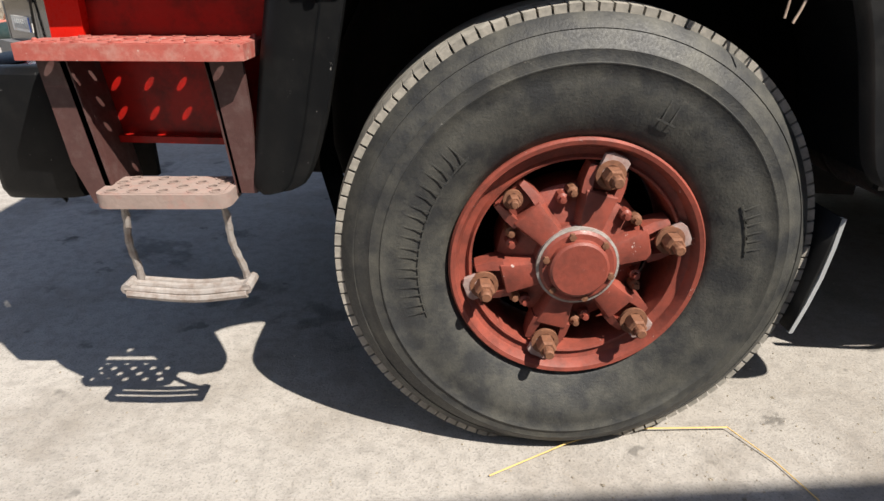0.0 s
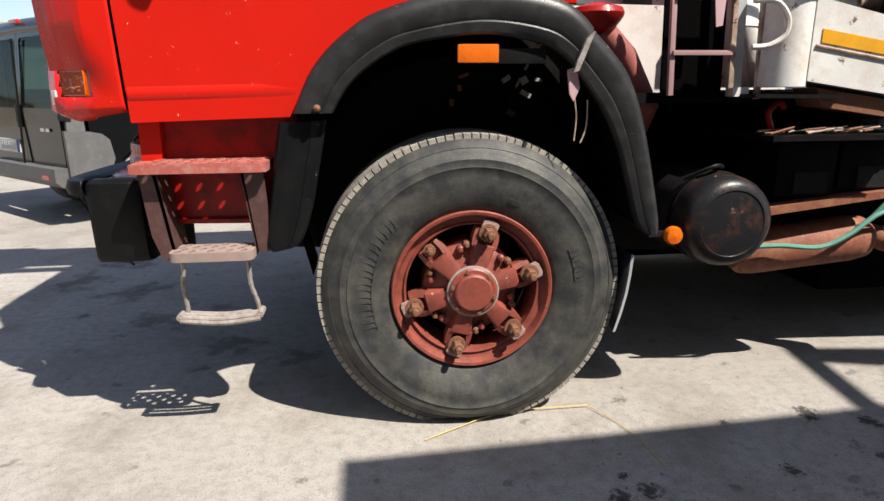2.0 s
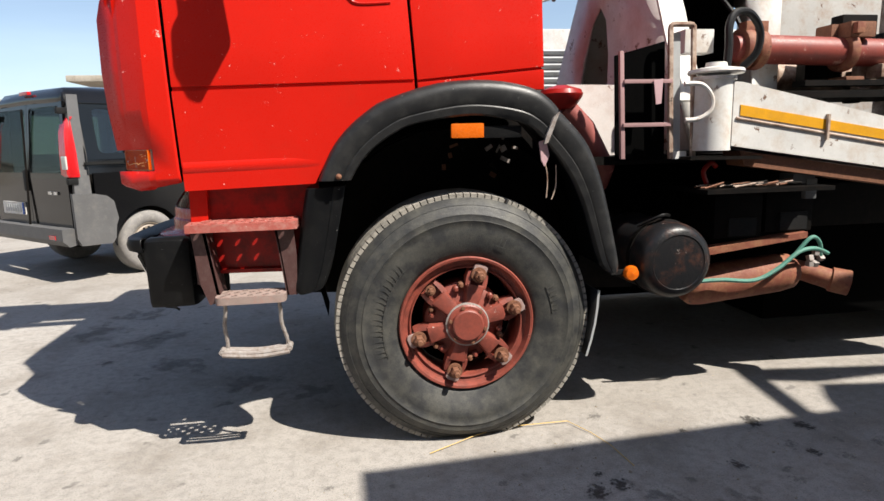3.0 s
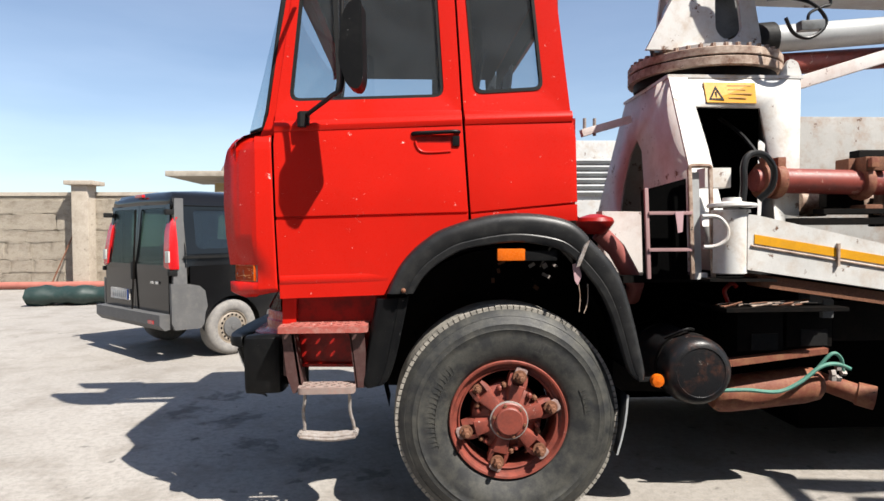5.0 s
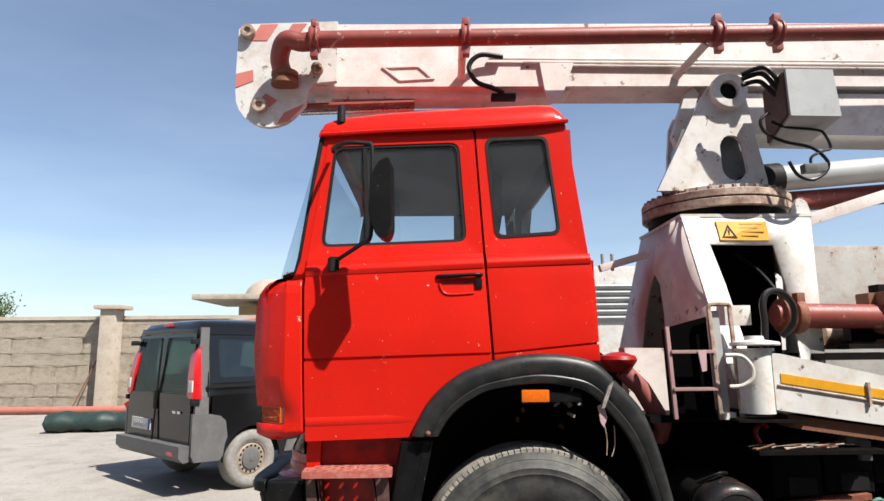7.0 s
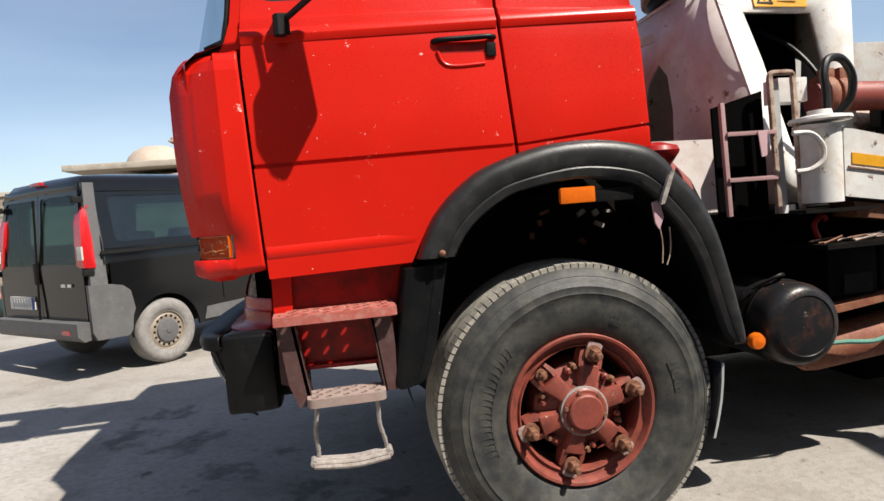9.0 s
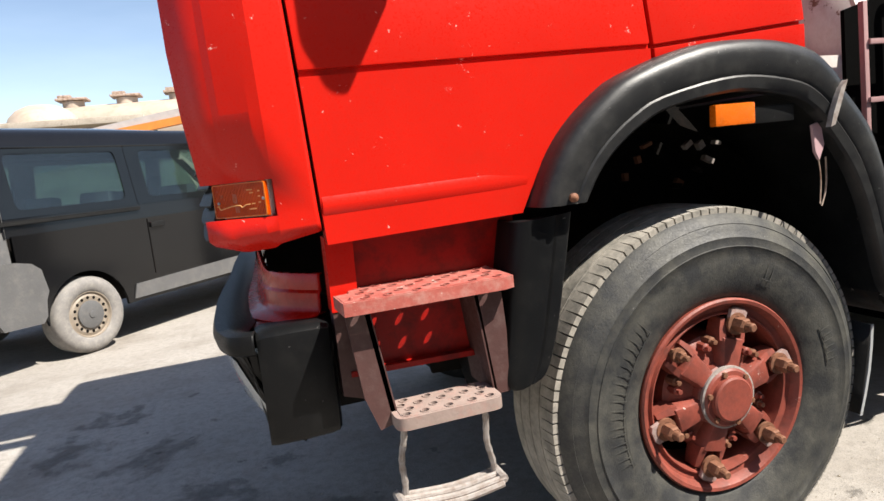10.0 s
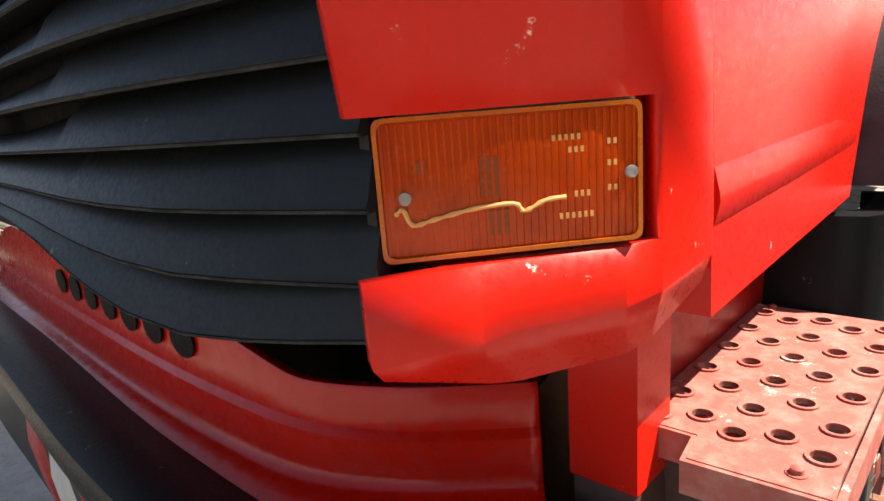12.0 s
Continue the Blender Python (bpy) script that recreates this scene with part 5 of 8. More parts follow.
# mirror
def build_mirror():
    mirror = new("wing_mirror")
    mirror.parent = truck
    bm = bmesh.new()
    add_tube(bm, bend([(-1.045, 0.06, 2.70), (-1.01, -0.14, 2.655), (-0.93, -0.27, 2.635), (-0.83, -0.28, 2.63), (-0.80, -0.28, 2.60), (-0.80, -0.28, 2.37), (-0.803, -0.28, 2.17), (-0.85, -0.22, 2.14), (-0.96, -0.06, 2.105), (-1.02, 0.02, 2.085)], 4), 0.011, 8)
    part("mirror_arm", bm, BLACK, mirror, "black tubular mirror arm")
    bm = bmesh.new()
    add_prism(bm, round_poly([(-0.80, 2.49), (-0.765, 2.555), (-0.722, 2.575), (-0.708, 2.55), (-0.703, 2.22), (-0.725, 2.168), (-0.775, 2.185), (-0.815, 2.30)], 0.03, 3), -0.335, -0.225)
    for v in bm.verts:
        v.co.x += 0.10 * (v.co.y + 0.28) + 0.008
        v.co.z -= 0.03
    part("mirror_shell", bm, PLASTIC, mirror, "black mirror housing", smooth=50, bevel=0.018)
    bm = bmesh.new()
    add_box(bm, (-1.02, 0.03, 2.075), (0.05, 0.06, 0.07))
    add_tube(bm, [(-1.03, -0.0, 2.10), (-1.03, -0.0, 2.03)], 0.022, 10)
    part("mirror_foot", bm, BLACK, mirror, bevel=0.004)
    bm = bmesh.new()
    add_lathe(bm, [(0.0, 0.05), (0.02, 0.046), (0.024, 0.0), (0.024, -0.05), (0.015, -0.06)], (-1.01, 0.11, 2.935), axis="z", seg=14)
    part("roof_lamp", bm, BLACK, truck, "small black roof marker lamp")


build_mirror()


def build_interior():
    for x, y in ((-0.45, 0.62), (-0.45, 1.62)):
        seat = new("cab_seat")
        seat.parent = truck
        bm = bmesh.new()
        add_box(bm, (x, y, 1.85), (0.5, 0.5, 0.16))
        part("cushion", bm, SEAT, seat, bevel=0.05)
        bm = bmesh.new()
        add_box(bm, (x + 0.27, y, 2.22), (0.13, 0.46, 0.66), Matrix.Rotation(radians(10), 3, "Y"))
        part("backrest", bm, SEAT, seat, bevel=0.05)
        bm = bmesh.new()
        add_box(bm, (x + 0.34, y, 2.62), (0.09, 0.26, 0.16))
        part("headrest", bm, SEAT, seat, bevel=0.035)
    bm = bmesh.new()
    ring = [(0.23 * math.cos(a), 0.23 * math.sin(a)) for a in [2 * math.pi * k / 32 for k in range(33)]]
    tilt = Matrix.Translation((-0.86, 0.62, 2.16)) @ Matrix.Rotation(radians(-25), 4, "Y")
    add_tube(bm, [tilt @ V(u, v, 0) for u, v in ring], 0.014, 8)
    add_tube(bm, [tilt @ V(-0.22, 0, 0), tilt @ V(0.22, 0, 0)], 0.012, 6)
    add_tube(bm, [tilt @ V(0, 0, 0), tilt @ V(-0.02, 0, -0.4)], 0.025, 8)
    part("steering_wheel", bm, BLACK, truck, "thin black steering wheel")
    bm = bmesh.new()
    add_box(bm, (-1.12, MID, 1.95), (0.2, 1.95, 0.22))
    part("dashboard", bm, BLACK, truck, "black dashboard", bevel=0.04)
    bm = bmesh.new()
    add_box(bm, (-0.4, MID, 2.80), (1.2, 2.0, 0.02))
    part("headliner", bm, SEAT, truck, "dark cab headliner")
    # white sheet paints the brightness of the far window
    bm = bmesh.new()
    add_box(bm, (0.07, 0.5, 2.33), (0.012, 0.3, 0.22), Matrix.Rotation(radians(6), 3, "Y"))
    part("bright_window_sheet", bm, WHITE, truck, "white sheet standing for the bright far window seen through")


build_interior()


# behind the cab: pedestal, slewing ring, turret
PX, PY = 1.57, 1.13


def build_pedestal():
    ped = new("pedestal")
    ped.parent = truck
    zt, zb = 2.46, 1.28
    top = [(1.125, 0.70), (1.965, 0.70), (1.965, 1.50), (1.14, 1.50)]
    bot = [(1.22, 0.31), (1.94, 0.66), (2.0, 1.8), (0.99, 2.0)]
    def at(i, j, s, z):
        """A place on the side between corners i and j, s along it, at height z."""
        f = (z - zb) / (zt - zb)
        a, b = [V(*bot[k], 0).lerp(V(*top[k], 0), f) for k in (i, j)]
        p = a.lerp(b, s)
        return V(p.x, p.y, z)
    def sheet(name, i, j, outline, hole, mat, label):
        bm = bmesh.new()
        o = [bm.verts.new(at(i, j, s, z)) for s, z in outline]
        h = [bm.verts.new(at(i, j, s, z)) for s, z in hole]
        n = len(o)
        for k in range(n):
            m = (k + 1) % n
            bm.faces.new((o[k], o[m], h[m], h[k]))
        ob = part(name, bm, mat, ped, label, smooth=1)
        sm = ob.modifiers.new("thickness", "SOLIDIFY")
        sm.thickness, sm.offset = 0.02, 0
    sheet("front_plate", 0, 1, [(0, zb), (0.5, zb), (1, zb), (1, 2.0), (1, zt), (0.5, zt), (0, zt), (0, 2.0)],
          [(0.225, 1.55), (0.5, 1.55), (0.75, 1.55), (0.72, 2.0), (0.674, 2.27), (0.45, 2.27), (0.155, 2.27), (0.19, 2.0)], WHITE, "white pedestal front with a service opening")
    arch_hole = [(0.72, 1.60), (0.60, 1.60), (0.46, 1.60), (0.46, 1.85), (0.50, 2.06), (0.59, 2.15), (0.68, 2.06), (0.72, 1.85)]
    # aged white whose pink cast paints the light bounced off the red cab
    sheet("side_plate", 0, 3, [(1, zb), (0.5, zb), (0, zb), (0, 1.9), (0, zt), (0.5, zt), (1, zt), (1, 1.9)], arch_hole, CREAM, "aged white pedestal side, pinkish for the cab's bounce, with an arched opening")
    sheet("far_side_plate", 1, 2, [(0, zb), (0.5, zb), (1, zb), (1, 2.0), (1, zt), (0.5, zt), (0, zt), (0, 2.0)],
          [(0.4, 1.6), (0.5, 1.6), (0.6, 1.6), (0.6, 1.8), (0.6, 2.1), (0.5, 2.15), (0.4, 2.1), (0.4, 1.8)], WHITE, "white pedestal side plate")
    bm = bmesh.new()
    add_loft(bm, [[at(2, 3, s, z) for s in (0, 1)] for z in (zb, zt)])
    ob = part("rear_plate", bm, CREAM, ped)
    bm = bmesh.new()
    add_prism(bm, [(1.11, 0.685), (1.985, 0.685), (1.985, 1.52), (1.125, 1.52)], zt, zt + 0.02, axis="z")
    part("top_flange", bm, WHITE, ped, "white top flange", bevel=0.004)
    # near-black block: the shade seen through the openings, put into colour
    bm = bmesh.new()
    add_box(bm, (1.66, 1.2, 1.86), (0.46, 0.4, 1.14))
    part("pedestal_shade", bm, VOID, ped, "near-black block painted as the shade inside the pedestal", bevel=0.05)
    bm = bmesh.new()
    add_tube(bm, bend([(1.55, 0.9, 2.25), (1.62, 0.72, 2.1), (1.68, 0.6, 1.9), (1.66, 0.55, 1.7)], 5), 0.012, 8)
    part("inner_hose", bm, HOSE, ped, "black hose hanging in the opening")
    # added cream box paints the sunlit lower part of the side
    bm = bmesh.new()
    add_prism(bm, [(0.66, 1.24), (1.20, 1.24), (1.18, 1.615), (0.64, 1.625)], 0.50, 0.62)
    part("sunlit_foot", bm, CREAM, ped, "rust-stained box, pale for the sun on the pedestal's foot", bevel=0.006)
    # corner flange on the near edge
    bm = bmesh.new()
    rows = [[at(0, 1, 0.0, z) + V(-0.01, -0.02, 0), at(0, 1, 0.13, z) + V(0, -0.02, 0), at(0, 1, 0.13, z) + V(0, 0.0, 0), at(0, 1, 0.0, z) + V(-0.01, 0.0, 0)] for z in (zb + 0.25, zt)]
    add_loft(bm, rows, closed=True, caps=True)
    part("corner_flange", bm, WHITE, ped, "bright white corner flange", bevel=0.003)
    # warning plate
    sign = new("warning_plate")
    sign.parent = truck
    bm = bmesh.new()
    vs = [at(0, 1, s, z) + V(0, -0.014, 0) for s, z in ((0.245, 2.298), (0.64, 2.298), (0.64, 2.428), (0.245, 2.428))]
    add_loft(bm, [[v + V(0, -d, 0) for v in vs] for d in (0.0, 0.008)], closed=True, caps=True)
    part("plate", bm, YELLOW, sign, "yellow warning plate with a black triangle")
    cx, cz = at(0, 1, 0.325, 2.358).x, 2.355
    yy = at(0, 1, 0.325, 2.363).y - 0.028
    bm = bmesh.new()
    tilt = (at(0, 1, 0.32, 2.475).y - at(0, 1, 0.32, 2.345).y) / 0.13
    skew = (at(0, 1, 0.70, 2.41).y - at(0, 1, 0.31, 2.41).y) / (at(0, 1, 0.70, 2.41).x - at(0, 1, 0.31, 2.41).x)
    flat = lambda p: (p[1] - 2.363) * tilt + (p[0] - cx) * skew
    o = [(cx - 0.05, cz - 0.042), (cx + 0.05, cz - 0.042), (cx, cz + 0.05)]
    i = [(cx - 0.032, cz - 0.031), (cx + 0.032, cz - 0.031), (cx, cz + 0.028)]
    add_ring(bm, o, i, yy + 0.002, yy + 0.006, lean=flat)
    part("triangle", bm, BLACK, sign, "black warning triangle outline")
    bm = bmesh.new()
    add_prism(bm, [(cx - 0.006, cz + 0.012), (cx + 0.006, cz + 0.012), (cx + 0.003, cz - 0.025), (cx - 0.003, cz - 0.025)], yy + 0.002, yy + 0.006, lean=flat)
    part("bolt_sign", bm, BLACK, sign)
    for k in range(4):
        bm = bmesh.new()
        za, xa, xb = 2.405 - 0.026 * k, cx + 0.08, cx + 0.235 - 0.04 * (k % 2)
        add_prism(bm, [(xa, za), (xb, za), (xb, za + 0.006), (xa, za + 0.006)], yy + 0.003, yy + 0.006, lean=flat)
        part("text_bar", bm, material_once("faded_print", (0.35, 0.18, 0.02)), sign)
    # lifting lug and forward arm
    bm = bmesh.new()
    add_prism(bm, round_poly([(1.85, 2.48), (2.0, 2.48), (1.97, 2.575), (1.915, 2.595)], 0.02), 0.72, 0.75)
    part("lifting_lug", bm, WHITE, ped, bevel=0.004)
    bm = bmesh.new()
    add_box(bm, (0.87, 1.15, 2.235), (0.36, 0.06, 0.05), Matrix.Rotation(radians(-16), 3, "Y"))
    part("forward_arm", bm, CREAM, ped, "short rusty arm", bevel=0.004)
    for x in (0.72, 0.79):
        bm = bmesh.new()
        add_tube(bm, [(x, 1.15, 2.17), (x, 1.15, 2.29)], 0.012, 8)
        part("arm_pin", bm, STEEL, ped)


MATS = {}


def material_once(name, color):
    if name not in MATS:
        MATS[name] = material(name, color, 0.6)
    return MATS[name]


build_pedestal()


def build_ring():
    ring = new("slewing_ring")
    ring.parent = truck
    cx = PX - 0.025
    c = (cx, PY, -0.022)
    bm = bmesh.new()
    add_lathe(bm, [(0.40, 2.622), (0.494, 2.622), (0.498, 2.626), (0.498, 2.668), (0.494, 2.672), (0.40, 2.672)], c, axis="z", seg=72)
    part("upper_flange", bm, RUSTY, ring, "rust-streaked cream upper flange", smooth=30)
    bm = bmesh.new()
    add_lathe(bm, [(0.40, 2.556), (0.494, 2.556), (0.498, 2.56), (0.498, 2.608), (0.494, 2.612), (0.40, 2.612)], c, axis="z", seg=72)
    part("lower_flange", bm, RUSTY, ring, "rust-streaked cream lower flange", smooth=30)
    bm = bmesh.new()
    add_lathe(bm, [(0.43, 2.502), (0.455, 2.502), (0.46, 2.52), (0.46, 2.557), (0.482, 2.558), (0.482, 2.625), (0.42, 2.625)], c, axis="z", seg=72)
    part("gear_ring", bm, GREASE_SHADE, ring, "dark greasy gear ring", smooth=30)
    bolt = None
    for k in range(40):
        a = 2 * math.pi * k / 40
        x, y = cx + 0.47 * math.cos(a), PY + 0.47 * math.sin(a)
        if bolt is None:
            bm = bmesh.new()
            add_lathe(bm, [(0.017, -0.01), (0.017, 0.014), (0.008, 0.017)], (0, 0, 0), axis="z", seg=6)
            bolt = part("ring_bolt", bm, RUSTY, ring, local=True)
            b = bolt
        else:
            b = new("ring_bolt", bolt.data)
            b.parent = ring
        b.location = V(x, y, 2.66) - truck.location


build_ring()


def build_turret():
    tur = new("turret")
    tur.parent = truck
    for y0, y1, lab, xs in ((0.82, 0.85, "white turret cheek with an oval opening", 1.027), (1.43, 1.46, "white far turret cheek", 1.33)):
        bm = bmesh.new()
        n = 28
        def shape(pts):
            ps = [Vector(p) for p in pts]
            ls = [(ps[(k + 1) % len(ps)] - ps[k]).length for k in range(len(ps))]
            out = []
            for q in range(n):
                d = sum(ls) * q / n
                k = 0
                while d > ls[k]:
                    d -= ls[k]
                    k += 1
                out.append(tuple(ps[k].lerp(ps[(k + 1) % len(ps)], d / ls[k])))
            return out
        outer = shape([(xs, 2.672), (xs + 0.05, 2.672), (1.76, 2.672), (1.80, 2.672), (1.72, 3.1), (1.685, 3.36), (1.64, 3.45), (1.552, 3.49), (1.46, 3.45), (1.385, 3.36), (max(1.225, xs + 0.02), 3.05)])
        inner = shape(round_poly([(1.53, 2.745), (1.60, 2.745), (1.658, 2.80), (1.635, 3.0), (1.595, 3.062), (1.52, 3.062), (1.475, 3.0), (1.482, 2.80)], 0.025))
        if y0 < 1:
            back = bmesh.new()
            add_box(back, (1.565, 0.92, 2.9), (0.32, 0.02, 0.44))
            part("backing", back, STEELBOX, tur, "grey plate behind the opening")
        add_ring(bm, outer, inner, y0, y1)
        part("cheek_plate", bm, WHITE, tur, lab, bevel=0.004)
        bm = bmesh.new()
        add_lathe(bm, [(0.125, 0.0), (0.125, -0.05), (0.12, -0.056), (0.07, -0.056), (0.066, -0.05), (0.066, 0.02)] if y0 < 1 else [(0.125, 0.0), (0.125, 0.06), (0.07, 0.06), (0.07, 0)], (1.552, y0 if y0 < 1 else y1, 3.37), seg=40, caps=False)
        part("pin_boss", bm, WHITE, tur, "round white pin boss", bevel=0.003)
    bm = bmesh.new()
    add_lathe(bm, [(0.06, 0.80), (0.06, 1.5)], (1.552, 0, 3.37), seg=20)
    part("boom_pin", bm, GREASE_SHADE, tur, "dark greasy boom pin")
    # web between the cheeks and stiffener ribs
    bm = bmesh.new()
    rows = [[(1.06, 0.85, 2.672), (1.33, 1.43, 2.672)], [(1.15, 0.85, 2.9), (1.36, 1.43, 2.9)], [(1.235, 0.85, 3.12), (1.38, 1.43, 3.12)]]
    add_loft(bm, rows)
    r = bmesh.ops.extrude_face_region(bm, geom=list(bm.faces))
    bmesh.ops.translate(bm, verts=[v for v in r["geom"] if isinstance(v, bmesh.types.BMVert)], vec=(0.03, 0, 0))
    part("front_web", bm, STEELBOX, tur, "grey web plate")
    bm = bmesh.new()
    add_lathe(bm, [(0.0, 2.655), (0.445, 2.655), (0.445, 2.684), (0.0, 2.684)], (PX - 0.025, PY, 0), axis="z", seg=48)
    part("turret_floor", bm, WHITE, tur)
    bm = bmesh.new()
    add_prism(bm, [(1.19, 3.09), (1.30, 3.40), (1.36, 3.45), (1.40, 3.40), (1.30, 3.14), (1.28, 3.02), (1.22, 3.0)], 0.90, 0.96)
    part("link_arm", bm, WHITE, tur, "white link arm", bevel=0.006)
    # control box with hoses
    box = new("junction_box")
    box.parent = truck
    bm = bmesh.new()
    add_loft(bm, [[(1.757, 0.45, 3.372), (2.062, 0.45, 3.367), (2.085, 0.45, 3.055), (1.762, 0.45, 3.06)], [(1.757, 0.72, 3.34), (2.05, 0.72, 3.34), (2.05, 0.72, 2.98), (1.762, 0.72, 2.95)]], closed=True, caps=True)
    part("box_body", bm, GREY, box, "pale grey steel junction box with greasy edges", bevel=0.012)
    # dark brown plate paints the shade on the box's left face
    bm = bmesh.new()
    add_prism(bm, [(0.468, 3.36), (0.71, 3.325), (0.71, 2.965), (0.468, 3.07)], 1.744, 1.758, axis="x")
    part("box_shade_side", bm, STEP_DARK, box, "left side of the box painted dark for its shade", bevel=0.003)
    for k, (dy, dz) in enumerate(((0.0, 0.0), (0.03, -0.04), (-0.03, 0.03))):
        bm = bmesh.new()
        add_tube(bm, bend([(1.55, 0.60, 3.37 + dz), (1.66, 0.56 + dy, 3.39 + dz), (1.73, 0.55 + dy, 3.31 + dz), (1.77, 0.56, 3.25 + dz * 0.6)], 5), 0.016, 8)
        part("box_hose", bm, HOSE, box, "black hose into the box")
    for line, r in (([(1.68, 0.55, 3.12), (1.62, 0.55, 3.06), (1.65, 0.55, 2.98), (1.77, 0.55, 2.92), (1.94, 0.55, 2.88), (2.03, 0.55, 2.79), (2.01, 0.55, 2.72), (1.92, 0.55, 2.67), (1.83, 0.55, 2.70), (1.78, 0.55, 2.79)], 0.011), ([(1.69, 0.55, 3.06), (1.78, 0.55, 3.02), (1.98, 0.55, 3.00), (2.03, 0.55, 2.97), (2.06, 0.55, 2.88), (2.01, 0.55, 2.86), (1.93, 0.55, 2.82), (1.92, 0.55, 2.77)], 0.009)):
        bm = bmesh.new()
        add_tube(bm, bend(line, 6), r, 8)
        part("loop_hose", bm, HOSE, box, "looped black hose below the box")
    bm = bmesh.new()
    add_box(bm, (1.95, 0.57, 2.75), (0.15, 0.06, 0.06), Matrix.Rotation(radians(-4), 3, "Y"))
    part("valve", bm, STEELBOX, box, "small grey valve hanging on the hoses", bevel=0.01)


build_turret()


def build_boom():
    boom = new("boom")
    boom.parent = truck
    y0, y1 = 0.86, 1.17
    bm = bmesh.new()
    add_prism(bm, [(-1.35, 3.435), (1.9, 3.44), (6.5, 3.42), (6.5, 3.93), (1.9, 3.915), (-1.35, 3.90)], y0, y1)
    part("main_beam", bm, CREAM, boom, "long pinkish white boom beam", bevel=0.012)
    bm = bmesh.new()
    add_prism(bm, [(-1.2, 3.37), (0.3, 3.38), (0.5, 3.44), (-1.2, 3.44)], y0 + 0.06, y1 - 0.06)
    add_prism(bm, [(-1.1, 3.24), (0.1, 3.27), (0.1, 3.32), (-1.1, 3.29)], y0 + 0.1, y0 + 0.15)
    part("beam_web", bm, CREAM, boom, "stepped underside of the beam", bevel=0.006)
    bm = bmesh.new()
    add_prism(bm, [(1.7, 3.10), (6.5, 3.02), (6.5, 3.38), (1.7, 3.40)], 0.90, 1.2)
    part("lower_beam", bm, CREAM, boom, "second folded boom section", bevel=0.012)
    for y, z, r, mat in ((0.92, 3.325, 0.02, PIPE), (0.96, 3.29, 0.016, CHROME), (1.0, 3.35, 0.026, STEEL)):
        bm = bmesh.new()
        add_tube(bm, [(-1.42, y, z - 0.01), (-0.62, y, z + 0.02)], r, 10)
        part("tip_rod", bm, mat, boom, "thin link rod under the beam")
    # tip cheek with pins and stripes
    outline = [(-1.77, 3.868), (-1.83, 3.83), (-1.836, 3.55), (-1.836, 3.38)] + [(-1.60 + 0.236 * math.cos(radians(a)), 3.36 + 0.24 * math.sin(radians(a))) for a in range(195, 330, 15)] + [(-1.358, 3.274), (-1.335, 3.385), (-1.30, 3.435), (-1.15, 3.45), (-1.15, 3.89)]
    bm = bmesh.new()
    add_prism(bm, outline, y0 - 0.06, y0 - 0.02)
    part("tip_cheek", bm, WHITE, boom, "white rounded boom tip plate", bevel=0.006)
    bm = bmesh.new()
    add_prism(bm, [(-1.77, 3.86), (-1.80, 3.5), (-1.40, 3.44), (-1.15, 3.45), (-1.15, 3.89)], y1 + 0.02, y1 + 0.06)
    part("tip_cheek", bm, WHITE, boom, bevel=0.006)
    bm = bmesh.new()
    add_lathe(bm, [(0.15, y0 - 0.02), (0.15, y0 + 0.1)], (-1.60, 0, 3.40), seg=32)
    part("tip_drum", bm, GREASE_SHADE, boom, "dark drum between the tip plates")
    f = y0 - 0.064
    for quad in ([(-1.68, 3.864), (-1.56, 3.868), (-1.63, 3.745), (-1.75, 3.745)], [(-1.834, 3.50), (-1.72, 3.53), (-1.715, 3.45), (-1.834, 3.40)],
                 [(-1.63, 3.36), (-1.55, 3.31), (-1.60, 3.26), (-1.67, 3.31)], [(-1.365, 3.285), (-1.39, 3.245), (-1.47, 3.16), (-1.55, 3.135), (-1.50, 3.22)], [(-1.46, 3.87), (-1.36, 3.872), (-1.43, 3.77), (-1.52, 3.77)]):
        bm = bmesh.new()
        add_prism(bm, quad, f, f + 0.006)
        part("stripe", bm, material_once("faded_red_stripe", (0.52, 0.16, 0.13)), boom, "faded red warning stripe")
    for x, z, r in ((-1.76, 3.80, 0.05), (-1.66, 3.265, 0.052), (-1.28, 3.53, 0.04)):
        bm = bmesh.new()
        add_lathe(bm, [(r, 0.0), (r, -0.035), (r * 0.9, -0.045), (r * 0.5, -0.045), (r * 0.45, -0.03), (0.0, -0.03)], (x, f, z), seg=20, caps=False)
        part("tip_pin", bm, RUSTY, boom, "rusty pin with a round cap", smooth=30)
    # delivery pipe
    pipe = new("delivery_pipe")
    pipe.parent = truck
    py = 0.62
    pz_at = lambda x: 3.678 + 0.0165 * x
    pz = pz_at(-1.25)
    bm = bmesh.new()
    add_tube(bm, bend([(-1.49, 0.74, 3.45), (-1.515, 0.69, 3.555), (-1.46, py, 3.65), (-1.35, py, pz - 0.02), (-1.24, py, pz)], 6), 0.062, 18)
    part("elbow", bm, PIPE, pipe, "red pipe elbow", smooth=60)
    bm = bmesh.new()
    add_tube(bm, [(-1.26, py, pz), (1.2, py, pz_at(1.2)), (1.9, py, pz_at(1.9)), (6.5, py, pz_at(6.5))], 0.056, 18)
    part("pipe", bm, PIPE, pipe, "oxide-red concrete delivery pipe", smooth=60)
    for x in (-1.27, -0.27, 1.42, 1.82):
        bm = bmesh.new()
        pz = pz_at(x)
        add_lathe(bm, [(0.058, -0.03), (0.085, -0.03), (0.088, -0.015), (0.076, -0.008), (0.076, 0.008), (0.088, 0.015), (0.085, 0.03), (0.058, 0.03)], (x, py, pz), axis="x", seg=24, caps=False)
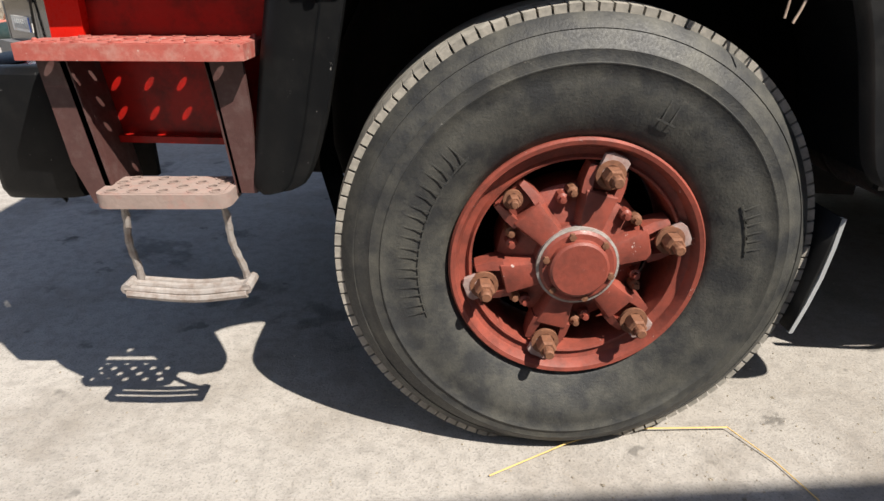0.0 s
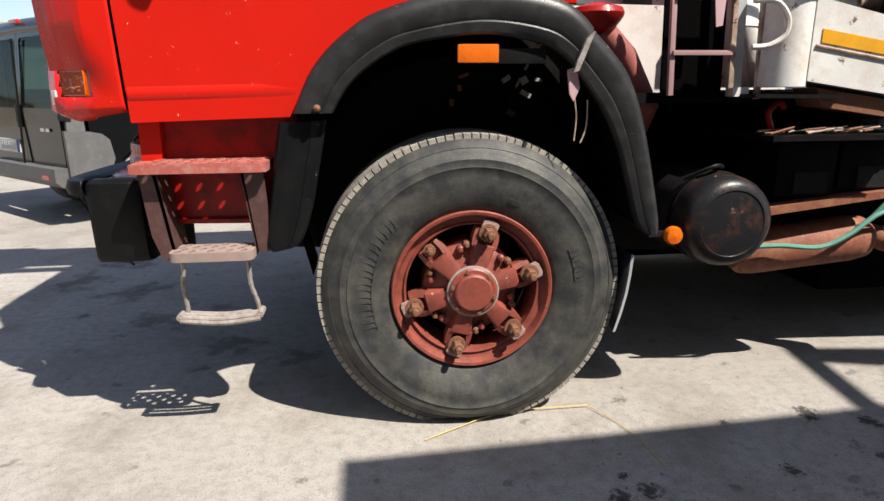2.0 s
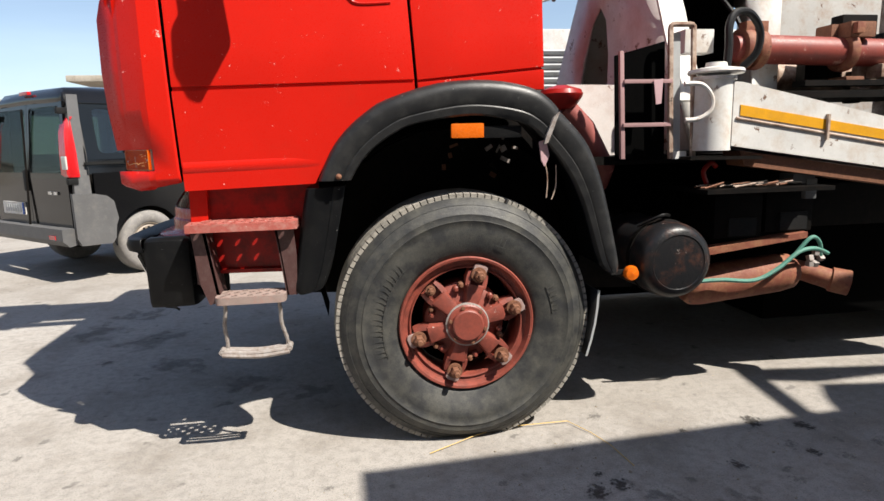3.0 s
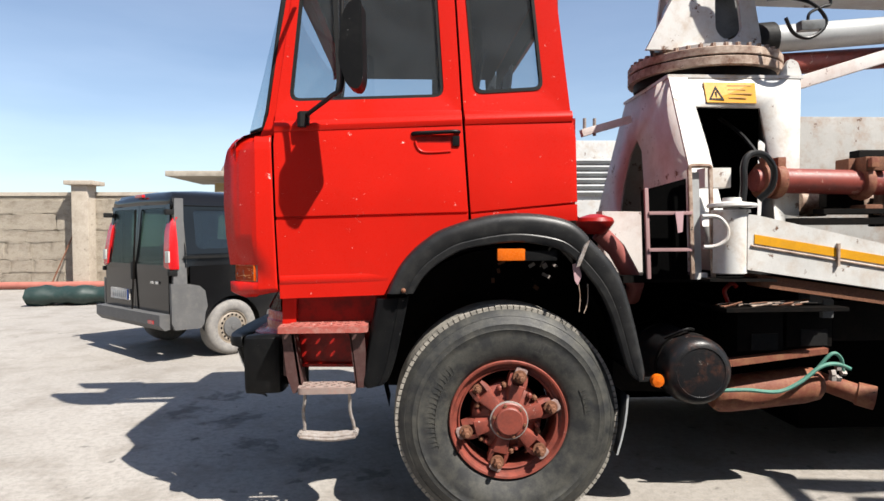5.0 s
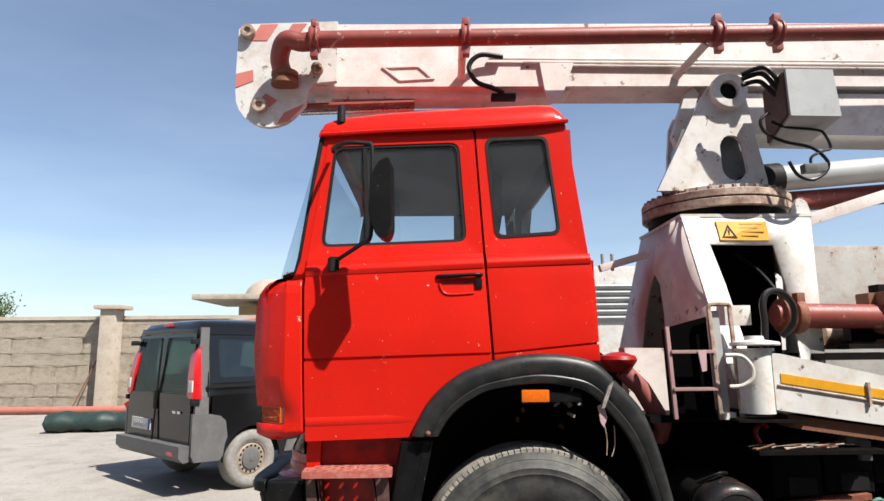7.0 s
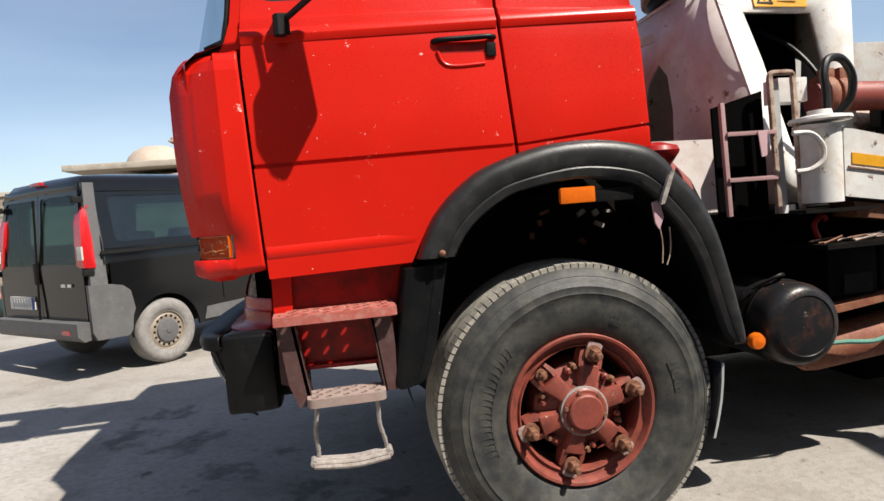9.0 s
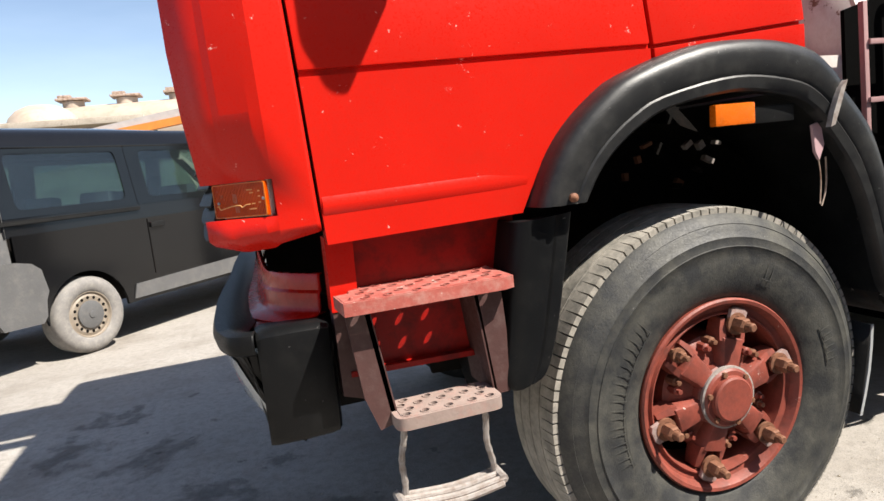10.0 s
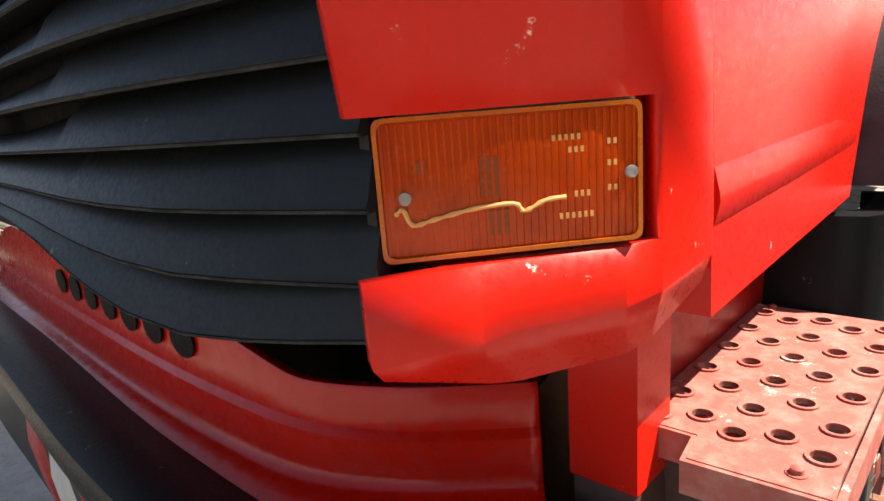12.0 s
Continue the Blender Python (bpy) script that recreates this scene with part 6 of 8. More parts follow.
        add_box(bm, (x, py - 0.01, pz + 0.10), (0.045, 0.06, 0.05))
        add_box(bm, (x, py - 0.01, pz - 0.10), (0.045, 0.06, 0.07))
        part("coupling", bm, PIPE, pipe, "clamped pipe coupling", bevel=0.004)
    bm = bmesh.new()
    add_lathe(bm, [(0.066, -0.05), (0.09, -0.045), (0.09, -0.015), (0.07, 0.0), (0.09, 0.015), (0.09, 0.045), (0.066, 0.05)], (-1.49, 0.75, 3.44), axis="z", seg=20)
    part("coupling", bm, NUT, pipe, "greasy rusty coupling")
    for x in (-0.29, 1.22):
        bm = bmesh.new()
        add_tube(bm, [(x, 0.86, 3.50), (x + (0.0 if x < 0 else 0.13), 0.64, 3.64)], 0.028, 10)
        part("pipe_bracket", bm, CREAM, pipe)
    # hydraulic lines and hose on the side
    for k, z in enumerate((3.635, 3.61, 3.585)):
        bm = bmesh.new()
        add_tube(bm, [(-0.1 + 0.25 * k, 0.842, z), (2.4, 0.842, z - 0.02), (6.0, 0.842, z - 0.05)], 0.008, 6)
        part("hydraulic_line", bm, CREAM, boom)
    bm = bmesh.new()
    add_tube(bm, bend([(0.0, 0.82, 3.635), (-0.16, 0.80, 3.64), (-0.24, 0.79, 3.55), (-0.19, 0.79, 3.44), (-0.08, 0.80, 3.40), (0.0, 0.82, 3.37)], 6), 0.018, 8)
    part("boom_hose", bm, HOSE, boom, "black hydraulic hose loop")
    bm = bmesh.new()
    add_box(bm, (0.0, 0.85, 3.35), (0.17, 0.06, 0.04))
    part("valve", bm, BLACK, boom, bevel=0.004)
    bm = bmesh.new()
    add_prism(bm, [(0.26, 3.60), (0.5, 3.60), (0.40, 3.33), (0.30, 3.33)], 0.835, 0.86)
    part("gusset", bm, CREAM, boom, bevel=0.004)
    bm = bmesh.new()
    add_ring(bm, round_poly([(-0.85, 3.58), (-0.58, 3.59), (-0.47, 3.49), (-0.72, 3.475)], 0.01), round_poly([(-0.82, 3.57), (-0.59, 3.578), (-0.50, 3.495), (-0.71, 3.485)], 0.01), 0.85, 0.861)
    part("stiffener", bm, CREAM, boom)
    # lift cylinder
    cyl = new("lift_cylinder")
    cyl.parent = truck
    bm = bmesh.new()
    add_tube(bm, [(1.95, 1.0, 2.80), (6.0, 1.0, 3.16)], 0.09, 20)
    part("barrel", bm, GREY, cyl, "grey hydraulic cylinder barrel", smooth=60)
    bm = bmesh.new()
    add_tube(bm, [(1.80, 1.0, 2.785), (1.96, 1.0, 2.80)], 0.115, 20)
    part("gland", bm, BLACK, cyl, "black cylinder end")


build_boom()


def build_rear_deck():
    # outrigger: upright leg and tapering beam with a stripe
    out = new("outrigger")
    out.parent = truck
    bm = bmesh.new()
    add_lathe(bm, [(0.088, 1.28), (0.088, 1.60), (0.10, 1.60), (0.10, 1.615)], (1.205, 0.10, 0), axis="z", seg=28)
    part("leg_tube", bm, WHITE, out, "white upright outrigger leg", smooth=40)
    bm = bmesh.new()
    add_lathe(bm, [(0.12, 1.628), (0.125, 1.635), (0.12, 1.648), (0.05, 1.66), (0.045, 1.68), (0.0, 1.682)], (1.215, 0.10, 0), axis="z", seg=28)
    part("leg_cap", bm, WHITE, out, "flat dirty white leg cap", smooth=40)
    bm = bmesh.new()
    add_prism(bm, [(1.265, 1.30), (3.3, 0.995), (3.3, 1.145), (1.31, 1.586), (1.265, 1.59)], 0.03, 0.24)
    part("beam", bm, WHITE, out, "white tapering outrigger beam", bevel=0.008)
    bm = bmesh.new()
    add_prism(bm, [(1.30, 1.485), (3.3, 1.15), (3.3, 1.108), (1.30, 1.437)], 0.026, 0.034)
    part("stripe", bm, YELLOW, out, "yellow stripe along the beam")
    bm = bmesh.new()
    add_tube(bm, [(1.28, 0.027, 1.425), (3.3, 0.027, 1.085)], 0.006, 6)
    part("edge_weld", bm, RUSTY, out)
    bm = bmesh.new()
    add_prism(bm, [(1.33, 1.275), (3.3, 0.985), (3.3, 0.92), (1.36, 1.205)], 0.06, 0.2)
    part("lower_beam", bm, NUT, out, "dirty lower slide beam", bevel=0.006)
    bm = bmesh.new()
    add_box(bm, (1.75, 0.022, 1.375), (0.012, 0.02, 0.12))
    part("latch", bm, RUSTY, out)
    bm = bmesh.new()
    add_tube(bm, bend([(1.02, 0.03, 1.58), (1.10, 0.02, 1.575), (1.145, 0.01, 1.52), (1.14, 0.01, 1.46), (1.09, 0.02, 1.425), (1.03, 0.03, 1.42)], 5), 0.011, 8)
    part("grab_bar", bm, WHITE, out, "bent white grab bar")
    bm = bmesh.new()
    add_prism(bm, [(1.06, 1.255), (1.42, 1.25), (1.42, 1.235), (1.06, 1.24)], 0.02, 0.26)
    part("deck_plate", bm, GREASE_SHADE, out, "dark deck plate")
    bm = bmesh.new()
    add_tube(bm, bend([(1.30, 0.16, 1.60), (1.325, 0.18, 1.75), (1.335, 0.2, 1.86), (1.38, 0.22, 1.925), (1.47, 0.24, 1.925), (1.54, 0.26, 1.85), (1.535, 0.27, 1.75), (1.48, 0.30, 1.68)], 6), 0.019, 10)
    part("leg_hose", bm, HOSE, out, "thick black hose arching from the leg")
    # framed opening, its inner shade painted as a near-black sheet
    board = new("framed_opening")
    board.parent = truck
    bm = bmesh.new()
    add_prism(bm, [(0.775, 1.24), (1.02, 1.24), (1.005, 1.79), (0.76, 1.725)], 0.19, 0.205)
    part("board", bm, VOID, board, "near-black sheet painted as the shade in the framed opening", bevel=0.003)
    for x, z0, z1, mat in ((0.765, 1.25, 1.735, material_once("faded_pink_paint", (0.34, 0.2, 0.2))), (1.003, 1.245, 1.835, RUSTY), (1.117, 1.235, 1.835, RUSTY)):
        bm = bmesh.new()
        add_box(bm, (x, 0.12, (z0 + z1) / 2), (0.02, 0.02, z1 - z0), Matrix.Rotation(radians(-2.2), 3, "Y"))
        part("post", bm, mat, board, "flaking frame post", bevel=0.003)
    bm = bmesh.new()
    add_tube(bm, bend([(0.992, 0.12, 1.83), (1.0, 0.12, 1.85), (1.05, 0.12, 1.852), (1.10, 0.12, 1.85), (1.107, 0.12, 1.83)], 3), 0.012, 8)
    part("top_bar", bm, RUSTY, board, "bent flaking bar joining two posts")
    bm = bmesh.new()
    add_box(bm, (1.04, 0.15, 1.55), (0.05, 0.012, 0.54), Matrix.Rotation(radians(-2.2), 3, "Y"))
    part("side_strip", bm, GREY, board)
    for z in (1.405, 1.60):
        bm = bmesh.new()
        add_box(bm, (0.885, 0.108, z), (0.235, 0.015, 0.018))
        part("rail", bm, material_once("faded_pink_paint", (0.34, 0.2, 0.2)), board, "faded pink rail", bevel=0.003)
    bm = bmesh.new()
    add_prism(bm, [(0.905, 1.605), (0.95, 1.61), (0.945, 1.50), (0.92, 1.495)], 0.092, 0.097)
    part("rag", bm, material_once("pink_rag", (0.5, 0.32, 0.34)), board, "small pink rag on the rail")
    bm = bmesh.new()
    add_box(bm, (1.06, 0.14, 1.262), (0.07, 0.04, 0.035))
    part("clamp", bm, WHITE, board)
    bm = bmesh.new()
    add_box(bm, (1.215, 0.3, 1.80), (0.15, 0.1, 0.11))
    part("bracket_box", bm, WHITE, board, bevel=0.004)
    # air intake behind the cab
    intake = new("air_intake")
    intake.parent = truck
    bm = bmesh.new()
    add_tube(bm, [(0.56, 0.30, 1.50), (0.66, 0.30, 1.40), (0.78, 0.33, 1.20), (0.80, 0.45, 1.12)], 0.05, 14)
    part("intake_pipe", bm, material_once("dull_red_paint", (0.26, 0.07, 0.06)), intake, "dull red intake pipe")
    bm = bmesh.new()
    add_lathe(bm, [(0.05, 1.49), (0.075, 1.51), (0.10, 1.545), (0.105, 1.56), (0.095, 1.58), (0.03, 1.60), (0.0, 1.602)], (0.53, 0.28, 0), axis="z", seg=24)
    part("intake_cap", bm, RED_WORN, intake, "red mushroom cap", smooth=40)
    # air reservoir lying across the chassis
    tank = new("air_reservoir")
    tank.parent = truck
    bm = bmesh.new()
    add_lathe(bm, [(0.0, -0.052), (0.10, -0.05), (0.125, -0.046), (0.128, -0.05), (0.145, -0.045), (0.165, -0.03), (0.175, 0.0), (0.178, 0.03), (0.178, 0.6), (0.15, 0.65), (0.0, 0.67)], (0.985, 0.0, 0.779), seg=48, caps=False)
    part("tank_shell", bm, material("glossy_black_tank", (0.012, 0.012, 0.013), 0.35, spec=0.3, grime=(0.12, 0.045, 0.025), amount=0.34, scale=6, chips=(0.34, 0.30, 0.27), chip_at=0.64, chip_scale=18, bump=0.2), tank, "chipped glossy black air reservoir", smooth=40)
    for y in (0.10, 0.45):
        bm = bmesh.new()
        add_lathe(bm, [(0.18, -0.015), (0.184, -0.013), (0.184, 0.013), (0.18, 0.015)], (0.985, y, 0.779), seg=40, caps=False)
        part("tank_strap", bm, GREASE_SHADE, tank, "dark tank strap")
    bm = bmesh.new()
    add_tube(bm, bend([(0.86, 0.12, 0.93), (0.95, 0.06, 0.985), (1.02, 0.12, 0.975)], 5), 0.008, 6)
    part("tank_wire", bm, HOSE, tank)
    # rusty cylinder with pipes
    rusty = new("exhaust_silencer")
    rusty.parent = truck
    bm = bmesh.new()
    add_tube(bm, [(1.20, 0.29, 0.568), (1.23, 0.29, 0.571), (1.29, 0.29, 0.578), (1.72, 0.27, 0.625), (1.79, 0.265, 0.633), (1.82, 0.265, 0.637)], [0.065, 0.092, 0.102, 0.102, 0.092, 0.065], 24)
    part("silencer_body", bm, RUST_TANK, rusty, "rusty red silencer")
    bm = bmesh.new()
    add_tube(bm, [(1.82, 0.42, 0.65), (2.02, 0.25, 0.58), (2.025, 0.246, 0.578), (2.03, 0.243, 0.577), (2.10, 0.195, 0.562), (2.102, 0.194, 0.562), (2.08, 0.21, 0.566)], [0.05, 0.055, 0.055, 0.066, 0.068, 0.054, 0.05], 20, caps=False)
    part("tail_pipe", bm, RUST_TANK, rusty, "rusty open tail pipe")
    bm = bmesh.new()
    add_tube(bm, bend([(1.20, 0.16, 0.63), (1.33, 0.145, 0.635), (1.5, 0.135, 0.625), (1.62, 0.13, 0.675), (1.74, 0.13, 0.76), (1.84, 0.14, 0.77), (1.92, 0.15, 0.74)], 6), 0.011, 8)
    part("green_hose", bm, GREEN_HOSE, rusty, "green air hose over the silencer")
    bm = bmesh.new()
    add_tube(bm, bend([(1.72, 0.14, 0.74), (1.80, 0.13, 0.83), (1.86, 0.14, 0.80), (1.88, 0.15, 0.72)], 6), 0.010, 8)
    part("green_hose", bm, GREEN_HOSE, rusty)
    bm = bmesh.new()
    for k in range(5):
        add_box(bm, (1.82 + 0.03 * (k % 3), 0.15, 0.69 + 0.03 * (k // 2)), (0.025, 0.03, 0.025), Matrix.Rotation(0.4 * k, 3, "X"))
    part("fittings", bm, STEEL, rusty, "small steel fittings")
    bm = bmesh.new()
    add_prism(bm, [(1.22, 0.80), (1.78, 0.86), (1.78, 0.83), (1.22, 0.765)], 0.13, 0.19)
    add_prism(bm, [(1.22, 0.80), (1.78, 0.86), (1.78, 0.825), (1.22, 0.765)], 0.19, 0.2)
    part("carrier_angle", bm, RUST_TANK, rusty, "rusty angle iron under the batteries", bevel=0.003)
    # batteries under the deck
    for x, z in ((1.42, 0.95), (1.70, 0.97)):
        bat = new("battery_box")
        bat.parent = truck
        bm = bmesh.new()
        add_box(bm, (x, 0.32, z), (0.26, 0.3, 0.22))
        part("case", bm, GREASE_SHADE, bat, "dark battery case", bevel=0.01)
        bm = bmesh.new()
        add_box(bm, (x + 0.02, 0.165, z - 0.055), (0.15, 0.01, 0.09))
        part("case_label", bm, BLACK, bat, "grey battery face")
    bm = bmesh.new()
    add_box(bm, (1.47, 0.25, 1.09), (0.66, 0.50, 0.02))
    part("battery_cover", bm, GREASE_SHADE, truck, "dark battery cover with clutter")
    rng = random.Random(12)
    for k in range(34):
        bm = bmesh.new()
        x, y = rng.uniform(1.12, 1.55), rng.uniform(0.0, 0.12)
        a = rng.uniform(-0.5, 0.5)
        L = rng.uniform(0.03, 0.2)
        add_tube(bm, [(x, y, 1.108 + rng.uniform(0, 0.01)), (x + L * math.cos(a), y + 0.4 * L * math.sin(a), 1.112 + rng.uniform(0, 0.02))], rng.choice((0.003, 0.004, 0.006)), 6)
        part("loose_rod", bm, rng.choice((NUT, NUT, STEEL, RUSTY, GREASE_SHADE)), truck)
    bm = bmesh.new()
    add_tube(bm, bend([(1.22, 0.14, 1.12), (1.20, 0.14, 1.18), (1.24, 0.14, 1.22), (1.27, 0.15, 1.2)], 5), 0.012, 8)
    part("red_hose", bm, RED_WORN, truck, "short red hose end")
    bm = bmesh.new()
    add_box(bm, (1.72, 0.16, 1.13), (0.12, 0.1, 0.05))
    add_box(bm, (1.76, 0.12, 1.08), (0.06, 0.03, 0.1))
    part("bracket", bm, STEELBOX, truck, "loose grey bracket", bevel=0.004)
    # near-black boxes that put the shade below the deck into colour
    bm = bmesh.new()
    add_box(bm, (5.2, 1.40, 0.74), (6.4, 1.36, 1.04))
    part("underdeck_shade", bm, VOID, truck, "near-black block painted as the shade under the deck", bevel=0.02)
    bm = bmesh.new()
    add_box(bm, (3.4, 1.13, 1.24), (5.6, 1.8, 0.04))
    part("deck", bm, GREASE_SHADE, truck, "dark steel deck")
    # added box, unseen, that stops light coming under from the far side
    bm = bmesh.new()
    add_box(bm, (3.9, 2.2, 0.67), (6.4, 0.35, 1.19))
    part("far_side_blocker", bm, VOID, truck, "unseen black box added to block light from the far side", bevel=0.05)
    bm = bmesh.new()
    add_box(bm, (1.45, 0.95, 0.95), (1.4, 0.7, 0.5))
    part("gearbox", bm, VOID, truck, "gearbox between the rails, blackened for the underbody shade", bevel=0.04)
    # red hopper pipe, grey cabinet behind
    hop = new("pump_pipework")
    hop.parent = truck
    bm = bmesh.new()
    add_tube(bm, [(1.62, 0.60, 1.815), (1.66, 0.60, 1.814), (3.4, 0.75, 1.79)], [0.07, 0.078, 0.078], 18)
    part("pump_pipe", bm, PIPE, hop, "heavy red pump pipe", smooth=50)
    for x in (1.68, 1.76, 2.35):
        bm = bmesh.new()
        add_lathe(bm, [(0.076, -0.03), (0.108, -0.027), (0.113, 0.0), (0.108, 0.027), (0.076, 0.03)], (x, 0.60 + 0.086 * (x - 1.66), 1.813 - 0.014 * (x - 1.66)), axis="x", seg=20)
        add_box(bm, (x, 0.57, 1.92), (0.05, 0.07, 0.06))
        part("pipe_flange", bm, RUST_TANK, hop, "rusty bolted pipe flange", bevel=0.006)
    bm = bmesh.new()
    add_tube(bm, [(2.1, 0.95, 1.70), (3.6, 1.1, 1.70)], 0.09, 16)
    part("pale_pipe", bm, RUSTY, hop, "pale rusty pipe")
    bm = bmesh.new()
    add_box(bm, (2.75, 0.55, 1.62), (1.5, 0.1, 0.03))
    add_box(bm, (2.6, 0.75, 1.56), (1.5, 0.5, 0.04))
    part("walkway", bm, GREASE_SHADE, hop, "dark walkway plate")
    bm = bmesh.new()
    add_box(bm, (4.6, 2.6, 1.9), (3.2, 0.1, 1.35))
    part("hopper_wall", bm, HOPPER, truck, "rust-streaked pale grey side wall", bevel=0.01)
    bm = bmesh.new()
    add_box(bm, (2.45, 0.85, 2.59), (0.95, 0.14, 0.08), Matrix.Rotation(radians(-17), 3, "Y"))
    part("support_arm", bm, CREAM, truck, "pale steel support arm", bevel=0.006)
    bm = bmesh.new()
    add_tube(bm, [(2.06, 1.05, 2.645), (2.07, 1.05, 2.646), (3.4, 1.25, 2.79)], [0.06, 0.075, 0.075], 16)
    part("parked_pipe", bm, PIPE, truck, "red pipe resting on the arm")
    bm = bmesh.new()
    add_box(bm, (3.0, 0.95, 2.0), (0.16, 0.16, 1.3))
    part("frame_post", bm, RUSTY, truck, "rusty upright post", bevel=0.01)
    rng = random.Random(5)
    for k in range(16):
        bm = bmesh.new()
        x, y, z = rng.uniform(2.2, 3.4), rng.uniform(0.6, 1.1), rng.uniform(1.62, 1.92)
        add_box(bm, (x, y, z), (rng.uniform(0.06, 0.25), rng.uniform(0.05, 0.2), rng.uniform(0.05, 0.2)))
        part("machinery", bm, rng.choice((GREASE_SHADE, GREASE_SHADE, NUT, RUSTY)), hop, bevel=0.012)


build_rear_deck()


# under the arch: linkage and scraps that catch the light
def build_underarch():
    rng = random.Random(8)
    for k in range(14):
        bm = bmesh.new()
        x, z = rng.uniform(-0.1, 0.40), rng.uniform(1.10, 1.34)
        add_box(bm, (x, rng.uniform(0.3, 0.5), z), (rng.uniform(0.015, 0.05), 0.02, rng.uniform(0.01, 0.03)), Matrix.Rotation(rng.uniform(-0.7, 0.7), 3, "Y"))
        part("linkage", bm, rng.choice((STEEL, NUT, GREASE_SHADE, GREASE_SHADE)), truck)
    bm = bmesh.new()
    add_prism(bm, [(0.315, 1.34), (0.345, 1.35), (0.36, 1.28), (0.34, 1.235), (0.325, 1.26)], -0.06, -0.05)
    part("torn_strip", bm, material_once("pink_rag", (0.5, 0.32, 0.34)), truck, "torn pink strip under the arch")
    bm = bmesh.new()
    add_tube(bm, bend([(0.345, -0.05, 1.25), (0.355, -0.05, 1.18), (0.35, -0.05, 1.1)], 4), 0.0025, 6)
    add_tube(bm, bend([(0.40, -0.03, 1.24), (0.40, -0.03, 1.15), (0.38, -0.03, 1.09)], 4), 0.003, 6)
    part("hanging_wire", bm, RUSTY, truck, "frayed hanging wires")


build_underarch()


# ---- the parked van ----
def build_van():
    van = thing("passenger_van", (-3.233, 4.052, 0), "dusty black and grey passenger van parked in the yard", "van", turn=46.4)
    W = 1.88

    def tuck(z):
        """How far the side leans in at a height."""
        return 0.012 + 0.10 * max(0.0, min(1.0, (z - 1.15) / 0.6))

    def rear_x(z):
        return 0.02 + 0.085 * max(0, z - 1.08) / 0.8
    bm = bmesh.new()
    rows = []
    for x, zr in ((rear_x(1.76) + 0.0, 1.80), (rear_x(1.76) + 0.02, 1.88), (0.17, 1.94), (0.3, 1.968), (0.6, 1.985), (1.5, 1.99), (2.6, 1.965), (3.05, 1.91), (3.2, 1.84)):
        half = [(tuck(1.76), 1.755), (tuck(1.76) + 0.012, min(zr, 1.80)), (0.155, min(zr, 1.88)), (0.25, min(zr, 1.945) - 0.01), (0.5, zr - 0.008), (0.94, zr)]
        rows.append([(x, y, z) for y, z in half] + [(x, W - y, z) for y, z in half[-2::-1]])
    add_loft(bm, rows)
    ob = part("roof", bm, VAN_BLACK, van, "dusty black van roof", smooth=40, local=True)
    sm = ob.modifiers.new("thickness", "SOLIDIFY")
    sm.thickness = 0.03
    for side in (0, 1):
        place = (lambda p: tuck(p[1])) if side == 0 else (lambda p: W - 0.03 - tuck(p[1]))
        for name, quad in (("waist_panel", [(0.2, 1.08), (4.3, 1.08), (3.85, 1.25), (0.2, 1.25)]), ("roof_rail", [(0.27, 1.725), (3.2, 1.725), (3.12, 1.765), (0.27, 1.765)]),
                           ("pillar", [(0.2, 1.225), (0.30, 1.225), (0.32, 1.48), (0.34, 1.73), (0.22, 1.73)]), ("pillar", [(1.40, 1.225), (1.57, 1.225), (1.57, 1.48), (1.57, 1.73), (1.38, 1.73), (1.39, 1.48)]),
                           ("pillar", [(2.70, 1.225), (2.88, 1.225), (2.87, 1.48), (2.86, 1.73), (2.69, 1.73), (2.7, 1.48)]), ("pillar", [(3.75, 1.225), (3.9, 1.225), (3.25, 1.73), (3.12, 1.73)])):
            bm = bmesh.new()
            add_prism(bm, quad, 0.0, 0.03, lean=place)
            part(name, bm, VAN_BLACK, van, local=True, bevel=0.004)
    bm = bmesh.new()
    add_loft(bm, [[(4.02, y, 1.22), (4.5, y, 1.1), (4.7, y, 0.9), (4.74, y, 0.5)] for y in (0.08, 0.5, 1.38, 1.80)])
    part("bonnet", bm, VAN_BLACK, van, "black bonnet", local=True, smooth=50)
    bm = bmesh.new()
    add_loft(bm, [[(3.15, y, 1.86), (4.03, y, 1.22)] for y in (0.14, 0.5, 1.38, 1.74)])
    ob = part("windscreen", bm, VAN_GLASS, van, "tinted windscreen", local=True)
    ob.visible_shadow = False
    # lower sides with wheel arches
    arch = lambda cx, r, lo: [(cx + r * math.cos(radians(a)), 0.335 + r * math.sin(radians(a))) for a in range(180, -1, -12)]
    prof = [(0.40, 0.40)] + arch(0.80, 0.38, 0) + [(1.22, 0.34), (3.66, 0.34)] + arch(4.08, 0.38, 0) + [(4.5, 0.36), (4.72, 0.55), (4.72, 0.9), (4.5, 1.10), (0.25, 1.09), (0.25, 0.88), (0.38, 0.80)]
    for y0, y1 in ((0.0, 0.03), (W - 0.03, W)):
        bm = bmesh.new()
        add_prism(bm, prof, y0, y1)
        part("side_panel", bm, VAN_BLACK, van, "black side panel with scuffs", local=True, bevel=0.006)
        bm = bmesh.new()
        add_prism(bm, [(0.02, 0.46), (0.06, 0.38), (0.37, 0.37), (0.41, 0.42), (0.43, 0.55), (0.46, 0.62), (0.43, 0.80), (0.36, 0.86), (0.25, 0.885), (0.02, 0.90)], y0 - 0.008, y1 + 0.008)
        part("corner_bumper", bm, VAN_GREY, van, "scratched grey plastic bumper corner", local=True, bevel=0.012)
        bm = bmesh.new()
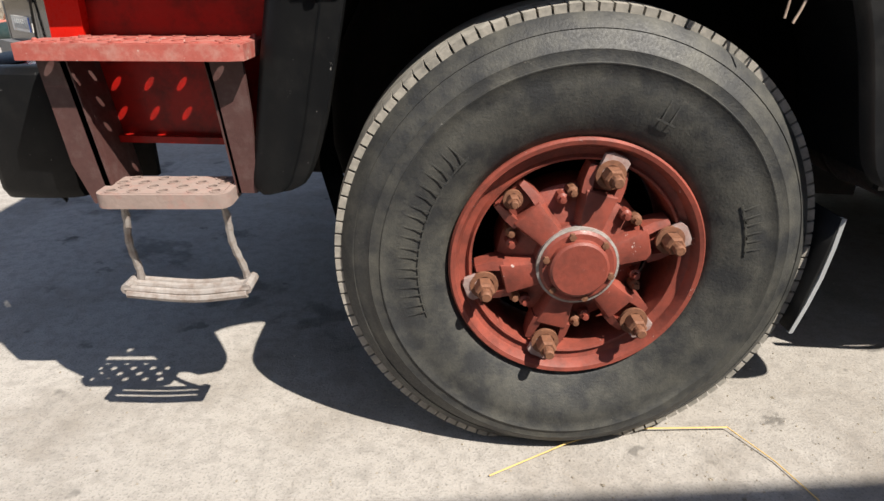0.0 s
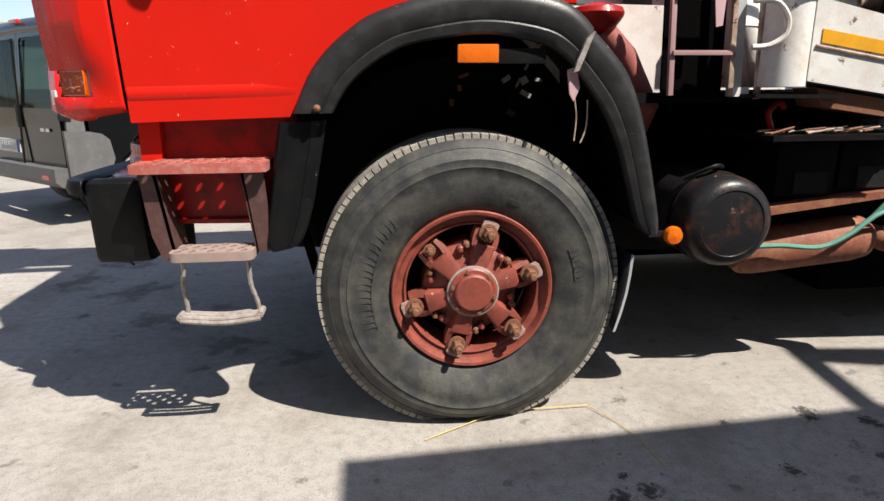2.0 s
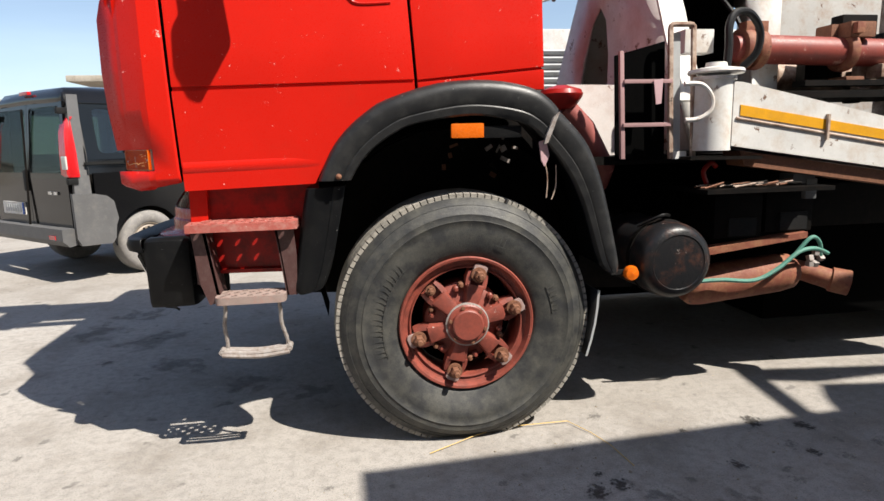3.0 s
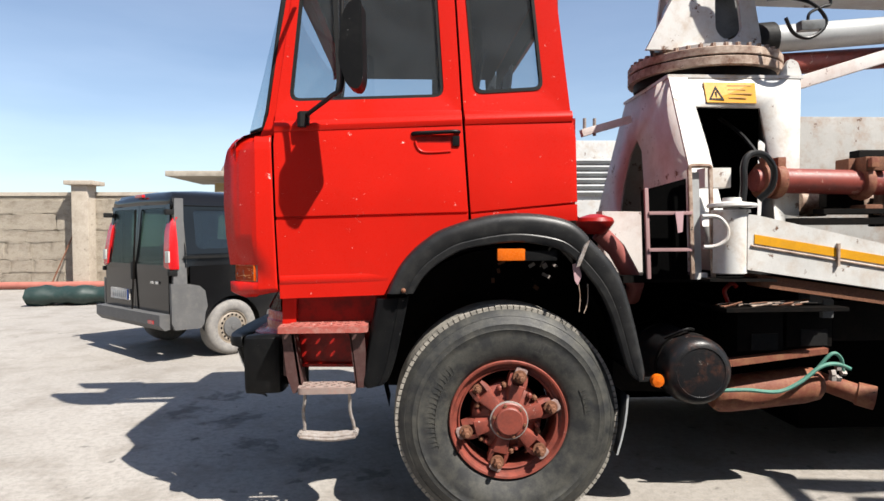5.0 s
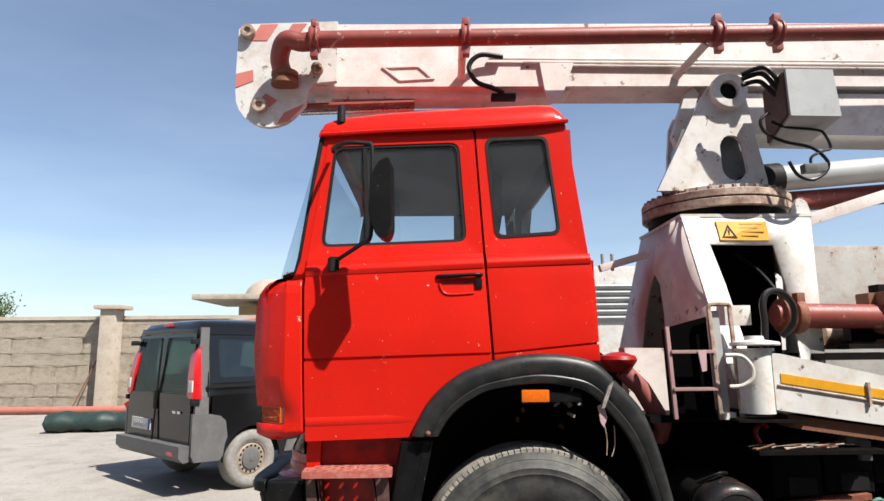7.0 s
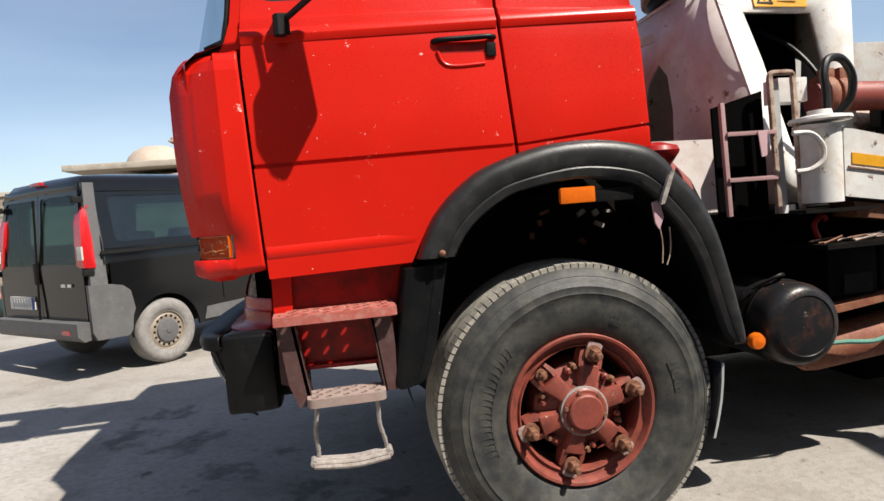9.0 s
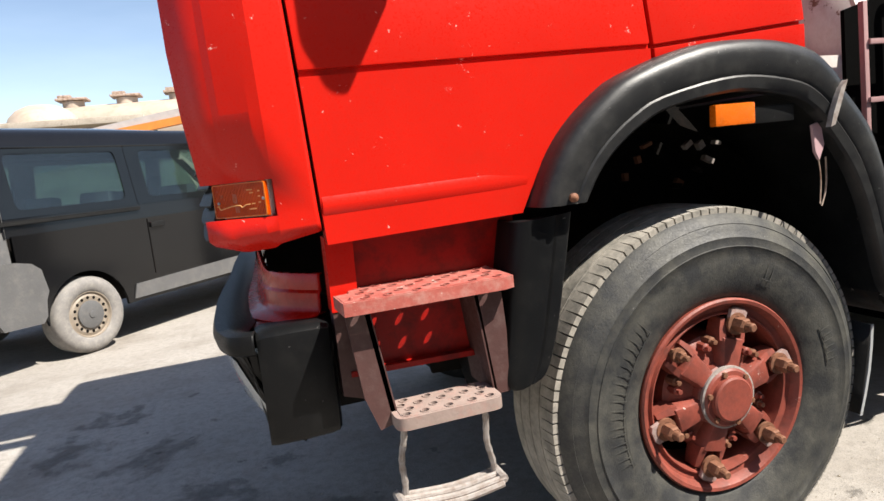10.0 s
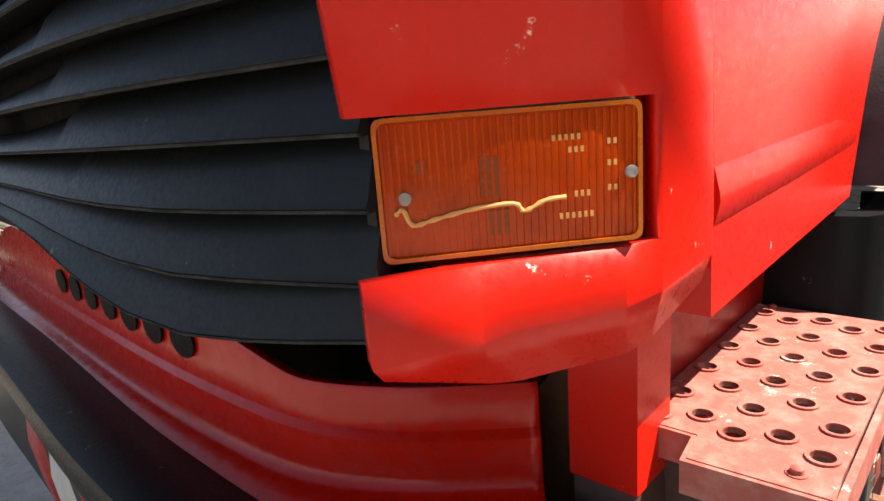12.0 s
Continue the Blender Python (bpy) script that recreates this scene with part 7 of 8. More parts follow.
        add_prism(bm, [(1.24, 0.37), (3.64, 0.37), (3.62, 0.56), (1.28, 0.50)], y0 - 0.014, y1 + 0.014)
        part("sill_trim", bm, VAN_GREY, van, "pale grey sill trim", local=True, bevel=0.008)
        bm = bmesh.new()
        lean_in = lambda p: 0.015 + 0.10 * max(0, p[1] - 1.2) / 0.6 if y0 == 0 else -0.015 - 0.10 * max(0, p[1] - 1.2) / 0.6
        add_prism(bm, [(0.05, 0.89), (0.215, 0.89), (0.215, 1.3), (0.215, 1.6), (0.235, 1.86), (0.13, 1.86), (0.08, 1.4)], y0 - 0.014, y1 + 0.0, lean=lean_in)
        part("rear_pillar", bm, VAN_GREY, van, "dusty grey rear pillar", local=True, bevel=0.01)
    core = bmesh.new()
    add_box(core, (2.5, W / 2, 0.72), (4.3, 1.3, 0.75))
    part("floor_pan", core, GREASE_SHADE, van, local=True)
    # side windows, rail
    for side in (0, 1):
        f = (lambda p: tuck(p[1]) + 0.004) if side == 0 else (lambda p: W - 0.012 - tuck(p[1]))
        for x0, x1 in ((0.29, 1.41), (1.56, 2.70), (2.87, 3.6)):
            bm = bmesh.new()
            top = min(x1, 3.15)
            add_prism(bm, [(x0, 1.24), (x1, 1.24), (top, 1.48) if top == x1 else (3.4, 1.48), (top, 1.73), (x0, 1.73), (x0, 1.48)], 0.0, 0.005, lean=f)
            ob = part("side_window", bm, VAN_GLASS, van, "dark tinted side window", local=True)
            ob.visible_shadow = False
            if x1 < 3:
                bm = bmesh.new()
                lo = 0.215 if x0 < 1 else 1.47
                hi = 1.46 if x0 < 1 else 2.76
                add_ring(bm, round_poly([(lo, 1.225), (hi, 1.225), (hi, 1.77), (lo, 1.77)], 0.02, 6), round_poly([(x0 + 0.06, 1.285), (x1 - 0.05, 1.285), (x1 - 0.05, 1.735), (x0 + 0.06, 1.735)], 0.07, 6), -0.008, 0.001, lean=f)
                part("window_border", bm, VAN_BORDER, van, "glossy black border of the side glass", local=True)
    bm = bmesh.new()
    add_box(bm, (0.82, 0.006, 1.185), (1.28, 0.03, 0.024))
    add_box(bm, (0.82, 0.002, 1.203), (1.30, 0.012, 0.006))
    part("door_rail", bm, BLACK, van, "black sliding-door rail", local=True, bevel=0.008)
    for x in (1.52, 2.78):
        bm = bmesh.new()
        add_box(bm, (x, 0.0, 0.82), (0.008, 0.012, 0.52))
        part("door_gap", bm, GREASE_SHADE, van, local=True)
    bm = bmesh.new()
    add_box(bm, (1.62, -0.012, 1.02), (0.16, 0.03, 0.05))
    part("door_handle", bm, BLACK, van, local=True, bevel=0.008)
    # rear doors
    for y0, y1 in ((0.06, 0.935), (0.945, W - 0.06)):
        door = new("rear_door")
        door.parent = van
        lf = lambda p: rear_x(p[1])
        top0, top1 = (y0 + 0.09, y1) if y0 < 0.5 else (y0, y1 - 0.09)
        bm = bmesh.new()
        add_prism(bm, [(y0, 0.56), (y1, 0.56), (y1, 1.04), (y0, 1.04)], 0.0, 0.04, axis="x", lean=lf)
        part("door_sheet", bm, VAN_BLACK, door, "dusty dark rear door", local=True, bevel=0.005)
        bm = bmesh.new()
        o = [(y0, 1.04), (y1, 1.04), (top1, 1.80), (top0, 1.80)]
        i = [(y0 + 0.10, 1.10), (y1 - 0.04, 1.10), (top1 - 0.04, 1.755), (top0 + 0.05, 1.755)] if y0 < 0.5 else [(y0 + 0.04, 1.10), (y1 - 0.10, 1.10), (top1 - 0.05, 1.755), (top0 + 0.04, 1.755)]
        add_ring(bm, round_poly(o, 0.02, 6), round_poly(i, 0.05, 6), 0.0, 0.03, axis="x", lean=lf)
        part("door_frame", bm, VAN_BLACK, door, local=True)
        bm = bmesh.new()
        add_prism(bm, [(i[0][0] - 0.01, 1.09), (i[1][0] + 0.01, 1.09), (i[2][0] + 0.01, 1.765), (i[3][0] - 0.01, 1.765)], 0.008, 0.012, axis="x", lean=lf)
        ob = part("rear_window", bm, VAN_GLASS, door, "dark tinted rear window", local=True)
        ob.visible_shadow = False
    bm = bmesh.new()
    add_box(bm, (0.012, W / 2, 1.15), (0.02, 0.012, 1.2), Matrix.Rotation(radians(3), 3, "Y"))
    part("door_split", bm, GREASE_SHADE, van, local=True)
    bm = bmesh.new()
    add_box(bm, (0.02, 0.98, 1.02), (0.05, 0.06, 0.22))
    part("rear_handle", bm, BLACK, van, local=True, bevel=0.015)
    bm = bmesh.new()
    add_box(bm, (0.012, 1.36, 0.72), (0.02, 0.54, 0.13))
    part("number_plate", bm, WHITE, van, "pale number plate with plain bars", local=True)
    for k in range(7):
        bm = bmesh.new()
        add_box(bm, (0.0, 1.18 + 0.06 * k, 0.72), (0.006, 0.03, 0.08))
        part("plate_bar", bm, GREY, van, local=True)
    bm = bmesh.new()
    add_box(bm, (0.0, 1.11, 0.72), (0.006, 0.035, 0.125))
    part("plate_end", bm, material_once("blue_plate_end", (0.02, 0.08, 0.35)), van, local=True)
    for k in range(2):
        bm = bmesh.new()
        add_box(bm, (0.01, 0.32 + 0.12 * k, 0.90), (0.012, 0.08, 0.03))
        part("badge", bm, CHROME, van, "plain pale badge", local=True)
    # rear bumper
    bm = bmesh.new()
    add_prism(bm, [(0.08, 0.40), (0.08, 0.56), (-0.10, 0.56), (-0.10, 0.44), (-0.04, 0.38)], 0.04, W - 0.04)
    part("rear_bumper", bm, VAN_GREY, van, "grey plastic rear bumper step", local=True, bevel=0.015)
    bm = bmesh.new()
    add_box(bm, (-0.10, 0.26, 0.47), (0.012, 0.14, 0.04))
    part("bumper_reflector", bm, LAMP_RED, van, local=True)
    # lamps
    for y in (0.03, W - 0.03):
        light = new("tail_light")
        light.parent = van
        s = 1 if y < 1 else -1
        bm = bmesh.new()
        rows = []
        for z, d, w in ((1.06, 0.02, 0.05), (1.09, 0.0, 0.07), (1.3, -0.005, 0.075), (1.5, 0.0, 0.07), (1.60, 0.02, 0.06), (1.645, 0.05, 0.04)):
            t = 0.085 * max(0, z - 1.08) / 0.8
            yy = y - s * 0.03 + s * 0.10 * max(0, z - 1.2) / 0.6
            rows.append([(0.12, yy, z), (0.04 + d + t, yy, z), (0.005 + d + t, yy + s * 0.02, z), (0.005 + d + t, yy + s * 2 * w, z), (0.05 + d + t, yy + s * 2 * w + s * 0.01, z)])
        add_loft(bm, rows)
        part("red_lens", bm, LAMP_RED, light, "tall red tail light lens", local=True, smooth=40)
        bm = bmesh.new()
        add_box(bm, (0.012, y + s * 0.03, 1.20), (0.02, 0.09, 0.13))
        part("clear_lens", bm, LENS, light, "clear reversing lens", local=True, bevel=0.02)
        for z in (1.02, 1.70):
            bm = bmesh.new()
            add_box(bm, (0.05, y - s * 0.01 + s * 0.06 * (z > 1.5), z), (0.10, 0.05, 0.06))
            part("hinge", bm, BLACK, light, "black door hinge", local=True, bevel=0.01)
    bm = bmesh.new()
    add_box(bm, (0.10, W / 2, 1.91), (0.04, 0.2, 0.035))
    part("brake_lamp", bm, LAMP_RED, van, "small red high brake lamp", local=True, bevel=0.008)
    # wheels
    first = None
    for x, y in ((0.80, 0.03), (4.08, 0.03), (0.80, W - 0.03), (4.08, W - 0.03)):
        s = 1 if y < 1 else -1
        wheel = new("wheel")
        wheel.parent = van
        bm = bmesh.new()
        add_lathe(bm, [(0.20, -0.005 * s), (0.215, -0.02 * s), (0.27, -0.03 * s), (0.315, -0.015 * s), (0.332, 0.015 * s), (0.335, 0.05 * s), (0.335, 0.17 * s), (0.3, 0.2 * s), (0.2, 0.2 * s)], (x, y, 0.335), seg=48, caps=False)
        tyre = part("tyre", bm, VAN_TYRE, wheel, "pale dusty van tyre", local=True, smooth=50)
        bm = bmesh.new()
        add_lathe(bm, [(0.205, 0.02 * s), (0.205, -0.006 * s), (0.195, -0.008 * s), (0.185, 0.012 * s), (0.16, 0.0), (0.115, 0.005 * s), (0.11, -0.012 * s), (0.09, -0.02 * s), (0.0, -0.022 * s)], (x, y, 0.335), seg=48, caps=False)
        rim = part("rim", bm, VAN_RIM, wheel, "dusty steel wheel", local=True, smooth=30)
        # dark discs on the closed rim paint the shade in its holes
        for k in range(16):
            a = 2 * math.pi * k / 16
            bm = bmesh.new()
            add_lathe(bm, [(0.014, 0.0), (0.014, -0.004 * s), (0.0, -0.005 * s)], (x + 0.148 * math.cos(a), y + 0.004 * s, 0.335 + 0.148 * math.sin(a)), seg=10, caps=False)
            part("rim_hole", bm, GREASE_SHADE, rim, local=True)
        bm = bmesh.new()
        add_lathe(bm, [(0.122, -0.004 * s), (0.118, -0.016 * s), (0.10, -0.022 * s), (0.03, -0.026 * s), (0.028, -0.033 * s), (0.0, -0.035 * s)], (x, y, 0.335), seg=24, caps=False)
        part("hub_cap", bm, VAN_GREY, wheel, "grey hub cap", local=True)
    # long wheelbase: everything ahead of the front door's edge sits further on
    for ob in van.children_recursive:
        if ob.type == "MESH":
            for v in ob.data.vertices:
                if v.co.x > 2.6:
                    v.co.x += 0.42
    for xx, yy in ((1.35, 0.45), (1.35, 1.35), (2.35, 0.5), (2.35, 1.3)):
        bm = bmesh.new()
        add_box(bm, (xx, yy, 1.08), (0.14, 0.44, 0.6), Matrix.Rotation(radians(10), 3, "Y"))
        part("seat_back", bm, SEAT, van, local=True, bevel=0.05)
    van.scale = (1.0, 1.0, 1.03)


build_van()


# ---- yard and distance ----
def build_pillar():
    pil = thing("gate_pillar", (-9.48, 14.5, 0), "weathered plaster gate pillar with a flat cap", "pillar")
    bm = bmesh.new()
    add_box(bm, (-9.48, 14.5, 1.42), (0.44, 0.5, 2.84))
    part("shaft", bm, PLASTER, pil, bevel=0.03)
    bm = bmesh.new()
    add_box(bm, (-9.46, 14.5, 2.90), (0.78, 0.7, 0.12))
    part("cap", bm, PLASTER, pil, "wider stone cap", bevel=0.03)


build_pillar()


def build_wall_blocks():
    """Rough courses of the yard wall, each block its own piece."""
    host = bpy.data.objects["wall_yard"]
    rng = random.Random(3)
    shapes = []
    for k in range(11):
        bm = bmesh.new()
        bmesh.ops.create_cube(bm, size=1.0)
        bmesh.ops.bevel(bm, geom=list(bm.edges), offset=0.07, segments=2, affect="EDGES")
        for v in bm.verts:
            v.co.y += rng.uniform(-0.16, 0.16)
            v.co.x += rng.uniform(-0.02, 0.02)
            v.co.z += rng.uniform(-0.02, 0.02)
        me = bpy.data.meshes.new("stone_block")
        bmesh.ops.recalc_face_normals(bm, faces=bm.faces)
        bm.to_mesh(me)
        bm.free()
        me.materials.append(WALLSTONE)
        shapes.append(me)
    z = 0.0
    for h in (0.42, 0.36, 0.5, 0.33, 0.45, 0.4):
        c = int(z * 10)
        x = -16.5 + (0.4 if c % 2 else 0.0)
        while x < -3.5:
            L = rng.uniform(0.35, 1.25)
            b = new("stone_block", rng.choice(shapes))
            b.parent = host
            b.location = (x + L / 2, 14.69 + rng.uniform(-0.006, 0.006), z + h / 2)
            b.scale = (L + 0.004, 0.07, h + 0.004)
            x += L
        z += h


build_wall_blocks()


def build_tarp():
    t = thing("tarpaulin_roll", (-6.8, 10.3, 0), "dark green rolled tarpaulin lying on the ground", "tarpaulin")
    rng = random.Random(6)
    bm = bmesh.new()
    rows = []
    for i in range(30):
        x = -8.45 + 4.6 * i / 29
        r = 0.20 + 0.025 * math.sin(i * 1.3) + rng.uniform(-0.02, 0.02)
        rows.append([(x + rng.uniform(-0.02, 0.02), 10.3 + 0.02 * i + 1.5 * r * math.cos(a), max(0.005, 0.2 + r * math.sin(a) * (1 + 0.08 * math.sin(3 * a + i)))) for a in [2 * math.pi * k / 18 for k in range(18)]])
    add_loft(bm, rows, closed=True, caps=True)
    part("roll", bm, TARP, t, smooth=60)
    p = thing("red_pipe_length", (-12, 14.2, 0), "faded red pipe lying along the wall", "pipe")
    bm = bmesh.new()
    add_tube(bm, [(-18, 14.3, 0.11), (-8.6, 14.2, 0.11)], 0.10, 12)
    part("pipe_body", bm, material_once("faded_red", (0.35, 0.12, 0.09)), p)
    f = thing("scrap_frame", (-7.0, 13.0, 0), "red and orange steel frame parts stacked by the pillar", "frame")
    for a, b, mat in (((-8.3, 13.2, 0.3), (-6.2, 13.0, 1.5), RED_WORN), ((-8.0, 13.0, 0.15), (-6.0, 12.8, 0.9), ORANGE), ((-7.7, 13.3, 0.3), (-6.0, 13.1, 0.35), RED_WORN), ((-6.6, 13.0, 0.0), (-6.6, 13.0, 1.2), RED_WORN)):
        bm = bmesh.new()
        d = V(*b) - V(*a)
        add_box(bm, (V(*a) + V(*b)) / 2, (d.length, 0.12, 0.12), d.to_track_quat("X", "Z").to_matrix())
        part("bar", bm, mat, f)
    r = thing("leaning_rod", (-10.2, 14.3, 0), "thin rusty rod leaning on the wall", "rod")
    bm = bmesh.new()
    add_tube(bm, [(-10.3, 14.2, 0.0), (-9.75, 14.6, 1.7)], 0.02, 6)
    part("rod_body", bm, NUT, r)


build_tarp()


def build_distance():
    # tanker trailer beyond the van
    t = thing("tanker_trailer", (-2.0, 22, 0), "dusty tan tanker with hatches behind the van", "tanker")
    bm = bmesh.new()
    add_tube(bm, [(-7.75, 23.0, 3.4), (-7.65, 23.0, 3.4), (-7.4, 23.0, 3.4), (-6.9, 23.0, 3.4), (3.0, 21.5, 3.4)], [0.2, 0.6, 0.95, 1.15, 1.15], 28)
    part("vessel", bm, TAN, t, "dusty tan cylindrical vessel", smooth=60)
    for k in range(4):
        x = -6.1 + 1.7 * k
        y = 22.88 - 0.25 * k
        h = new("hatch")
        h.parent = t
        bm = bmesh.new()
        add_lathe(bm, [(0.34, 4.4), (0.34, 4.72)], (x, y, 0), axis="z", seg=18)
        part("hatch_neck", bm, TAN, h)
        bm = bmesh.new()
        add_box(bm, (x, y, 4.78), (0.95, 0.8, 0.08))
        add_box(bm, (x - 0.2, y - 0.2, 4.87), (0.4, 0.3, 0.1))
        part("hatch_lid", bm, RUSTY, h, bevel=0.03)
    bm = bmesh.new()
    add_box(bm, (-2.0, 22.2, 1.5), (10, 1.2, 1.1), Matrix.Rotation(radians(-8), 3, "Z"))
    part("tanker_frame", bm, GREASE_SHADE, t)
    for x in (-5.5, -4.2, 1.5):
        bm = bmesh.new()
        add_lathe(bm, [(0.5, 21.0), (0.5, 21.4)], (x, 0, 0.5), seg=24)
        part("tanker_wheel", bm, RUBBER, t)
    # low building with a slab roof
    b = thing("roadside_building", (-6.5, 19, 0), "low ochre building with an overhanging slab roof", "building")
    bm = bmesh.new()
    add_box(bm, (-5.6, 19.5, 1.6), (3.0, 2.4, 3.2))
    part("wall", bm, OCHRE, b)
    bm = bmesh.new()
    add_box(bm, (-5.9, 19.2, 3.45), (5.0, 3.6, 0.18))
    part("roof_slab", bm, PLASTER, b, bevel=0.03)
    bm = bmesh.new()
    add_lathe(bm, [(1.05, 3.5), (1.02, 3.75), (0.9, 4.0), (0.7, 4.2), (0.42, 4.33), (0.0, 4.38)], (-6.55, 20.6, 0), axis="z", seg=28, caps=False)
    part("dome", bm, TAN, b, "weathered brown dome behind the roof slab", smooth=50)
    # stacked pale and orange girders beyond the van
    g = thing("girder_stack", (-3.4, 11.5, 0), "stack of pale and orange steel girders", "girders")
    for k, (a, c, mat) in enumerate((((-6.0, 11.6, 2.18), (-1.2, 11.6, 3.0), GREY), ((-6.1, 11.4, 2.12), (-1.2, 11.4, 2.8), ORANGE), ((-4.8, 11.7, 2.0), (-0.5, 11.7, 2.35), WHITE))):
        bm = bmesh.new()
        d = V(*c) - V(*a)
        add_box(bm, (V(*a) + V(*c)) / 2, (d.length, 0.2, 0.14), d.to_track_quat("X", "Z").to_matrix())
        part("girder", bm, mat, g)
    for x in (-5.4, -1.8):
        bm = bmesh.new()
        add_box(bm, (x, 11.55, 1.15), (0.2, 0.4, 2.3))
        part("trestle", bm, GREASE_SHADE, g)
    # pale truck body behind the pump truck
    w = thing("white_box_truck", (2.2, 6.5, 0), "white vehicle body with louvred vents behind the pump truck", "truck")
    bm = bmesh.new()
    add_box(bm, (3.4, 6.6, 1.65), (4.0, 2.0, 2.3))
    part("box_wall", bm, WHITE, w, bevel=0.03)
    for k in range(6):
        bm = bmesh.new()
        add_box(bm, (2.3, 5.58, 2.05 + 0.09 * k), (1.3, 0.05, 0.05), Matrix.Rotation(radians(35), 3, "X"))
        part("louvre", bm, GREY, w)
    for x in (2.2, 4.6):
        bm = bmesh.new()
        add_lathe(bm, [(0.45, 5.55), (0.45, 5.85)], (x, 0, 0.45), seg=24)
        part("truck_wheel", bm, RUBBER, w)


build_distance()


def build_tree():
    t = thing("tree", (-16.5, 19, 0), "green leafy tree behind the yard wall", "tree")
    rng = random.Random(9)
    bm = bmesh.new()
    add_tube(bm, [(-16.5, 19, 0), (-16.4, 19, 1.2), (-16.6, 19, 2.4), (-16.4, 19.1, 3.4)], [0.2, 0.16, 0.12, 0.05], 10)
    for k in range(6):
        a = 1.05 * k
        add_tube(bm, [(-16.5, 19, 1.8), (-16.5 + 0.6 * math.cos(a), 19 + 0.6 * math.sin(a), 2.7), (-16.5 + 1.1 * math.cos(a), 19 + 1.1 * math.sin(a), 3.3)], [0.08, 0.05, 0.02], 6)
    part("trunk", bm, WOODY, t)
    bm = bmesh.new()
    for c in range(46):
        u = V(rng.gauss(0, 1), rng.gauss(0, 1), rng.gauss(0, 0.8))
        c0 = V(-16.5, 19, 3.05) + u.normalized() * rng.uniform(0.2, 1.35) * V(1, 1, 0.8).length / 1.6
        for k in range(60):
            p = c0 + V(rng.gauss(0, 0.2), rng.gauss(0, 0.2), rng.gauss(0, 0.16))
            d, e = V(rng.gauss(0, 1), rng.gauss(0, 1), rng.gauss(0, 1)).normalized(), V(rng.gauss(0, 1), rng.gauss(0, 1), rng.gauss(0, 1)).normalized()
            e = (e - d * e.dot(d)).normalized()
            vs = [bm.verts.new(q) for q in (p - d * 0.07, p + e * 0.03, p + d * 0.07, p - e * 0.03)]
            bm.faces.new(vs)
    tagged(part("crown", bm, LEAF, t), kind="stuff")


build_tree()


def build_straw():
    s = thing("straw", (0.2, 0.0, 0), "bent dry yellow straw on the concrete", "straw")
    bm = bmesh.new()
    add_tube(bm, [(-0.20, -0.13, 0.006), (0.02, -0.02, 0.012), (0.17, 0.035, 0.014)], 0.002, 5)
    add_tube(bm, [(0.17, 0.035, 0.014), (0.49, 0.04, 0.012)], 0.0022, 5)
    add_tube(bm, [(0.49, 0.04, 0.012), (0.56, -0.09, 0.007), (0.60, -0.22, 0.005), (0.62, -0.4, 0.004)], 0.0018, 5)
    part("stalk", bm, STRAW, s)


build_straw()


def stain_material(name, strength, near, far):
    m = bpy.data.materials.new(name)
    m.use_nodes = True
    nt = m.node_tree
    b = nt.nodes["Principled BSDF"]
    b.inputs["Base Color"].default_value = (0.035, 0.03, 0.026, 1)
    b.inputs["Roughness"].default_value = 0.7
    tr, mx, tc = (nt.nodes.new("ShaderNode" + k) for k in ("BsdfTransparent", "MixShader", "TexCoord"))
    ln, nz, mr, ad = (nt.nodes.new("ShaderNode" + k) for k in ("VectorMath", "TexNoise", "MapRange", "Math"))
    ln.operation = "LENGTH"
    nz.inputs["Scale"].default_value, nz.inputs["Detail"].default_value = 2.4, 9.0
    nt.links.new(tc.outputs["Object"], ln.inputs[0])
    oi, vadd = nt.nodes.new("ShaderNodeObjectInfo"), nt.nodes.new("ShaderNodeVectorMath")
    nt.links.new(tc.outputs["Object"], vadd.inputs[0])
    nt.links.new(oi.outputs["Location"], vadd.inputs[1])
    nt.links.new(vadd.outputs["Vector"], nz.inputs["Vector"])
    ad.operation = "MULTIPLY_ADD"
    ad.inputs[1].default_value = 3.2
    nt.links.new(nz.outputs["Fac"], ad.inputs[0])
    nt.links.new(ln.outputs["Value"], ad.inputs[2])
    for k, v in (("From Min", near), ("From Max", far), ("To Min", strength), ("To Max", 0.0)):
        mr.inputs[k].default_value = v
    nt.links.new(ad.outputs[0], mr.inputs["Value"])
    nt.links.new(mr.outputs["Result"], mx.inputs["Fac"])
    nt.links.new(tr.outputs["BSDF"], mx.inputs[1])
    nt.links.new(b.outputs["BSDF"], mx.inputs[2])
    nt.links.new(mx.outputs["Shader"], nt.nodes["Material Output"].inputs["Surface"])
    return m


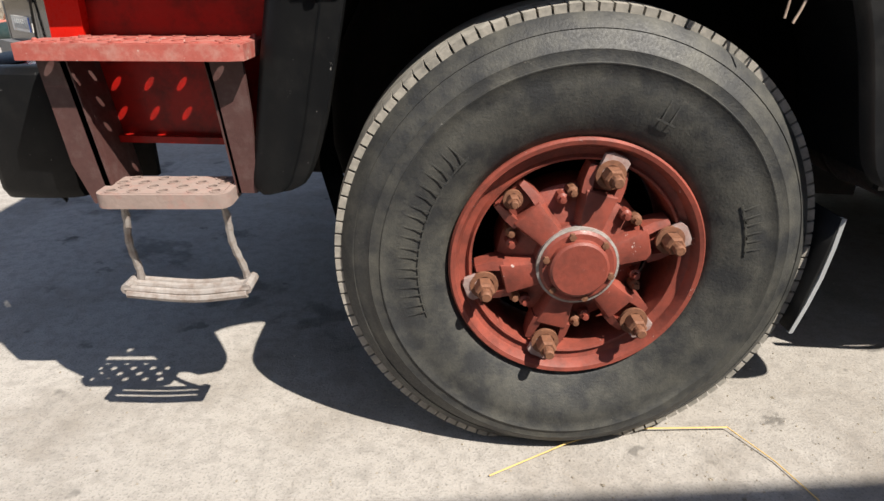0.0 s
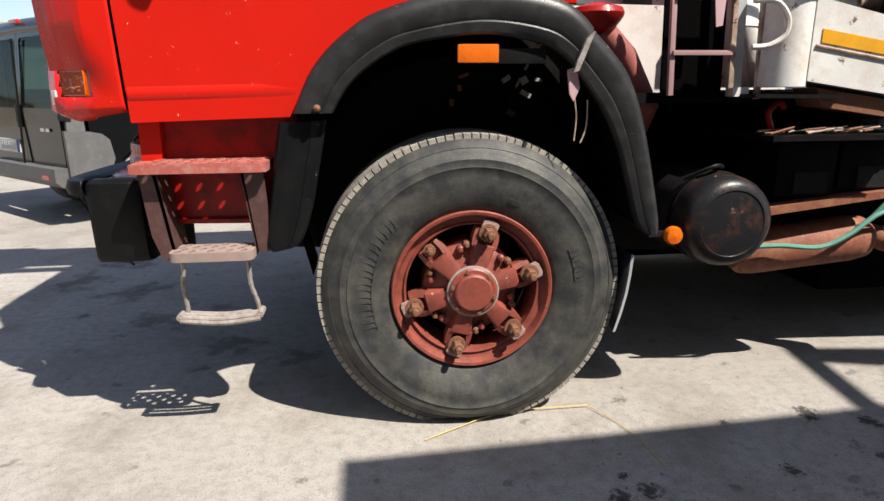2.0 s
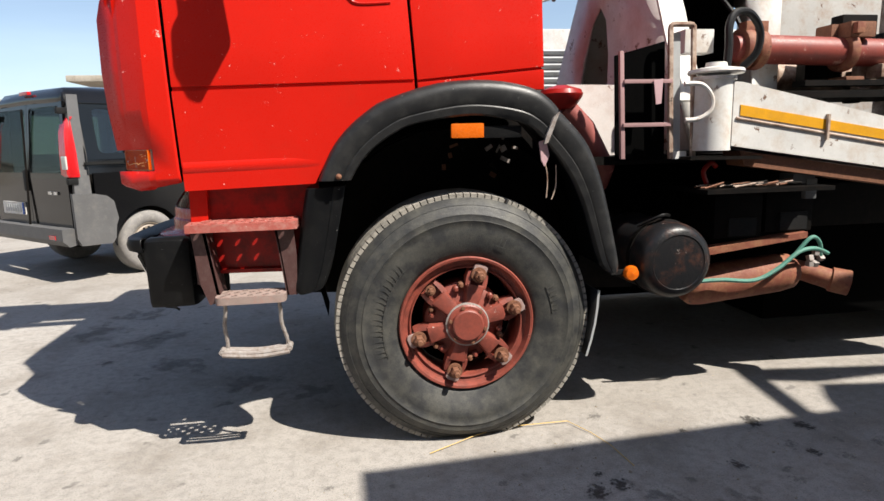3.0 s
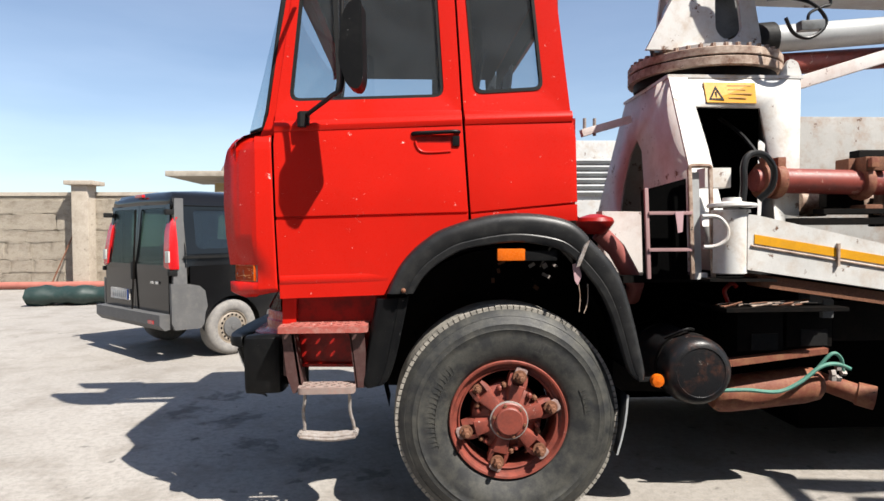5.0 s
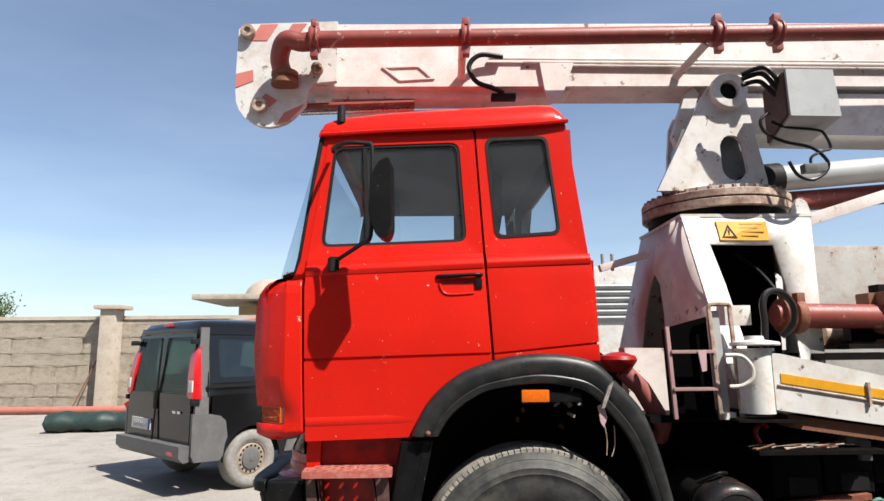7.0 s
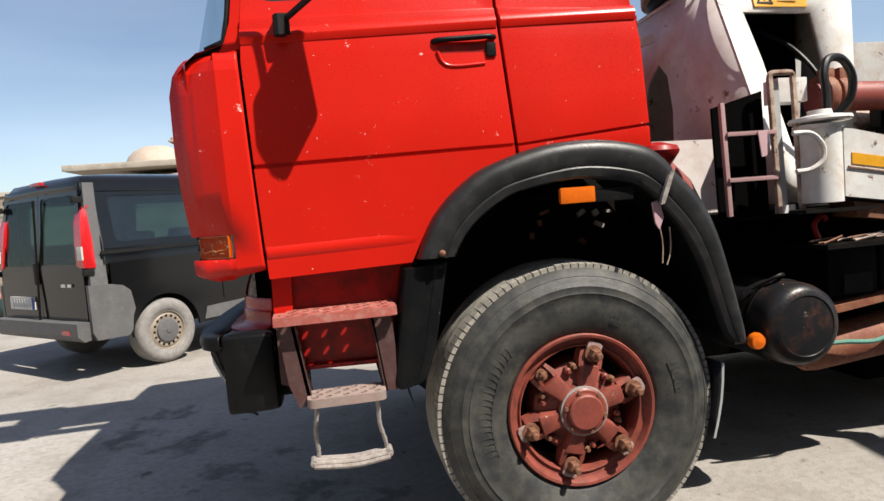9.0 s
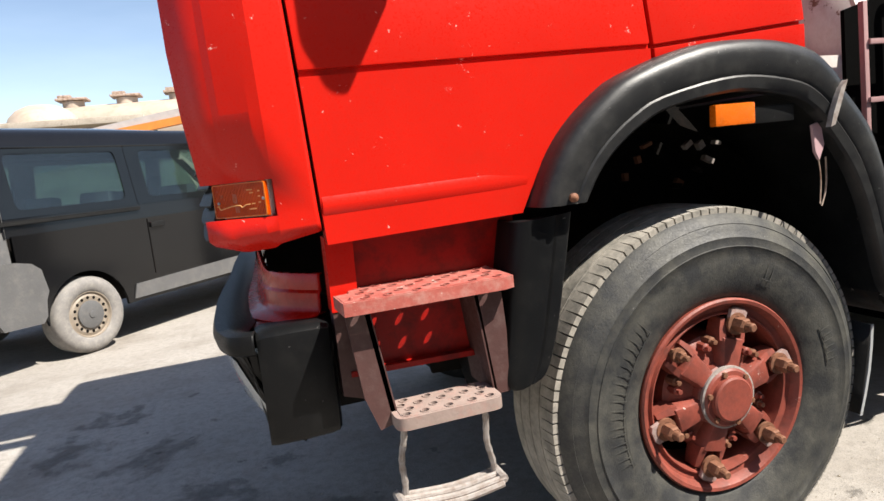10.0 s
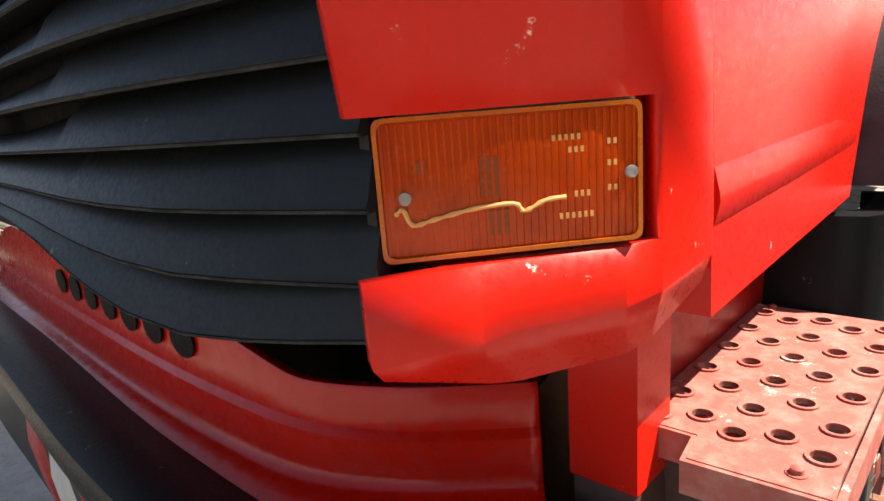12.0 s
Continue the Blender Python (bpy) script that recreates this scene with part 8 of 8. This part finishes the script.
def build_stains():
    faint, fresh = stain_material("oil_stain", 0.3, 1.85, 2.3), stain_material("fresh_oil_drip", 0.65, 2.05, 2.5)
    rng = random.Random(21)
    drips = [(1.352, -0.127, 0.08), (1.553, -0.211, 0.066), (1.419, -0.444, 0.045), (1.043, -0.474, 0.048), (0.451, -0.431, 0.028), (0.40, -0.547, 0.065), (0.503, -0.519, 0.05), (0.981, -0.145, 0.026)]
    # large spots by the cab: stains, also painted to deepen the shaded ground
    spots = [(0.647, 0.075, 0.06), (0.62, -0.62, 0.12), (0.9, -0.75, 0.16), (0.15, -0.8, 0.12), (-2.08, 1.44, 0.08), (-1.75, 1.1, 0.06), (-1.3, 1.5, 0.12), (-2.4, 2.2, 0.3), (-1.9, 1.9, 0.35), (-1.1, 0.9, 0.22), (-1.6, 1.3, 0.3), (-2.2, 2.6, 0.3), (-0.75, 0.7, 0.2), (1.37, -0.36, 0.055), (1.52, -0.5, 0.06), (1.75, -0.42, 0.07), (1.2, -0.62, 0.05), (1.05, -0.95, 0.09)]
    spots += [(rng.uniform(-2.6, 2.2), rng.uniform(-2.0, 2.6), rng.uniform(0.02, 0.05)) for _ in range(26)]
    me = None
    for x, y, r in spots + drips:
        if (x, y, r) == drips[0]:
            me = None
        if me is None:
            bm = bmesh.new()
            add_loft(bm, [[(-1, -1, 0), (1, -1, 0)], [(-1, 1, 0), (1, 1, 0)]])
            ob = part("oil_stain", bm, fresh if (x, y, r) in drips else faint, None)
            me = ob.data
        else:
            ob = new("oil_stain", me)
        ob.location, ob.scale, ob.rotation_euler = (x, y, 0.004), (r, r * rng.uniform(0.6, 1.0), 1), (0, 0, rng.uniform(0, 3))
        ob.parent = bpy.data.objects["ground"]


build_stains()


def build_grit():
    """Small stones and crumbs strewn over the concrete."""
    rng = random.Random(31)
    verts, faces = [], []
    for k in range(2600):
        x, y = rng.uniform(-3.0, 2.6), rng.uniform(-2.2, 2.4)
        if rng.random() < 0.6:
            x, y = rng.gauss(0.7, 0.9), rng.gauss(-0.45, 0.5)
        r = rng.choice((0.0015, 0.002, 0.002, 0.003, 0.004, 0.007 if rng.random() < 0.15 else 0.003))
        b = len(verts)
        a = rng.uniform(0, 3)
        for q in range(5):
            t = a + q * 1.2566
            verts.append((x + r * rng.uniform(0.7, 1.3) * math.cos(t), y + r * rng.uniform(0.7, 1.3) * math.sin(t), 0.0005))
        verts.append((x, y, r * rng.uniform(0.6, 1.1)))
        faces += [(b + q, b + (q + 1) % 5, b + 5) for q in range(5)]
    me = bpy.data.meshes.new("gravel")
    me.from_pydata(verts, [], faces)
    me.materials.append(WALLSTONE)
    tagged(new("gravel", me), "fine pale grit strewn over the concrete", "gravel", kind="stuff")


build_grit()
